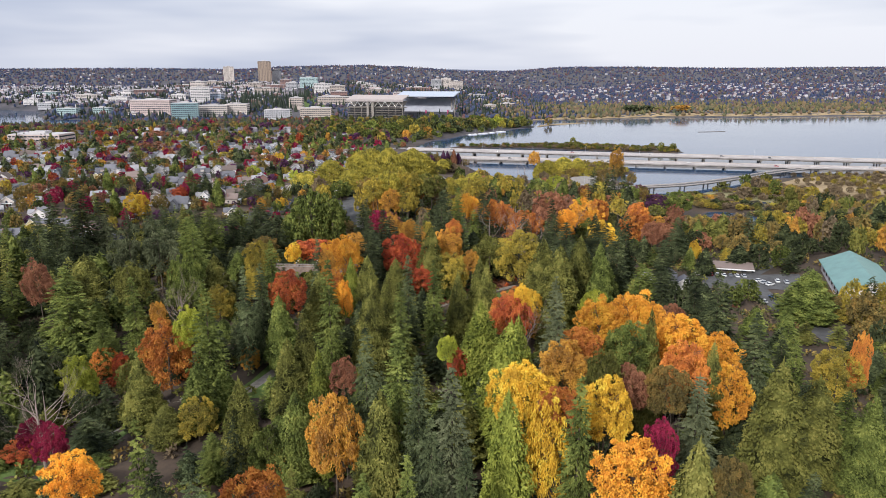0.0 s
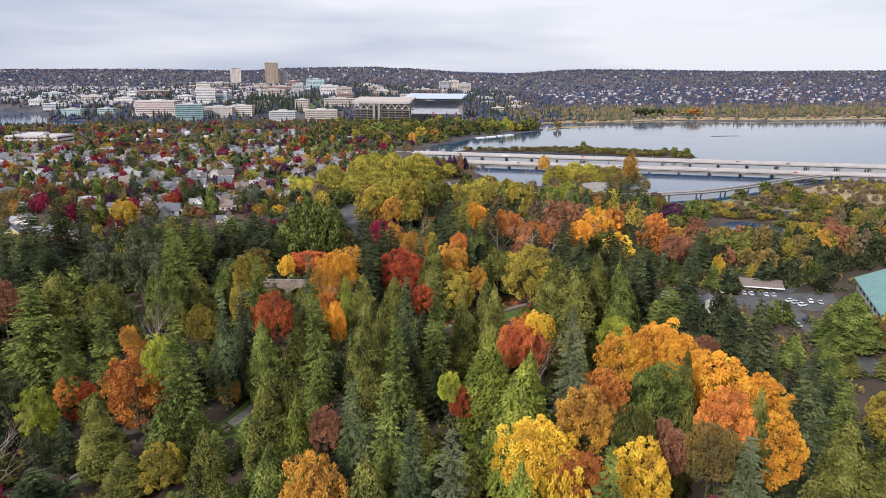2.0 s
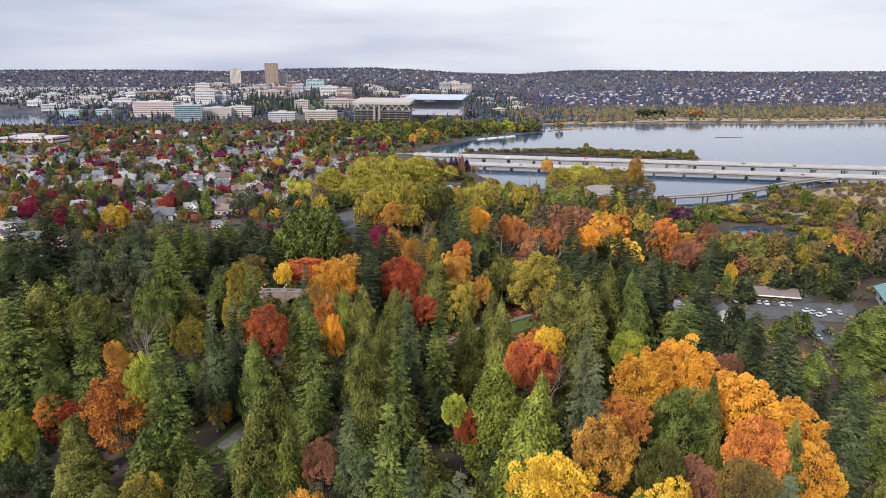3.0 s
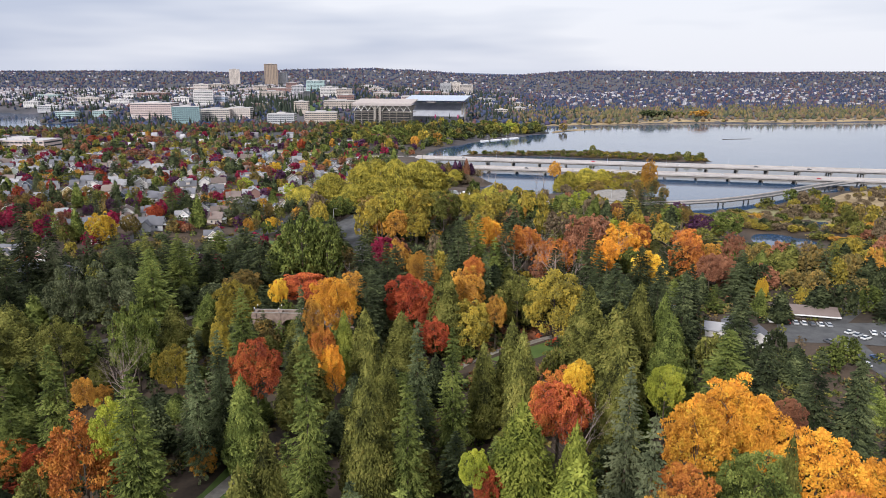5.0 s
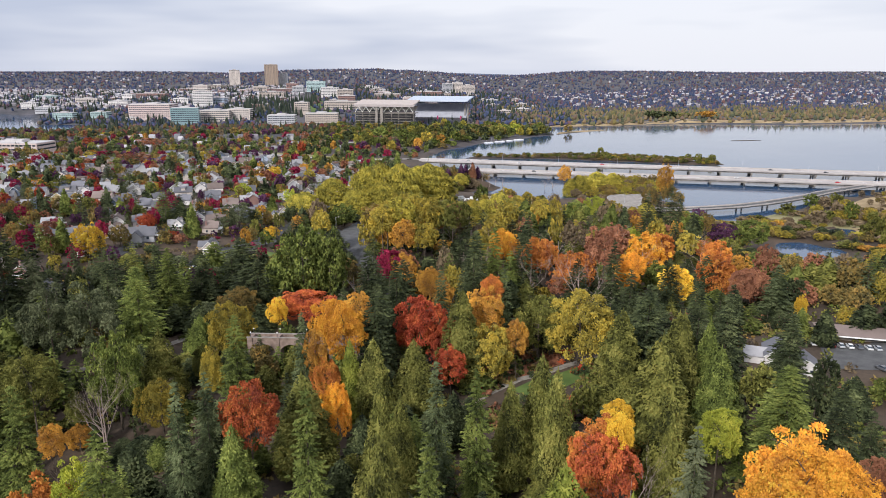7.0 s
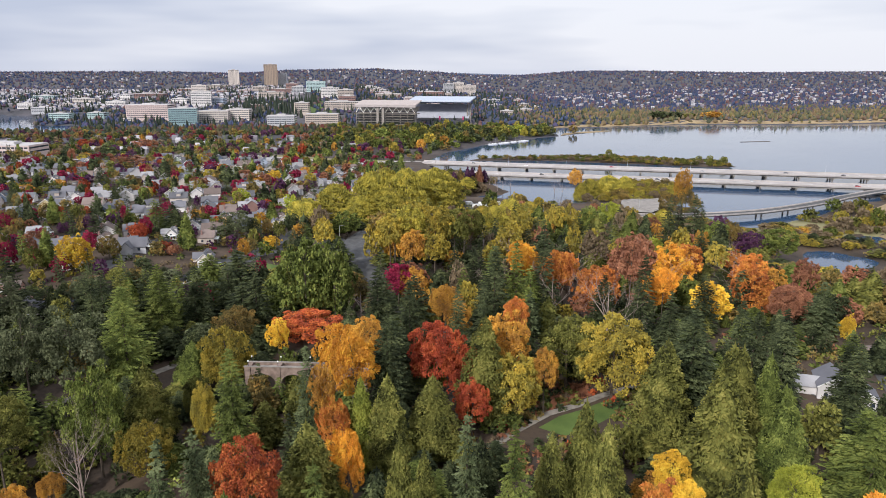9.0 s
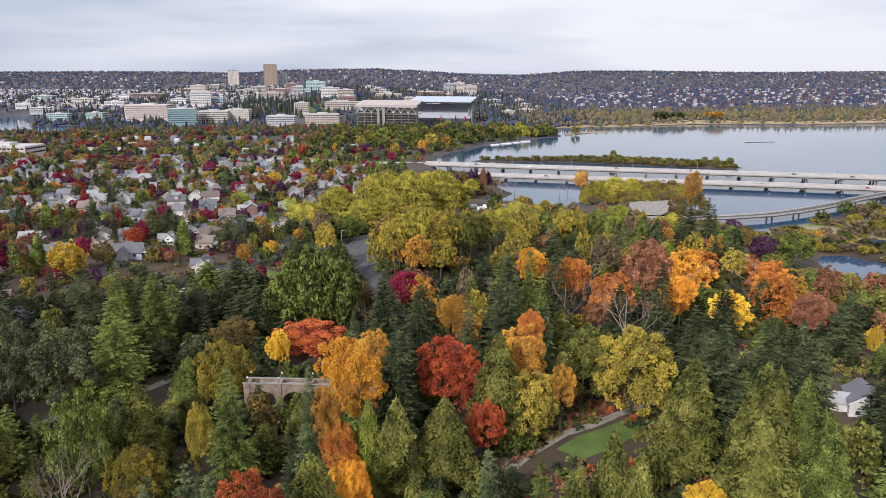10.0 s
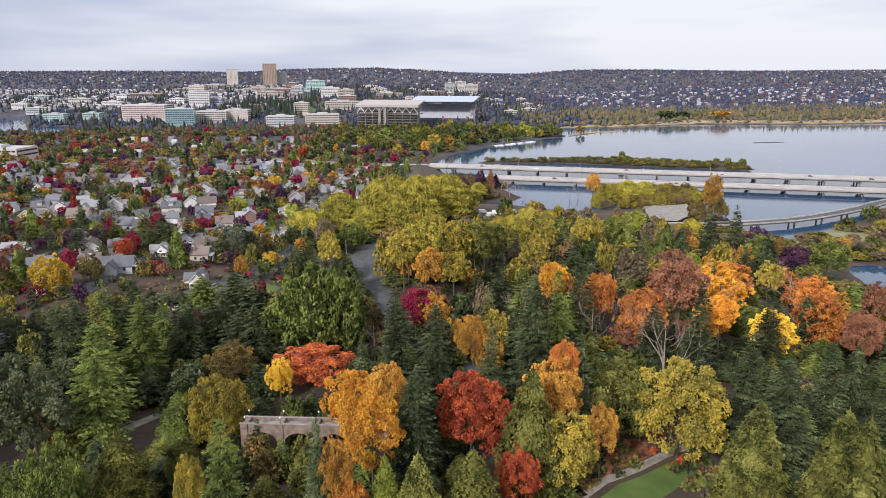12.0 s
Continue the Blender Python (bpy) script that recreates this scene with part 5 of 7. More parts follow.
north_start, south_start = Vector((12, 887)), Vector((62, 801))
deck("highway_north", (north_start.x, north_start.y), 860, 26, 5.6, "wide pale concrete highway bridge on piers over water", 5)
deck("highway_south", (south_start.x, south_start.y), 800, 22, 4.7, "older pale concrete highway bridge on piers over water", 4)
for i in range(9):
    q = north_start + LINE * (40 + i * 62) - SIDE * 12.4
    lamp_post(q.x, q.y, 5.6, 10, 20)
for k, (along, across, lane, paint) in enumerate(((60, 4, 0, 3), (120, -5, 0, 0), (210, 6, 0, 4), (300, -8, 0, 1), (380, 2, 0, 3), (430, -6, 0, 2), (520, 7, 0, 0))):
    q = north_start + LINE * along + SIDE * across
    car(q.x, q.y, 5.62, math.degrees(math.atan2(LINE.y, LINE.x)), paint)
for along, across, paint in ((70, 3, 2), (180, -4, 3), (265, 5, 0), (350, -5, 4), (440, 3, 1)):
    q = south_start + LINE * along + SIDE * across
    car(q.x, q.y, 4.72, math.degrees(math.atan2(LINE.y, LINE.x)), paint)
strip("highway_land", [(-420, 812), (-330, 800), (-214, 797), (-155, 804), (-119, 822), (-75, 850), (-35, 876), (0, 888), (22, 885)], 20, CONCRETE, "pale concrete highway on land", lift=0.4, step=10)


def viaduct(name, line, wide, z, label):
    """A low curved ramp on piers."""
    left, right = band(line, wide)
    root = thing(name, 0, 0, 0, 0, label, "bridge", kind="structure")
    slab, kerb = Shape(), [Shape(), Shape()]
    for i in range(len(line) - 1):
        a, b, c, d = left[i], left[i + 1], right[i + 1], right[i]
        slab.prism([d, c, b, a], z - 0.9, z)
        for s, (p0, p1) in zip(kerb, ((left[i], left[i + 1]), (right[i], right[i + 1]))):
            v = Vector((p1[0] - p0[0], p1[1] - p0[1])).normalized() * 0.25
            w = (-v.y, v.x)
            s.prism([(p0[0] - w[0], p0[1] - w[1]), (p1[0] - w[0], p1[1] - w[1]), (p1[0] + w[0], p1[1] + w[1]), (p0[0] + w[0], p0[1] + w[1])], z, z + 0.9)
    part("slab", slab, ASPHALT, root)
    for s in kerb:
        part("parapet", s, CONCRETE, root)
    for x, y in line:
        part("pier", Shape().tube((x - 2, y, -3), (x - 2, y, z - 0.8), 0.6, 0.6, 8).tube((x + 2, y, -3), (x + 2, y, z - 0.8), 0.6, 0.6, 8).box(x - 4, y - 0.6, z - 1.7, x + 4, y + 0.6, z - 0.9), OLD_CONCRETE, root)
    return root


viaduct("ramp_marsh", [(60, 552), (80, 570), (106, 581), (139, 577), (180, 572), (220, 577), (250, 584), (276, 595), (304, 610), (329, 625), (348, 639), (384, 660), (430, 684)], 9, 4.3, "low grey road ramp on piers across the marsh")
drape("gore_field", [(142, 598), (152, 614), (168, 642)], [(172, 588), (202, 622), (208, 660)], OLD_CONCRETE, "pale unused concrete ramp end", "road", 2.2, 8)

# ---- stadium ----
stadium = thing("stadium", 0, 0, 0, 0, "grey football stadium with two roofed stands", "stadium")
A, B = Vector((-100, 1512)), Vector((16, 1476))
along = (B - A).normalized()
away = Vector((-along.y, along.x))
length = (B - A).length
turn = math.degrees(math.atan2(along.y, along.x))


def stand_part(name, shape, material, origin, label=""):
    ob = part(name, shape, material, stadium, label)
    ob.matrix_basis = pose(origin.x, origin.y, 4, 0, 0, turn)
    return ob


near_roof = Shape()
near_roof.add([(-2, -6, 40), (length + 2, -6, 40), (length + 2, 40, 48), (-2, 40, 48), (-2, -6, 42), (length + 2, -6, 42), (length + 2, 40, 50), (-2, 40, 50)], [(3, 2, 1, 0), (4, 5, 6, 7), (0, 1, 5, 4), (1, 2, 6, 5), (2, 3, 7, 6), (3, 0, 4, 7)])
stand_part("roof", near_roof, plain("tan_stand_roof", (0.4, 0.34, 0.31), 0.6), A, "tan roof of the near stand")
stand_part("fascia", Shape().box(-2, -6.6, 37.5, length + 2, -6.0, 42), plain("stand_fascia", (0.36, 0.32, 0.31), 0.6), A)
for k, z in enumerate((4, 9, 14, 19, 24)):
    stand_part("tier_slab", Shape().box(0, -4 + k * 0.5, z, length * (0.96 if k < 4 else 1), 34, z + 1.2), OLD_CONCRETE, A)
    stand_part("tier_rail", Shape().box(0, -4.3 + k * 0.5, z + 1.1, length * 0.96, -4.1 + k * 0.5, z + 2.2), DARK, A)
stand_part("back_wall", Shape().box(0, 8, 0, length, 10, 30), DARK, A)
rake = Shape()
rake.add([(0, 0, 24), (length, 0, 24), (length, 34, 38), (0, 34, 38), (0, 0, 23), (length, 0, 23), (length, 34, 37), (0, 34, 37)], [(0, 1, 2, 3), (7, 6, 5, 4), (0, 4, 5, 1), (1, 5, 6, 2), (2, 6, 7, 3), (3, 7, 4, 0)])
stand_part("upper_deck", rake, OLD_CONCRETE, A)
for k in range(9):
    x = length * k / 8
    stand_part("column", Shape().box(x - 0.45, -3, 0, x + 0.45, -1.8, 40), OLD_CONCRETE, A)
    if k < 8:
        stand_part("brace", Shape().tube((x, -4.5, 27), (x + length / 16, -4.5, 37.5), 0.5, 0.5, 5).tube((x + length / 8, -4.5, 27), (x + length / 16, -4.5, 37.5), 0.5, 0.5, 5), TRIM, A)
for x in (length * 0.38, length * 0.47):
    stand_part("stair_tower", Shape().box(x - 2.5, -8, 0, x + 2.5, -4, 36), OLD_CONCRETE, A)
C = Vector((8, 1584))
far_len = 124
rows = 26
for k in range(rows):
    y0, z0 = 4 + 40 * k / rows, 12 + 27 * k / rows
    stand_part("bench", Shape().box(0, y0, z0, far_len, y0 + 40 / rows + 0.02, z0 + 27 / rows + 0.6), SEATS, C)
stand_part("roof", Shape().add([(-3, -14, 45), (far_len + 6, -14, 45), (far_len + 6, 48, 53), (-3, 48, 53), (-3, -14, 47), (far_len + 6, -14, 47), (far_len + 6, 48, 55), (-3, 48, 55)], [(3, 2, 1, 0), (4, 5, 6, 7), (0, 1, 5, 4), (1, 2, 6, 5), (2, 3, 7, 6), (3, 0, 4, 7)]), plain("blue_grey_stand_roof", (0.42, 0.47, 0.55), 0.5), C, "blue-grey roof of the far stand")
stand_part("roof_truss", Shape().box(-3, 2, 42.5, far_len + 6, 4, 46.5), plain("blue_steel", (0.12, 0.15, 0.28), 0.5), C)
for k in range(5):
    x = far_len * k / 4
    stand_part("rafter", Shape().tube((x, 46, 40), (x, -12, 44.8), 0.5, 0.4, 5), DARK, C)
stand_part("front_wall", Shape().box(0, 0, 0, far_len, 4, 12), DARK, C)
stand_part("lower_stand", Shape().add([(0, -30, 0), (far_len, -30, 0), (far_len, 0, 9), (0, 0, 9), (0, -30, -3), (far_len, -30, -3)], [(0, 1, 2, 3), (4, 5, 1, 0)]), DARK, C)
for x in (far_len - 4, far_len + 2):
    stand_part("column", Shape().box(x - 1.2, 8, 0, x + 1.2, 10.4, 46), OLD_CONCRETE, C)
for x in (62, 112):
    stand_part("banner", Shape().box(x, -2, 2, x + 3, -1.6, 16), PURPLE, C)
block("campus_building", -1118, 2370, 63, 40, 19, 43, 0, "teal", 3)
block("campus_building", -929, 1965, 51, 30, 12, 24, 0, "grey", 2)
block("office_building", -420, 858, 62, 34, 21, 31, -6, "pink", 2)
block("hospital_tower", -531, 1972, 49, 45, 23, 64, 12, "white", 7)
block("campus_building", -535, 1978, 37, 25, 64, 78, 0, "cream", 1)
block("glass_building", -460, 1580, 55, 40, 5, 37, 10, "glass", 5)
block("campus_building", -577, 1730, 91, 60, 2, 39, 0, "pink", 5)
block("campus_building", -413, 1645, 65, 50, 11, 29, 0, "cream", 4)
block("campus_building", -365, 1660, 49, 40, 9, 31, 0, "cream", 4)
block("campus_building", -770, 2270, 100, 40, 27, 51, 0, "brick", 4)
block("campus_building", -815, 2215, 31, 30, 29, 49, 0, "white", 4)
block("campus_building", -711, 1765, 37, 30, 9, 20, 0, "teal", 2)
block("campus_building", -769, 1715, 44, 30, 7, 21, 0, "teal", 2)
block("campus_building", -614, 2070, 40, 40, 24, 42, 0, "white", 2)
block("campus_building", -497, 2000, 37, 40, 21, 45, 0, "blue", 4)
block("apartment_tower", -677, 2964, 39, 28, 68, 126, 10, "cream", 16)
block("office_tower", -534, 2972, 50, 45, 57, 147, 12, "brown", 22)
block("apartment_tower", -493, 3015, 29, 30, 60, 113, 0, "grey", 14)
block("campus_building", -457, 2368, 43, 35, 44, 70, 0, "tan", 4)
block("campus_building", -386, 2168, 71, 35, 27, 57, 0, "tan", 4)
block("campus_building", -365, 2418, 35, 35, 35, 79, 0, "brick", 4)
block("campus_building", -384, 2318, 84, 35, 42, 63, 0, "brick", 4)
block("campus_building", -282, 2368, 57, 35, 43, 86, 0, "teal", 4)
block("campus_building", -218, 2168, 51, 35, 42, 69, 0, "white", 4)
block("campus_building", -171, 2138, 44, 35, 40, 64, 0, "tan", 4)
block("campus_building", -325, 2268, 33, 35, 43, 71, 0, "grey", 4)
block("campus_building", -507, 2418, 53, 35, 39, 60, 0, "pink", 4)
block("campus_building", -244, 1768, 32, 35, 24, 41, 0, "tan", 4)
block("campus_building", -157, 1868, 88, 35, 24, 40, 0, "tan", 4)
block("campus_building", -156, 1998, 44, 35, 33, 50, 0, "brick", 4)
block("campus_building", -53, 2268, 79, 35, 30, 50, 0, "tan", 4)
block("campus_building", 78, 2368, 85, 35, 30, 53, 0, "brick", 4)
block("campus_building", 150, 2568, 35, 35, 41, 76, 0, "grey", 4)
block("campus_building", 186, 2578, 35, 35, 40, 80, 0, "cream", 4)
block("campus_building", 221, 2558, 46, 35, 41, 71, 0, "cream", 4)
block("campus_building", -169, 1518, 65, 35, 16, 28, 0, "tan", 4)
block("campus_building", -246, 1498, 53, 35, 17, 26, 0, "grey", 4)
block("campus_building", -770, 2418, 156, 35, 23, 40, 0, "white", 4)
block("campus_building", -573, 2368, 34, 35, 33, 58, 0, "brick", 4)
block("campus_building", -724, 2518, 64, 35, 45, 61, 0, "brick", 4)
block("campus_building", -658, 2618, 85, 35, 57, 72, 0, "tan", 4)
block("campus_building", -127, 2618, 55, 35, 52, 67, 0, "white", 4)
block("campus_building", -763, 2018, 50, 35, 23, 37, 0, "white", 4)
block("campus_building", -910, 2168, 61, 35, 23, 40, 0, "cream", 4)
block("campus_building", -1021, 2068, 40, 35, 19, 31, 0, "white", 4)
block("shop_building", 625, 2718, 84, 35, 5, 23, 0, "white", 2)
block("shop_building", 702, 2818, 61, 35, 9, 28, 0, "cream", 2)
block("shop_building", 804, 2768, 97, 35, 13, 31, 0, "tan", 2)
block("shop_building", 879, 2518, 59, 35, 4, 21, 0, "tan", 2)
block("shop_building", 961, 2498, 96, 35, 0, 17, 0, "white", 2)
block("shop_building", 1214, 2818, 67, 35, 10, 22, 0, "white", 2)
block("shop_building", 536, 2668, 51, 35, 7, 19, 0, "grey", 2)
block("shop_building", 1263, 2568, 61, 35, 6, 17, 0, "white", 2)
block("shop_building", 1687, 2618, 102, 35, 2, 22, 0, "white", 2)
block("shop_building", 414, 2418, 59, 35, 4, 15, 0, "white", 2)
block("shop_building", 373, 2518, 58, 35, 6, 19, 0, "tan", 2)
block("shop_building", 1398, 2618, 52, 35, 11, 23, 0, "white", 2)


# ---- park buildings ----
STONE = surface("brick_and_stone_bridge", (0.12, 0.085, 0.07), (0.27, 0.2, 0.165), 0.7, 0.9)
bridge = thing("footbridge", -53.5, 293.2, 0, -6, "old brick and concrete arched footbridge with lamps", "bridge")
span, zf, zt = 36.0, 7.0, 19.0
arch = Shape()
for y in (-1.9, 1.55):
    edge_low = [(0, zf)]
    for k in range(4):
        x0, x1 = 2.0 + k * 8.6, 2.0 + k * 8.6 + 6.8
        edge_low += [(x0, zf)] + [((x0 + x1) / 2 - 3.4 * math.cos(math.pi * i / 8), 14.2 + 2.6 * math.sin(math.pi * i / 8)) for i in range(9)] + [(x1, zf)]
    edge_low += [(span, zf)]
    for (xa, za), (xb, zb) in zip(edge_low, edge_low[1:]):
        if xb - xa > 0.01:
            arch.add([(xa, y, za), (xb, y, zb), (xb, y, zt), (xa, y, zt), (xa, y + 0.35, za), (xb, y + 0.35, zb), (xb, y + 0.35, zt), (xa, y + 0.35, zt)], [(0, 1, 2, 3), (7, 6, 5, 4), (0, 4, 5, 1), (3, 2, 6, 7), (1, 5, 6, 2), (0, 3, 7, 4)])
part("arcade_wall", arch, STONE, bridge)
part("deck", Shape().box(0, -1.6, zt - 1.3, span, 1.6, zt - 0.9), OLD_CONCRETE, bridge)
part("coping", Shape().box(-0.2, -2.0, zt, span + 0.2, -1.45, zt + 0.18), OLD_CONCRETE, bridge)
part("coping", Shape().box(-0.2, 1.45, zt, span + 0.2, 2.0, zt + 0.18), OLD_CONCRETE, bridge)
for k in range(5):
    x = 0.6 + k * 8.6
    part("pier", Shape().box(x, -2.15, zf - 2, x + 1.2, 2.15, zt + 0.1), STONE, bridge)
for k in range(4):
    for y in (-1.7, 1.7):
        lamp = part("lamp", Shape().tube((1.2 + k * 8.6, y, zt + 0.15), (1.2 + k * 8.6, y, zt + 1.5), 0.09, 0.06, 6), DARK, bridge, "small globe lamp on the parapet")
        globe = Shape()
        for i in range(4):
            globe.tube((1.2 + k * 8.6, y, zt + 1.5 + 0.11 * i), (1.2 + k * 8.6, y, zt + 1.61 + 0.11 * i), 0.12 + 0.1 * math.sin(math.pi * i / 4), 0.12 + 0.1 * math.sin(math.pi * (i + 1) / 4), 8)
        part("globe", globe, TRIM, lamp)


def gable(w, d, h, rise, over=0.6, th=0.25):
    roof = Shape()
    for sx in (-1, 1):
        ex, ez = sx * (w / 2 + over), h - over * rise / (w / 2)
        q = [(ex, -d / 2 - over, ez), (0, -d / 2 - over, h + rise), (0, d / 2 + over, h + rise), (ex, d / 2 + over, ez)]
        roof.add(q + [(x, y, z + th) for x, y, z in q], [(0, 1, 2, 3), (4, 7, 6, 5), (0, 4, 5, 1), (2, 6, 7, 3), (0, 3, 7, 4)])
    wall = Shape().box(-w / 2, -d / 2, -2, w / 2, d / 2, h)
    wall.add([(-w / 2, -d / 2, h), (w / 2, -d / 2, h), (0, -d / 2, h + rise), (-w / 2, d / 2, h), (w / 2, d / 2, h), (0, d / 2, h + rise)], [(0, 1, 2), (5, 4, 3)])
    return wall, roof


def wing(root, name, x, y, z, turn, w, d, h, rise, wall_mat, roof_mat):
    m = pose(x, y, z, 0, 0, turn)
    wall, roof = gable(w, d, h, rise)
    a = part(name, wall, wall_mat, root)
    b = part("roof", roof, roof_mat, root)
    a.matrix_basis = b.matrix_basis = m
    for k in (-0.25, 0.25):
        o = part("window", Shape().box(k * w - 0.7, -d / 2 - 0.1, 1.2, k * w + 0.7, -d / 2 + 0.05, 2.7), GLASS, root)
        o.matrix_basis = m
    for sx in (-1, 1):
        c = part("gable_trim", Shape().add([(sx * (w / 2 + 0.6), -d / 2 - 0.66, h - 0.6 * rise / (w / 2) - 0.05), (0, -d / 2 - 0.66, h + rise - 0.05), (0, -d / 2 - 0.66, h + rise + 0.4), (sx * (w / 2 + 0.6), -d / 2 - 0.66, h - 0.6 * rise / (w / 2) + 0.4)], [(0, 1, 2, 3) if sx > 0 else (3, 2, 1, 0)]), TRIM, root)
        c.matrix_basis = m


drape("shore_lot", [(34, 578), (50, 584), (74, 588)], [(34, 604), (52, 610), (76, 606)], ASPHALT, "asphalt lot for vans near the water", "road", 0.12)
visitor = thing("visitor_house", 119, 285, gz(119, 285), 0, "white park house with dark grey gabled roofs", "house")
wing(visitor, "main_wall", 0, 3, 0, -24, 11, 15, 5.2, 4.0, WALL["white"], ROOF["slate"])
wing(visitor, "wing_wall", 6.5, -6, 0, -24, 9, 11, 3.8, 3.2, WALL["white"], ROOF["slate"])
wing(visitor, "side_wall", -8, 6, 0, 66, 8, 9, 3.6, 2.6, WALL["white"], ROOF["grey"])
visitor.scale = (0.78, 0.78, 0.78)
STANDING.append((118, 287, 10))
shed = thing("long_building", 157, 309, gz(157, 309), -18, "long low building with a flat brown roof beside parked cars", "building")
part("wall", Shape().box(-11, -3.6, -1, 11, 3.6, 2.8), WALL["tan"], shed)
part("roof", Shape().add([(-11.8, -6.6, 2.6), (11.8, -6.6, 2.6), (11.8, 6.6, 2.6), (-11.8, 6.6, 2.6), (-11.8, 0, 4.6), (11.8, 0, 4.6), (-11.8, -6.6, 2.3), (11.8, -6.6, 2.3), (11.8, 6.6, 2.3), (-11.8, 6.6, 2.3)], [(0, 1, 5, 4), (2, 3, 4, 5), (0, 4, 3), (1, 2, 5), (6, 7, 1, 0), (8, 9, 3, 2), (9, 8, 7, 6), (7, 8, 2, 1), (9, 6, 0, 3)]), ROOF["brown"], shed)
part("eaves_board", Shape().box(-11.9, -6.8, 2.2, 11.9, -6.6, 2.65), TRIM, shed)
for k in range(5):
    part("window", Shape().box(-10 + k * 4.1, -3.7, 0.9, -7.6 + k * 4.1, -3.55, 2.1), GLASS, shed)
hall = thing("green_roof_hall", 199, 273, gz(199, 273), -24, "hall with a large green metal gable roof", "building")
wall, roof = gable(22, 50, 5, 5.0, 1.2)
part("wall", wall, WALL["white"], hall)
part("roof", roof, ROOF["green"], hall)
for k in range(6):
    part("window", Shape().box(-11.1, -20 + k * 7, 1.5, -10.95, -17 + k * 7, 3.5), GLASS, hall)
for k in range(8):
    x = 140 + k * 2.8
    car(x, 302 - 0.3 * (x - 140), gz(x, 300) + 0.14, 76, (0, 2, 4, 1, 0, 3, 0, 1)[k])
for k, (x, y, a) in enumerate(((162, 287, 20), (163, 284, 25), (164, 281, 22), (149, 279, 100), (151, 272, 62), (156, 264, 100), (149, 259, 95), (158, 252, 80), (170, 286, 70), (173, 284, 72), (109, 318, 20), (106, 309, 100))):
    car(x, y, gz(x, y) + 0.16, a, (0, 1, 0, 3, 0, 5, 1, 2, 0, 1, 0, 3)[k])
for k, (x, y, a) in enumerate(((-34, 306, 20), (-98, 402, 60), (-92, 416, 58), (-85, 429, 50), (-100, 392, 75))):
    car(x, y, gz(x, y) + 0.18, a, (0, 0, 1, 2, 0)[k])
for k, (x, y) in enumerate(((44, 590), (49, 598), (55, 592), (61, 601), (40, 600))):
    van = thing("box_van", x, y, gz(x, y), dice.uniform(-30, 40), "white box van parked beside the road", "van", "vans")
    part("box", Shape().box(-2.6, -1.1, 0.7, 1.6, 1.1, 3.0), TRIM, van)
    part("cab", loft([hull(1.6, 0.6, 2.2, 1.0), hull(2.4, 0.5, 2.1, 0.98), hull(3.3, 0.5, 1.2, 0.9)]), PAINT[0], van)
    for wx in (-1.6, 2.3):
        for wy in (-0.95, 0.95):
            part("wheel", WHEEL, None, van).location = (wx, wy, 0.33)
for x, y, a in ((-42, 466, -20), (-20, 432, 160), (150, 590, 40), (168, 604, 200), (-26, 488, 10), (86, 556, 80)):
    lamp_post(x, y, gz(x, y), 10, a)
sign = thing("road_sign", 6, 520, gz(6, 520), 10, "grey back of a large road sign", "sign")
part("board", Shape().box(-2.4, -0.06, 7, 2.4, 0.06, 10.4), STEEL, sign)
part("post", Shape().tube((-1.6, 0.15, -0.5), (-1.6, 0.15, 10), 0.12, 0.12, 6), STEEL, sign)
part("post", Shape().tube((1.6, 0.15, -0.5), (1.6, 0.15, 10), 0.12, 0.12, 6), STEEL, sign)

for kind, tone, x, y, top, wide in (("round", "bronze", -49.5, 288, 18.3, 7), ("fir", "green", -43, 285, 18.6, 7), ("round", "olive", -38, 287, 18.2, 7), ("round", "rust", -32, 286, 18, 7), ("cedar", "olive", -55, 286, 17, 7), ("round", "bronze", -46, 283, 16, 8)):
    tree(kind, tone, x, y, top, wide, 1)

# ---- willows, poplars and shore trees in the middle distance ----
for x, y, top, wide, tone in ((-66, 512, 30, 22, "willow"), (-50, 530, 36, 24, "willow"), (-34, 520, 30, 20, "willow"), (-18, 530, 33, 22, "willow"), (-28, 548, 41, 26, "willow"), (-6, 556, 42, 26, "willow"), (14, 580, 39, 26, "willow"), (24, 590, 32, 20, "willow"), (-40, 515, 24, 16, "willow"),
                              (-20, 575, 40, 24, "willow"), (150, 676, 16, 17, "willow"), (168, 684, 18, 20, "willow"), (184, 690, 16, 14, "willow"), (140, 664, 15, 14, "willow"), (62, 545, 23, 16, "willow"), (90, 530, 18, 14, "willow"), (104, 520, 17, 12, "olivegold"), (76, 556, 19, 13, "olivegold"), (50, 536, 20, 13, "willow"), (112, 534, 16, 12, "willow"), (150, 530, 15, 12, "olivegold"), (166, 548, 15, 13, "willow"),
                              (40, 514, 24, 16, "olivegold")):
    tree("willow", tone, x, y, top, wide, 0, "shore trees")
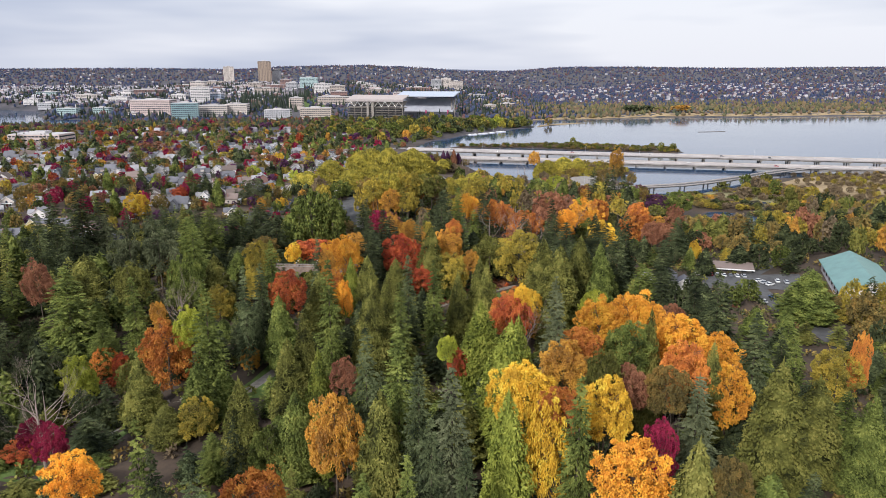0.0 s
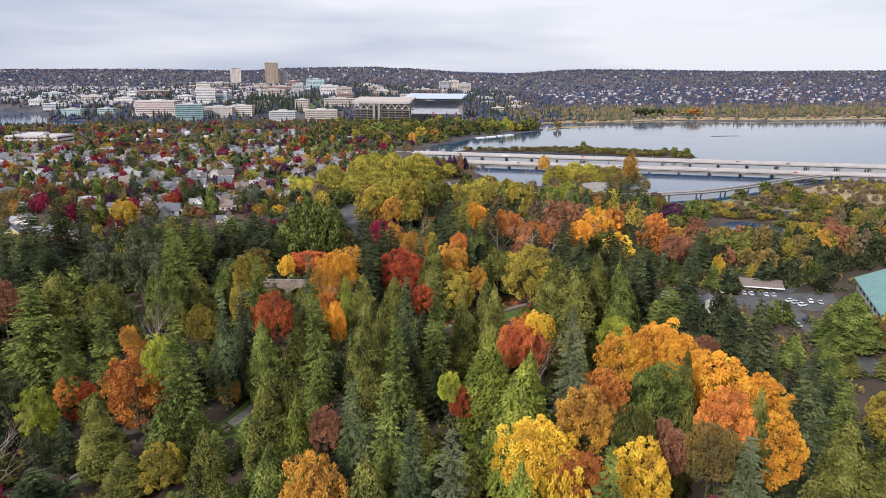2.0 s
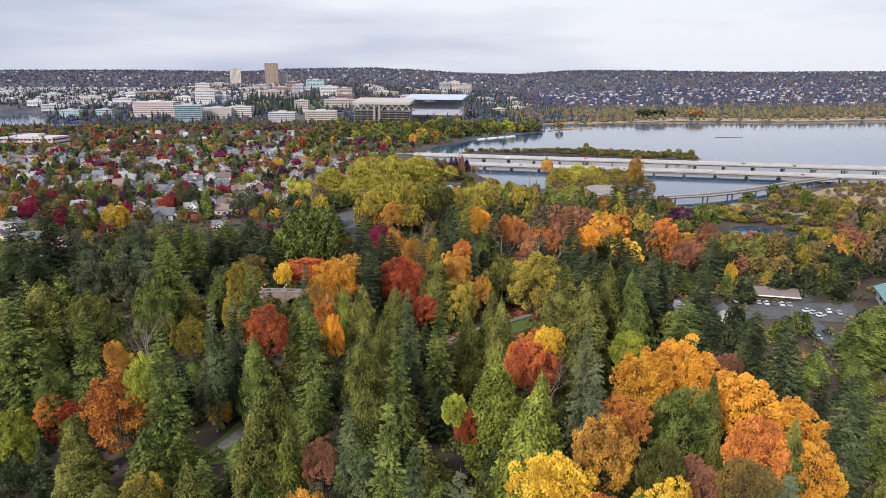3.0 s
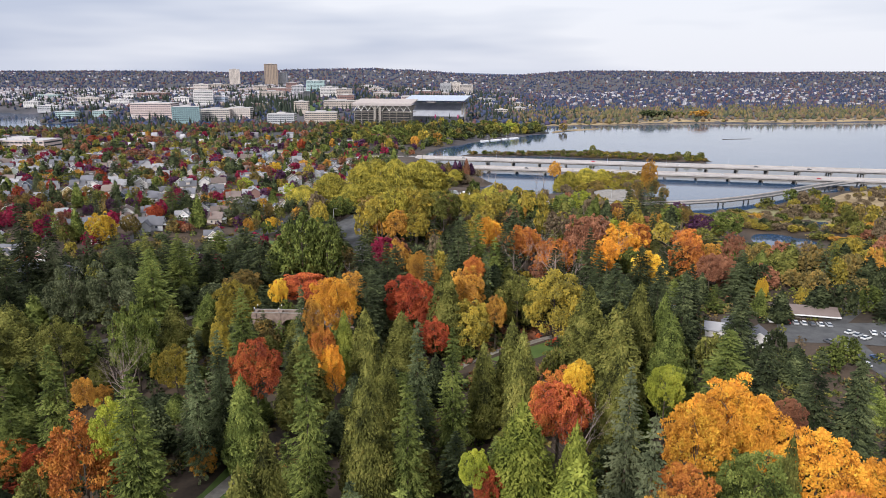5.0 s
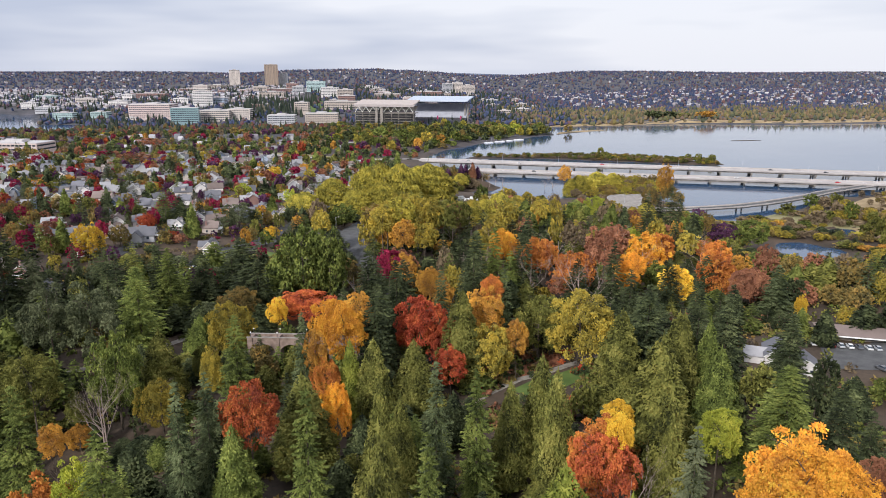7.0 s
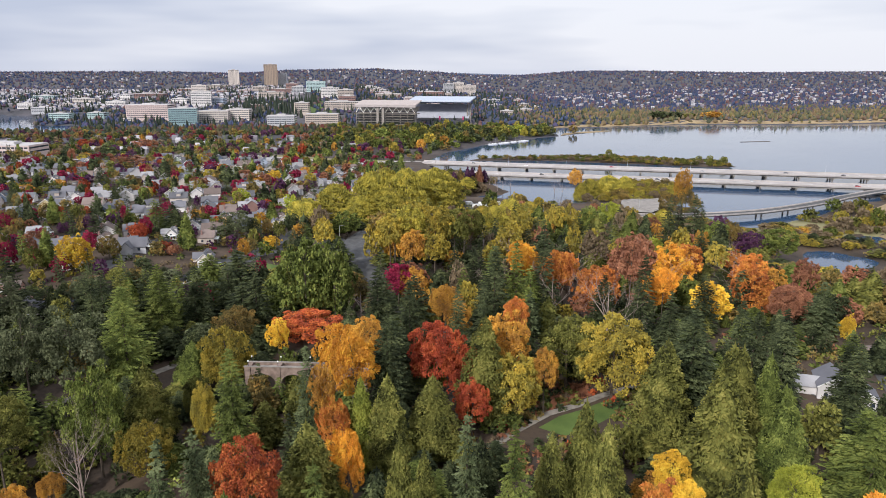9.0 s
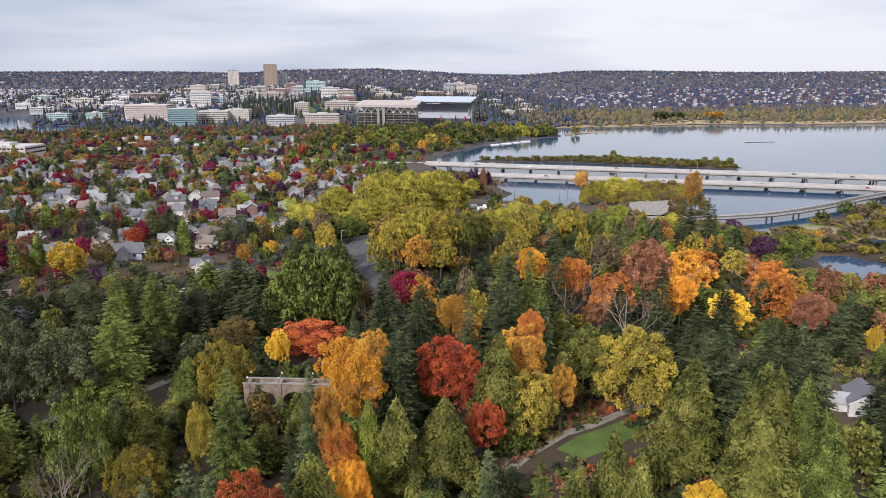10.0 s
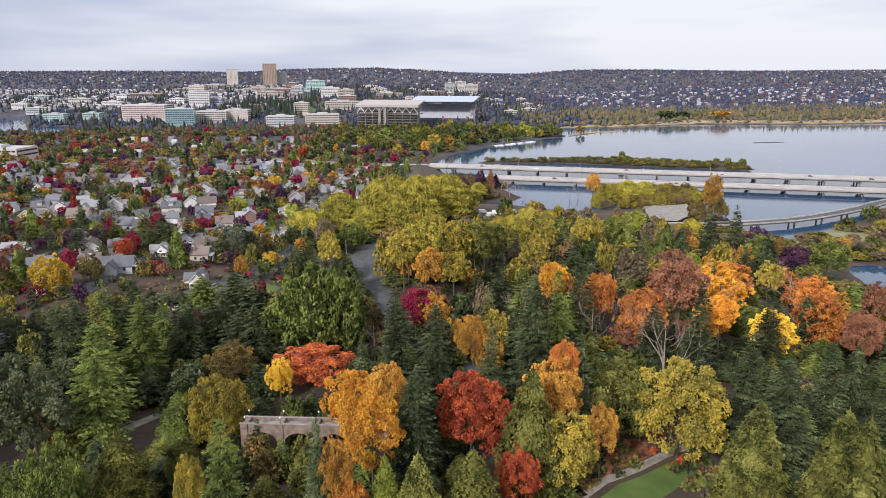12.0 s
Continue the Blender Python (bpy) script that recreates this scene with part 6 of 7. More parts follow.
for x, y, top, wide, tone in ((-14, 411, 41, 14, "olivegold"), (-5, 416, 44.5, 16, "willow"), (7, 418, 44, 16, "olivegold"), (16, 420, 42, 15, "olive"), (-12, 424, 39, 13, "olivegold"), (-4, 404, 35, 13, "gold"), (25, 432, 39, 13, "olive"), (6, 404, 33, 12, "olivegold"),
                              (130, 552, 20, 15, "lime"), (114, 545, 18, 13, "green"), (140, 546, 17, 11, "bronze"), (96, 545, 18, 11, "brown"), (212, 606, 13, 9, "bronze"), (182, 560, 41, 11, "gold"), (184, 558, 29, 11, "bronze"), (168, 548, 26, 12, "bronze"),
                              (135, 668, 27, 12, "gold")):
    tree("round", tone, x, y, top, wide, 0, "shore trees")
for x, y, top, wide in ((150, 500, 20, 10), (96, 440, 28, 12), (84, 430, 27, 11), (20, 470, 28, 11), (36, 568, 13, 8)):
    tree("fir", "dark", x, y, top, wide, 1, "shore trees")
for x, y, top, wide in ((66, 718, 15, 9), (74, 700, 13, 8), (46, 560, 15, 12), (96, 575, 15, 14), (70, 540, 14, 12), (22, 436, 30, 12), (32, 440, 22, 12)):
    tree("bare", "grey", x, y, top, wide, 0, "shore trees")
for x, y, top, wide in ((48, 350, 31, 12), (30, 372, 27, 12), (96, 366, 29, 13), (70, 398, 26, 14), (130, 372, 26, 12), (104, 420, 24, 13), (46, 412, 27, 13), (150, 410, 22, 12), (-24, 352, 24, 10), (84, 470, 18, 12), (118, 500, 16, 12), (60, 486, 18, 12), (36, 500, 16, 11), (140, 455, 18, 13)):
    tree("bare", "grey", x, y, top, wide, 0, "park trees")
for x, y, top, wide in ((-98, 352, 31, 12), (-84, 352, 33, 13), (-76, 366, 30, 12), (-90, 372, 27, 11), (-48, 385, 34, 13), (-40, 396, 32, 12), (-124, 352, 31, 12), (-116, 370, 27, 11), (88, 262, 41, 12), (96, 276, 39, 12), (104, 256, 37, 12), (92, 292, 36, 11), (110, 268, 35, 11),
                        (20, 332, 34, 12), (40, 352, 31, 12), (64, 338, 31, 12), (100, 336, 31, 12), (92, 372, 28, 12), (122, 352, 28, 12)):
    tree("fir", dice.choice(("dark", "dark", "green")), x, y, top, wide, 0)
for x, y, top, tone in ((36, 702, 20, "plum"), (42, 708, 22, "bronze"), (48, 702, 24, "plum"), (53, 712, 22, "plum"), (59, 706, 25, "rust"), (64, 714, 20, "plum")):
    tree("cedar", tone, x, y, top, 6.5, 1, "shore trees")
for x, y, top in ((68, 706, 15), (74, 712, 16), (80, 708, 14), (88, 716, 13), (124, 697, 13), (132, 702, 11)):
    tree("bare", "", x, y, top, 8, 1, "shore trees")
for kind, tone, x, y, top, wide in (("willow", "willow", 24, 676, 25, 18), ("willow", "willow", 46, 688, 17, 13), ("willow", "willow", 8, 662, 27, 18), ("fir", "dark", 157, 502, 28, 11), ("fir", "dark", 167, 494, 29, 11), ("round", "plum", 182, 500, 20, 11), ("round", "rust", 138, 496, 20, 13)):
    tree(kind, tone, x, y, top, wide, 0, "shore trees")
PACK[0] = 0.52
sow(70, (-50, 335, 190, 470), ["dark"] * 9 + ["green"] * 3 + ["olive"] * 3 + ["olivegold"] * 3 + ["bronze"] * 4 + ["rust", "gold", "brown"], ["fir", "cedar", "fir", "fir"], (17, 26), (9, 14), 1, "park trees")
sow(300, (-60, 345, 270, 520), ["dark"] * 7 + ["green"] * 4 + ["olive"] * 5 + ["olivegold"] * 4 + ["bronze"] * 2 + ["rust", "brown", "gold", "olive"], ["fir", "cedar", "fir", "fir"], (12, 21), (8, 12), 1, "", "park_grove")
sow(160, (20, 440, 330, 600), ["olive"] * 3 + ["olivegold"] * 3 + ["bronze"] * 3 + ["brown"] * 4 + ["green", "rust", "willow"], ["round", "round", "round"], (7, 15), (7, 11), 2, "", "shore_grove")
sow(170, (150, 180, 420, 460), ["olive"] * 3 + ["dark"] * 4 + ["bronze"] * 3 + ["olivegold"] * 2 + ["brown", "gold", "rust", "green"], ["fir", "round", "cedar"], (9, 17), (7, 11), 1, "", "park_grove")
sow(100, (-210, 180, -100, 292), ["dark"] * 6 + ["green"] * 4 + ["olive"] * 3, ["fir", "cedar", "fir"], (16, 26), (9, 13), 1, "", "park_grove")
sow(120, (-290, 292, -96, 378), ["dark"] * 6 + ["green"] * 4 + ["olive"] * 3 + ["grey", "bronze"], ["fir", "cedar", "fir", "fir"], (11, 18), (8, 12), 1, "", "park_grove")
sow(60, (-132, 325, -50, 400), ["dark"] * 6 + ["green"] * 4 + ["olive"] * 2 + ["grey"], ["fir", "cedar", "fir", "fir"], (10, 17), (8, 11), 1, "", "park_grove")
sow(90, (130, 645, 235, 740), ["willow"] * 3 + ["olivegold"] * 2 + ["bronze"] * 2 + ["brown"], ["round"], (3, 8), (7, 11), 1, "", "shore_grove")
sow(60, (20, 670, 92, 755), ["brown", "bronze", "olive"], ["round"], (5, 10), (7, 10), 1, "", "shore_grove")
sow(420, (280, 430, 700, 760), ["brown"] * 8 + ["bronze", "willow", "olivegold"], ["round"], (2, 6), (3, 7), 2, "", "shore_grove")
sow(130, (190, 470, 345, 600), ["brown"] * 4 + ["olivegold", "bronze", "olive"], ["round"], (2, 5), (4, 8), 3, "", "shore_grove")
sow(300, (70, 840, 380, 970), ["olive"] * 3 + ["brown"] * 4 + ["bronze"] * 2 + ["olivegold", "green"], ["round"], (2, 6), (4, 8), 2, "", "shore_grove")
PACK[0] = 0.62
for x, y, top in ((238, 922, 16), (243, 918, 11), (282, 912, 9), (300, 905, 9), (335, 890, 11), (346, 885, 12), (358, 876, 12)):
    tree("round", "olive", x, y, top, 8, 2, "shore trees")

# ---- the neighbourhood of houses ----
walls = ["white"] * 6 + ["cream"] * 3 + ["grey"] * 5 + ["tan"] * 3 + ["sage"] * 2 + ["blue", "navy", "brick", "yellow"]
roofs = ["slate"] * 7 + ["grey"] * 4 + ["brown"] * 5
for row in range(21):
    for col in range(26):
        u, v = -100 - col * 16.5 - (row % 2) * 3, 350 + row * 21 + (row // 2) * 6
        x = u + 0.25 * (v - 350) + dice.uniform(-3.5, 3.5)
        y = v + 0.10 * (-100 - u) + dice.uniform(-4, 4)
        if x > -20 - 0.05 * (y - 500) or y > 785 or (x > -92 and y < 470) or y < (403 if x > -133 else 345) or abs(x + 8) > 0.78 * (y + 45) or dice.random() < 0.2:
            continue
        if (x > -62 and y < 600) or not all((x - a) ** 2 + (y - b) ** 2 > 60 for a, b, r in STANDING[-40:]):
            continue
        house(x, y, dice.choice((12, 12, 102, 192, -78, 102)) + dice.uniform(-9, 9), dice.choice(walls), dice.choice(roofs), y < 520, dice.uniform(0.76, 0.98))
for k in range(8):
    x0 = -110 - k * 48
    strip("street_block", [(x0 + 20, 400), (x0 + 55, 560), (x0 + 95, 720), (x0 + 110, 800)], 7, ASPHALT, "residential street between houses", step=12)
for x, y, top, wide in ((-170, 469, 37, 10), (-191, 550, 36, 9), (-230, 622, 37, 10), (-155, 476, 32, 8), (-197, 675, 34, 9), (-178, 661, 35, 9), (-135, 666, 35, 9), (-121, 620, 31, 8), (-208, 504, 33, 9), (-151, 600, 32, 8), (-131, 589, 31, 8), (-72, 524, 33, 9), (-284, 680, 34, 9), (-260, 560, 32, 9), (-330, 640, 34, 9), (-62, 560, 31, 9)):
    tree("fir", dice.choice(("dark", "dark", "green", "grey")), x, y, top, wide, 0.5, "street trees")
tree("round", "yellow", -147, 396, 36, 14.5, 0, "street trees")
tree("round", "crimson", -289.1, 761.8, 32.2, 14.5, 1, "street trees")
tree("round", "crimson", -245.0, 616.4, 30.5, 13.0, 1, "street trees")
tree("round", "red", -445.1, 1082.0, 18.3, 16.9, 1, "street trees")
tree("round", "rust", -248.9, 726.8, 33.3, 27.0, 1, "street trees")
tree("round", "red", -218.5, 717.2, 30.7, 8.7, 1, "street trees")
tree("round", "crimson", -197.9, 488.7, 29.6, 9.8, 0.5, "street trees")
tree("round", "plum", -180.0, 459.5, 28.3, 8.5, 0.5, "street trees")
tree("round", "red", -138.1, 444.2, 30.5, 9.8, 0.5, "street trees")
tree("round", "rust", -186.1, 439.1, 28.1, 9.4, 0.5, "street trees")
tree("round", "plum", -191.6, 430.1, 28.0, 7.3, 0.5, "street trees")
tree("round", "crimson", -186.4, 447.4, 28.2, 5.5, 0.5, "street trees")
tree("fir", "dark", -223.9, 607.6, 37.1, 11.9, 1, "street trees")
tree("fir", "dark", -192.3, 565.0, 38.7, 14.6, 1, "street trees")
tree("round", "olive", -313.8, 737.5, 32.5, 20.9, 1, "street trees")
tree("round", "gold", -264.5, 582.2, 29.4, 14.3, 1, "street trees")
tree("round", "olive", -248.8, 587.5, 29.6, 16.0, 1, "street trees")
tree("fir", "dark", -155.8, 437.5, 36.7, 10.6, 0.5, "street trees")
tree("fir", "green", -136.7, 465.7, 38.3, 14.4, 0.5, "street trees")
tree("fir", "dark", -126.2, 461.8, 37.4, 15.7, 0.5, "street trees")
tree("fir", "dark", -119.4, 474.9, 33.5, 9.5, 0.5, "street trees")
tree("round", "red", -184.4, 579.3, 27.6, 15.1, 1, "street trees")
tree("round", "crimson", -158.6, 578.0, 28.3, 10.6, 1, "street trees")
tree("fir", "dark", -191.1, 650.2, 37.0, 12.1, 1, "street trees")
tree("fir", "blue", -166.0, 627.4, 38.3, 12.5, 1, "street trees")
tree("round", "crimson", -169.7, 696.1, 31.5, 12.3, 1, "street trees")
tree("round", "olivegold", -157.5, 646.7, 30.7, 12.1, 1, "street trees")
tree("round", "gold", -211.2, 668.7, 28.3, 9.0, 1, "street trees")
tree("fir", "dark", -121.2, 505.2, 30.2, 5.8, 0.5, "street trees")
tree("fir", "dark", -150.6, 737.9, 38.0, 9.1, 1, "street trees")
tree("fir", "dark", -123.5, 681.5, 32.9, 7.4, 1, "street trees")
tree("round", "yellow", -111.0, 660.9, 27.7, 11.6, 1, "street trees")
tree("round", "lime", -113.9, 557.2, 29.3, 11.6, 1, "street trees")
tree("round", "crimson", -125.3, 602.2, 29.1, 10.4, 1, "street trees")
tree("round", "rust", -132.3, 652.3, 29.8, 9.6, 1, "street trees")
tree("round", "lime", -81.3, 554.5, 25.8, 8.7, 1, "street trees")
tree("round", "gold", -93.6, 710.6, 23.9, 8.8, 1, "street trees")
tree("round", "olive", -80.1, 742.6, 26.9, 16.4, 1, "street trees")
tree("fir", "dark", -60.6, 754.8, 26.4, 7.3, 1, "street trees")
tree("fir", "dark", -48.6, 736.5, 26.4, 15.3, 1, "street trees")
tree("round", "rust", -51.0, 689.4, 23.0, 16.1, 1, "street trees")
tree("round", "plum", -82.0, 640.4, 22.3, 13.8, 1, "street trees")
tree("fir", "dark", -143.9, 432.7, 32.7, 6.3, 0.5, "street trees")
tree("pine", "grey", -95.5, 464.0, 32.3, 18.0, 0.5, "street trees")
tree("fir", "dark", -86.1, 465.5, 28.1, 10.5, 0.5, "street trees")
tree("round", "gold", -107.4, 480.6, 26.1, 7.3, 0.5, "street trees")
tree("round", "red", -117.0, 521.6, 26.6, 7.4, 1, "street trees")
tree("round", "yellow", -75.9, 454.8, 20.8, 8.6, 0.5, "street trees")
tree("fir", "grey", -64.1, 453.0, 24.6, 8.0, 0.5, "street trees")
tree("round", "green", -39.7, 485.5, 27.6, 16.2, 0.5, "street trees")
tree("round", "red", -120.0, 424.5, 25.7, 5.7, 0.5, "street trees")
tree("fir", "dark", -185.5, 793.2, 36.5, 14.2, 1, "street trees")
tree("fir", "dark", -274.0, 815.3, 34.9, 14.6, 1, "street trees")
tree("round", "rust", -353.3, 1056.3, 18.6, 37.6, 1, "street trees")
tree("fir", "dark", -283.6, 759.1, 35.1, 13.4, 1, "street trees")
HUES = ["crimson"] * 5 + ["red"] * 2 + ["rust"] * 5 + ["gold"] + ["olivegold"] * 2 + ["bronze"] * 6 + ["green"] * 6 + ["olive"] * 5 + ["dark"] * 16 + ["plum"] * 7


def street_trees(count, area, level, heights, widths, joined=True):
    x0, y0, x1, y1 = area
    made = tries = 0
    houses = np.array(HOUSE_SPOTS)
    while made < count and tries < count * 12:
        tries += 1
        y = dice.uniform(y0, y1)
        x = dice.uniform(x0, x1)
        if abs(x + 8) > 0.76 * (y + 45) or (x > -60 and y < 600) or x > -10 + 0.1 * (y - 600) or (y > 805 and x > -330):
            continue
        if ((houses - [x, y]) ** 2).sum(1).min() < 42 or any((x - a) ** 2 + (y - b) ** 2 < r * r for a, b, r in CLEAR):
            continue
        hue = dice.choice(HUES)
        kind = dice.choice(("fir", "fir", "cedar", "round")) if hue in ("dark", "green") else "round"
        high, wide = dice.uniform(*heights), dice.uniform(*widths)
        if kind in ("fir", "cedar"):
            high, wide = high * 1.5, wide * 0.95
        if joined:
            grove("street_grove", kind, hue, x, y, gz(x, y) + high, wide, level)
        else:
            tree(kind, hue, x, y, gz(x, y) + high, wide, level, "street trees")
        made += 1


street_trees(105, (-330, 360, -60, 520), 1, (8, 13), (5.5, 9), False)
street_trees(270, (-420, 380, -40, 600), 2, (5, 11), (4, 8))
street_trees(760, (-680, 580, -10, 850), 3, (6, 11), (5, 9))

for _ in range(1100):
    y = dice.uniform(878, 1330)
    x = dice.uniform(-900, 40)
    if abs(x + 8) < 0.74 * (y + 45) and read(WET, x, y) < -8:
        hue = dice.choice(["crimson", "rust", "rust", "plum"] * 3 + HUES[6:] + ["dark"] * 18 + ["olive"] * 3 + ["green"] * 4 + ["bronze"] * 5 + ["brown"] * 6)
        kind = dice.choice(("fir", "cedar", "round")) if hue in ("dark", "green") else "round"
        grove("street_grove", kind, hue, x, y, gz(x, y) + dice.uniform(4, 14) * (1.3 if kind == "fir" else 1), dice.uniform(6, 12), 3)

# ---- boats and piers at the west shore ----
HULLM = plain("white_boat_hull", (0.5, 0.5, 0.52), 0.4)
pier = thing("boat_dock", 118, 1150, 0, 42, "long grey floating boat dock", "dock", kind="structure")
part("deck", Shape().box(-10, -1.2, 0.3, 95, 1.2, 0.7), OLD_CONCRETE, pier)
for k in range(11):
    part("pile", Shape().tube((k * 9, 1.5, -2), (k * 9, 1.5, 2.2), 0.2, 0.2, 6), BARK, pier)
for k in range(16):
    t = k * 5.9 + dice.uniform(-0.8, 0.8)
    if k in (3, 8, 11):
        continue
    x, y = 118 + math.cos(radians(42)) * t + 4.5, 1150 + math.sin(radians(42)) * t - 5.0
    boat = thing("sail_boat", x, y, 0, -48 + dice.uniform(-4, 4), "white moored boat with a bare mast", "boat", "moored boats")
    part("hull", loft([hull(-4, 0.1, 1.1, 0.9), hull(-1, -0.3, 1.0, 1.3), hull(2, -0.2, 1.1, 1.1), hull(4.4, 0.4, 1.4, 0.1)]), HULLM, boat)
    part("cabin", loft([hull(-2, 1.0, 1.6, 0.8), hull(1.2, 1.0, 1.5, 0.7)]), TRIM, boat)
    if k % 2 == 0:
        part("mast", Shape().tube((0.4, 0, 1.2), (0.4, 0, 10.5), 0.09, 0.05, 5), STEEL, boat)
log = thing("floating_boom", 545, 1170, 0, 8, "dark log boom floating on the bay", "log")
part("trunk", Shape().tube((-26, 0, 0.15), (26, 0, 0.15), 0.55, 0.4, 7), BARK, log)

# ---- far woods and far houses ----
# blue put into these leaf tones stands for the haze of distance
HAZED_LEAF = foliage("far_hazed_mixed_woods", [(0.043, 0.060, 0.112), (0.057, 0.075, 0.135), (0.048, 0.065, 0.122), (0.085, 0.085, 0.115), (0.067, 0.080, 0.150), (0.142, 0.105, 0.100), (0.057, 0.075, 0.131), (0.114, 0.075, 0.110), (0.133, 0.120, 0.090), (0.076, 0.068, 0.131), (0.052, 0.068, 0.122), (0.152, 0.085, 0.081)], 0.1, True)
FALL_LEAF = foliage("far_autumn_woods", [(0.055, 0.065, 0.035), (0.11, 0.09, 0.04), (0.13, 0.045, 0.035), (0.14, 0.095, 0.035), (0.075, 0.085, 0.04), (0.11, 0.03, 0.035), (0.09, 0.085, 0.045), (0.05, 0.06, 0.035), (0.14, 0.07, 0.04), (0.07, 0.05, 0.045), (0.06, 0.07, 0.04)], 0.1, True)
DARK_LEAF = foliage("far_dark_conifers", [(0.03, 0.042, 0.032), (0.045, 0.055, 0.04), (0.035, 0.05, 0.038), (0.05, 0.065, 0.045)], 0.1, True)
POINT_LEAF = foliage("lake_point_woods", [(0.07, 0.09, 0.035), (0.1, 0.11, 0.04), (0.14, 0.13, 0.04), (0.06, 0.08, 0.04), (0.2, 0.17, 0.04), (0.05, 0.065, 0.04)], 0.1, True)
MARSH_LEAF = foliage("far_marsh_woods", [(0.15, 0.12, 0.07), (0.19, 0.14, 0.08), (0.14, 0.13, 0.07), (0.22, 0.16, 0.09), (0.10, 0.10, 0.06), (0.18, 0.15, 0.06), (0.075, 0.085, 0.055), (0.16, 0.11, 0.08), (0.12, 0.12, 0.06)], 0.1, True)


def clump(r, x, y, z, wide, high, pointed):
    """One far tree: a rough lump or cone of few faces."""
    s, sides = [], 4
    a0 = r.uniform(0, 6)
    prof = ((0.0, 0.35), (0.3, 1.0), (0.68, 0.78), (1.0, 0.08)) if not pointed else ((0.0, 0.8), (0.12, 1.0), (0.55, 0.5), (1.0, 0.03))
    for u, w in prof:
        for j in range(sides):
            a = a0 + 6.283 * j / sides
            q = wide / 2 * w * r.uniform(0.7, 1.25)
            s.append((x + q * math.cos(a), y + q * math.sin(a), z + high * u * r.uniform(0.93, 1.05)))
    f = [(i * sides + j, i * sides + (j + 1) % sides, (i + 1) * sides + (j + 1) % sides, (i + 1) * sides + j) for i in range(3) for j in range(sides)]
    return s, f


def far_wood(name, count, test, area, heights, widths, material, label, pointed=0.4, seed=1):
    r, s = random.Random(seed), Shape()
    x0, y0, x1, y1 = area
    pts = np.array([(r.uniform(x0, x1), y0 + (y1 - y0) * r.random()) for _ in range(count * 3)])
    ok = (np.abs(pts[:, 0] + 8) < 0.76 * (pts[:, 1] + 45)) & (wet(pts[:, 0], pts[:, 1]) < -6) & test(pts[:, 0], pts[:, 1])
    pts = pts[ok][:count]
    zs = ground(pts[:, 0], pts[:, 1])
    for (x, y), z in zip(pts, zs):
        tip = r.random() < pointed
        v, f = clump(r, x, y, z - 1, r.uniform(*widths) * (0.7 if tip else 1), r.uniform(*heights) * (1.35 if tip else 1), tip)
        s.add(v, f)
    return tagged(new(name, s.mesh(name, material)), label, "woods", kind="stuff")


def far_houses(name, count, area, seed, label):
    r, s = random.Random(seed), Shape()
    x0, y0, x1, y1 = area
    for _ in range(count * 2):
        x, y = r.uniform(x0, x1), r.uniform(y0, y1)
        if abs(x + 8) > 0.76 * (y + 45) or read(WET, x, y) > -30:
            continue
        z, w, d, h = gz(x, y), r.uniform(6, 12), r.uniform(6, 10), r.uniform(3.5, 6.5)
        s.box(x - w / 2, y - d / 2, z - 1, x + w / 2, y + d / 2, z + h)
        s.add([(x - w / 2 - 0.5, y - d / 2, z + h + 0.02), (x + w / 2 + 0.5, y - d / 2, z + h + 0.02), (x + w / 2 + 0.5, y + d / 2, z + h + 0.02), (x - w / 2 - 0.5, y + d / 2, z + h + 0.02), (x - w / 2, y, z + h + 3), (x + w / 2, y, z + h + 3)], [(0, 1, 5, 4), (2, 3, 4, 5), (0, 4, 3), (1, 2, 5)])
    return tagged(new(name, s.mesh(name, FAR_WALL)), label, "houses", kind="stuff")


FAR_WALL = foliage("far_house_walls", [(0.46, 0.45, 0.48), (0.24, 0.23, 0.25), (0.48, 0.46, 0.48), (0.19, 0.18, 0.2), (0.28, 0.27, 0.29), (0.34, 0.28, 0.28), (0.22, 0.2, 0.22), (0.38, 0.37, 0.4)], 0.05, True)
# flat backdrop ridge; its pale blue colour is painted-in distance haze
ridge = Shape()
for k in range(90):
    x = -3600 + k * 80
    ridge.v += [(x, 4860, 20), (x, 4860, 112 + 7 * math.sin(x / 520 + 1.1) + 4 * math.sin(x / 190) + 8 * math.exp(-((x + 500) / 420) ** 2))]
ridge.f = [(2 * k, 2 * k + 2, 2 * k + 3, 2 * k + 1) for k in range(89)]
tagged(new("backdrop_ridge", ridge.mesh("backdrop_ridge", surface("haze_blue_woods", (0.10, 0.13, 0.20), (0.17, 0.20, 0.28), 0.02, 0.95, bump=0))), "far wooded ridge with haze blue painted in", "hills", kind="structure")
far_wood("far_woods_ridge", 12500, lambda x, y: y > 0, (-3400, 2700, 3600, 4750), (6, 12), (8, 15), HAZED_LEAF, "distant mixed woods over a low ridge", 0.4, 3)
far_wood("far_conifers_campus", 2500, lambda x, y: (x < 420) & (np.abs(x + 200 + 0.15 * (y - 1480)) > 32), (-1300, 1500, 420, 2700), (8, 15), (8, 12), DARK_LEAF, "distant dark conifers between campus buildings", 1.0, 4)
far_wood("far_conifers_hospital", 230, lambda x, y: y > 0, (-430, 1660, -235, 2050), (13, 22), (8, 12), DARK_LEAF, "dark conifer grove beside the hospital and campus lawn", 1.0, 24)
far_wood("far_woods_campus", 3600, lambda x, y: (x < 420) & (np.abs(x + 200 + 0.15 * (y - 1480)) > 32), (-1300, 1500, 420, 2700), (6, 11), (8, 14), HAZED_LEAF, "distant mixed trees between campus buildings", 0.0, 14)
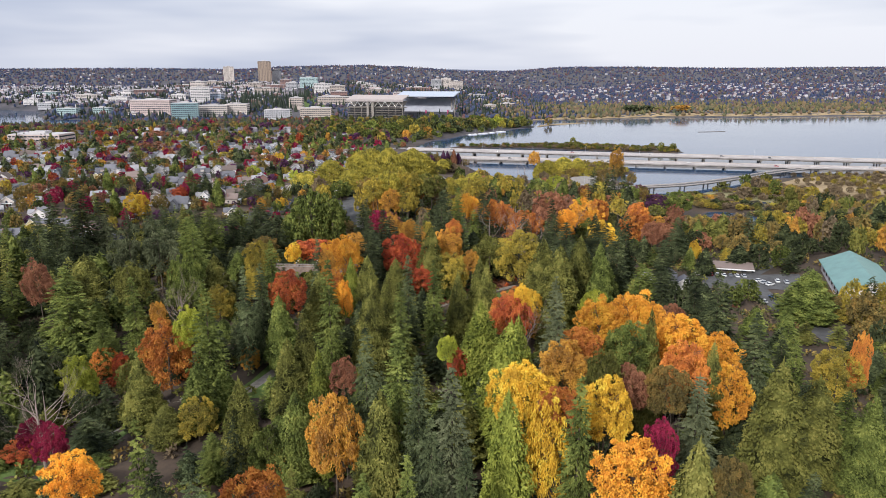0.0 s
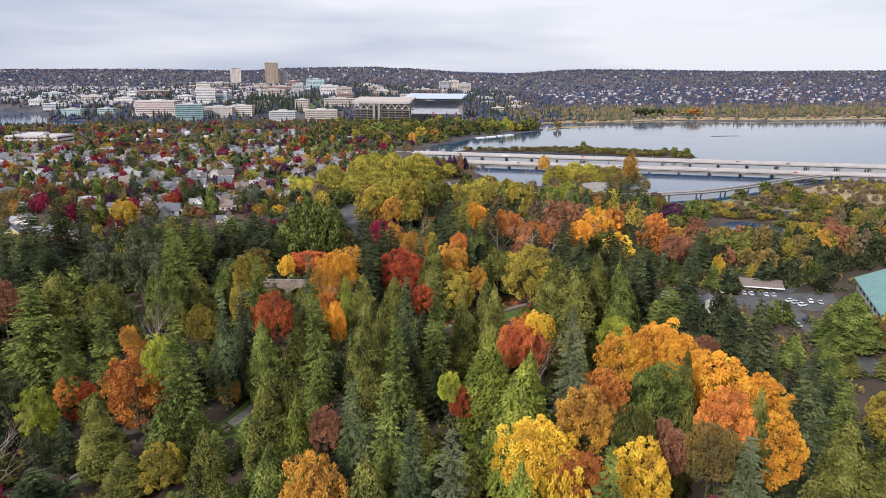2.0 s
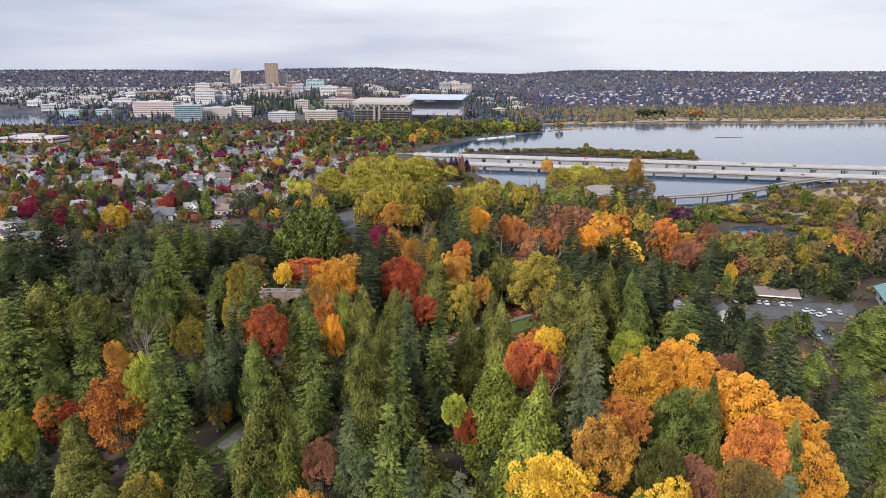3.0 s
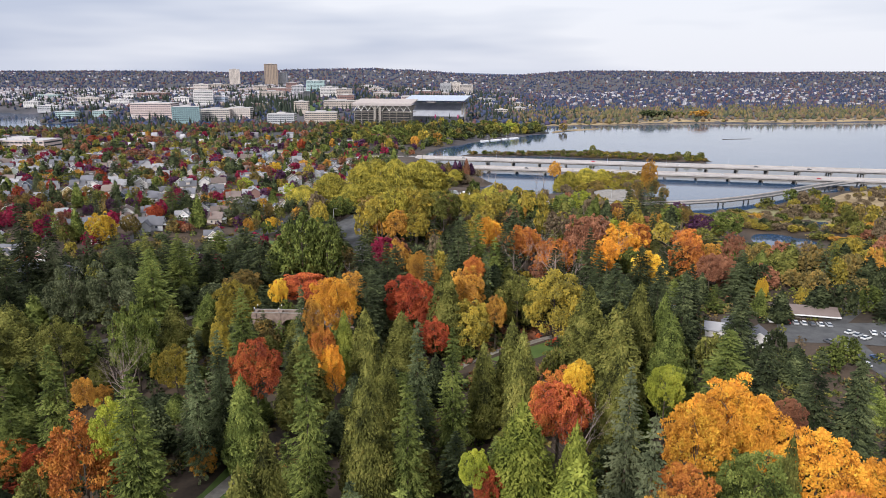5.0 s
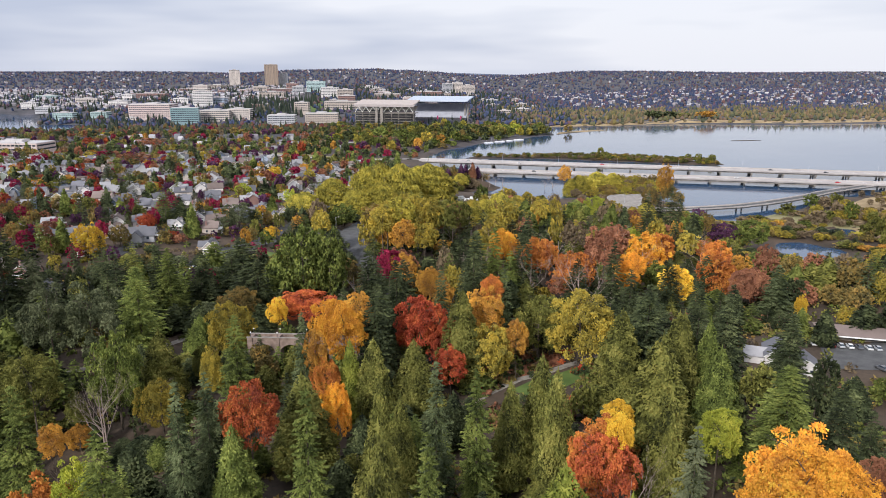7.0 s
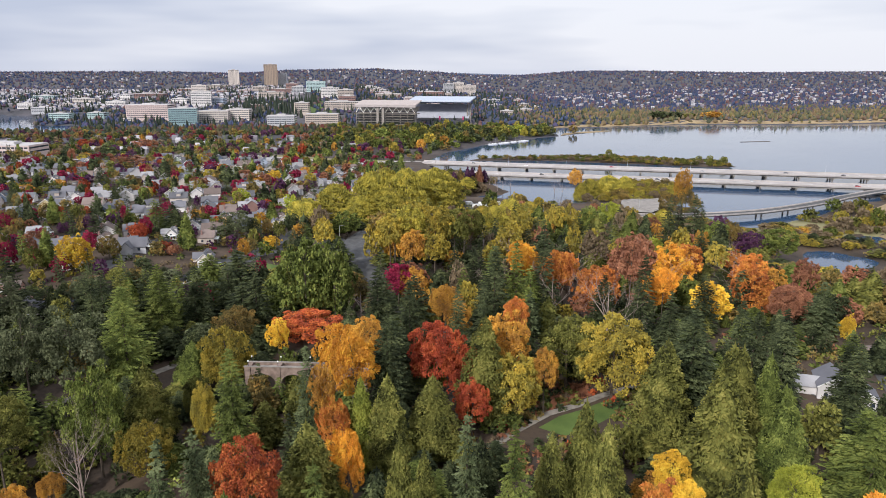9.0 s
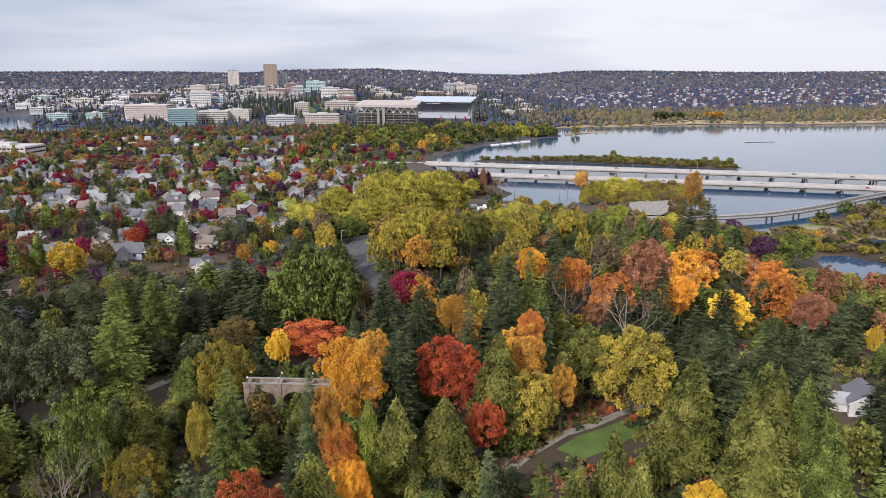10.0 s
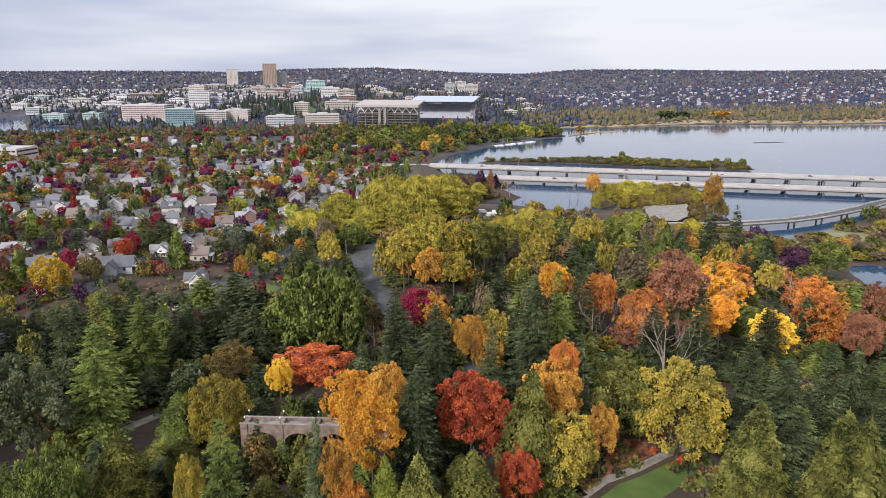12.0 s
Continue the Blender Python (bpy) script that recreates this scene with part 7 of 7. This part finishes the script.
far_wood("far_conifers_shore", 150, lambda x, y: x < 100, (-1000, 1300, 100, 1500), (8, 13), (7, 11), DARK_LEAF, "dark conifers between the highway and the far campus", 0.9, 15)
far_wood("far_woods_shore", 900, lambda x, y: (x < 60 - 0.1 * (y - 900)) & ((y > 965) | (x < -250)), (-1000, 1300, 60, 1500), (6, 11), (7, 12), FALL_LEAF, "autumn trees between the houses and the far campus", 0.0, 5)
for _ in range(560):
    x, y = dice.uniform(-150, 300), dice.uniform(1060, 1450)
    if read(WET, x, y) < -6:
        hue = dice.choice(("green", "olive", "willow", "olive", "dark", "dark", "dark", "bronze", "green"))
        grove("shore_grove", dice.choice(("fir", "cedar")) if hue == "dark" else "round", hue, x, y, gz(x, y) + dice.uniform(8, 17), dice.uniform(9, 16), 3)
far_wood("far_woods_marsh", 2600, lambda x, y: y > 1500, (250, 1480, 1700, 2050), (4, 13), (6, 11), MARSH_LEAF, "tawny marsh woods along the far shore", 0.1, 6)
far_wood("far_woods_east", 4600, lambda x, y: y > 1900, (350, 1900, 3000, 2900), (6, 12), (8, 14), HAZED_LEAF, "distant trees between houses on a hill", 0.35, 7)
for _ in range(60):
    x, y = dice.uniform(-1150, 380), dice.uniform(1560, 2560)
    if abs(x + 8) > 0.7 * y or abs(x + 200 + 0.15 * (y - 1480)) < 50 or read(WET, x, y) > -30 or (x > -150 and y < 1720):
        continue
    high = dice.uniform(5, 12)
    block("campus_building", x, y, dice.uniform(14, 38), dice.uniform(12, 24), gz(x, y), gz(x, y) + high, dice.uniform(-14, 14), dice.choice(("pink", "cream", "tan", "brick", "grey", "pink", "brick", "cream", "tan")), max(2, int(high / 4)))
far_houses("far_houses_ridge", 300, (-3200, 2500, 3400, 4500), 9, "distant houses scattered over the ridge")
far_houses("far_houses_east", 340, (500, 2050, 2600, 2900), 10, "distant pale houses on the hill across the bay")
far_houses("far_houses_west", 800, (-1700, 1900, -300, 2900), 12, "distant pale city houses")
far_houses("far_houses_shore", 26, (-700, 930, -60, 1250), 13, "houses between trees beyond the highway")
for x, y, tone, top, wide in ((-6, 1160, "green", 22, 26), (-40, 1180, "green", 24, 24), (30, 1120, "olivegold", 22, 18), (50, 1090, "gold", 20, 14), (16, 1060, "gold", 17, 13), (150, 1260, "olive", 20, 20), (170, 1280, "green", 20, 20), (190, 1290, "lime", 22, 18), (205, 1300, "olive", 18, 20),
                              (130, 1240, "dark", 20, 16), (100, 1230, "dark", 22, 14), (-90, 1170, "dark", 20, 16), (70, 1180, "dark", 22, 14), (-20, 1010, "olivegold", 18, 12), (560, 1640, "dark", 26, 40), (600, 1645, "dark", 24, 36), (680, 1632, "gold", 26, 40), (640, 1660, "olive", 20, 30)):
    tree("round", tone, x, y, top, wide, 2, "shore trees")

# ---- low growth on the forest floor ----
def bush(x, y, high, wide, tone):
    r = np.random.default_rng(int(dice.random() * 1e9))
    k = 34
    a, e = r.uniform(0, 6.283, k), np.arcsin(r.uniform(0, 1, k))
    way = np.stack([np.cos(e) * np.cos(a), np.cos(e) * np.sin(a), np.sin(e)], 1)
    v, f = kites(way * [wide / 2, wide / 2, high] * r.uniform(0.6, 1, (k, 1)) + [x, y, gz(x, y)], way, 1.1, 0.9, r, 0.2)
    rows = GROVES.setdefault(("undergrowth", tone), [[], [], 0])
    rows[0].append(v)
    rows[1].append(np.array(f) + rows[2])
    rows[2] += len(v)


made = 0
while made < 3000:
    y = 80 + 400 * dice.random() ** 1.2
    x = dice.uniform(-0.78, 0.78) * (y + 45) - 8
    if x > 260 or x < -190 or read(WET, x, y) > -2 or any((x - a) ** 2 + (y - b) ** 2 < (r * 0.8) ** 2 for a, b, r in CLEAR):
        made += 0.2
        continue
    bush(x, y, dice.uniform(1.2, 4.5), dice.uniform(3, 6), dice.choice(("dark", "green", "bronze", "brown", "dark", "olive", "olive", "bronze", "green")))
    made += 1
made = 0
while made < 1600:
    y = dice.uniform(350, 640)
    x = dice.uniform(-0.74, 0.0) * (y + 45)
    made += 1
    if x > -62 or (x > -133 and y < 395) or ((np.array(HOUSE_SPOTS) - [x, y]) ** 2).sum(1).min() < 30:
        continue
    bush(x, y, dice.uniform(1.0, 3.2), dice.uniform(2.5, 5.5), dice.choice(("dark", "green", "green", "olive", "olive", "plum", "crimson", "bronze", "olivegold")))
for _ in range(330):
    x, y = dice.uniform(14, 66), dice.uniform(248, 300)
    # off the lawn and off the path that runs beside it
    if (x - 40) ** 2 + (y - 273) ** 2 < 95 or abs((y - 255) - 0.82 * (x - 10)) < 3.2:
        continue
    bush(x, y, dice.uniform(0.8, 2.8), dice.uniform(2, 4.5), dice.choice(("rust", "bronze", "red", "olive", "green", "dark", "brown", "rust")))
for _ in range(420):
    # shrubs and hedges round the car park and the park house
    x, y = dice.uniform(96, 196), dice.uniform(225, 335)
    if (131 < x < 190 and 268 < y < 306) or 147 < x < 168 or abs(x - 119) < 14 and abs(y - 285) < 15 or x > 180 and y > 250:
        continue
    bush(x, y, dice.uniform(1.2, 4.0), dice.uniform(3, 6), dice.choice(("dark", "green", "bronze", "brown", "olive", "olive", "rust", "green")))
plant_groves()
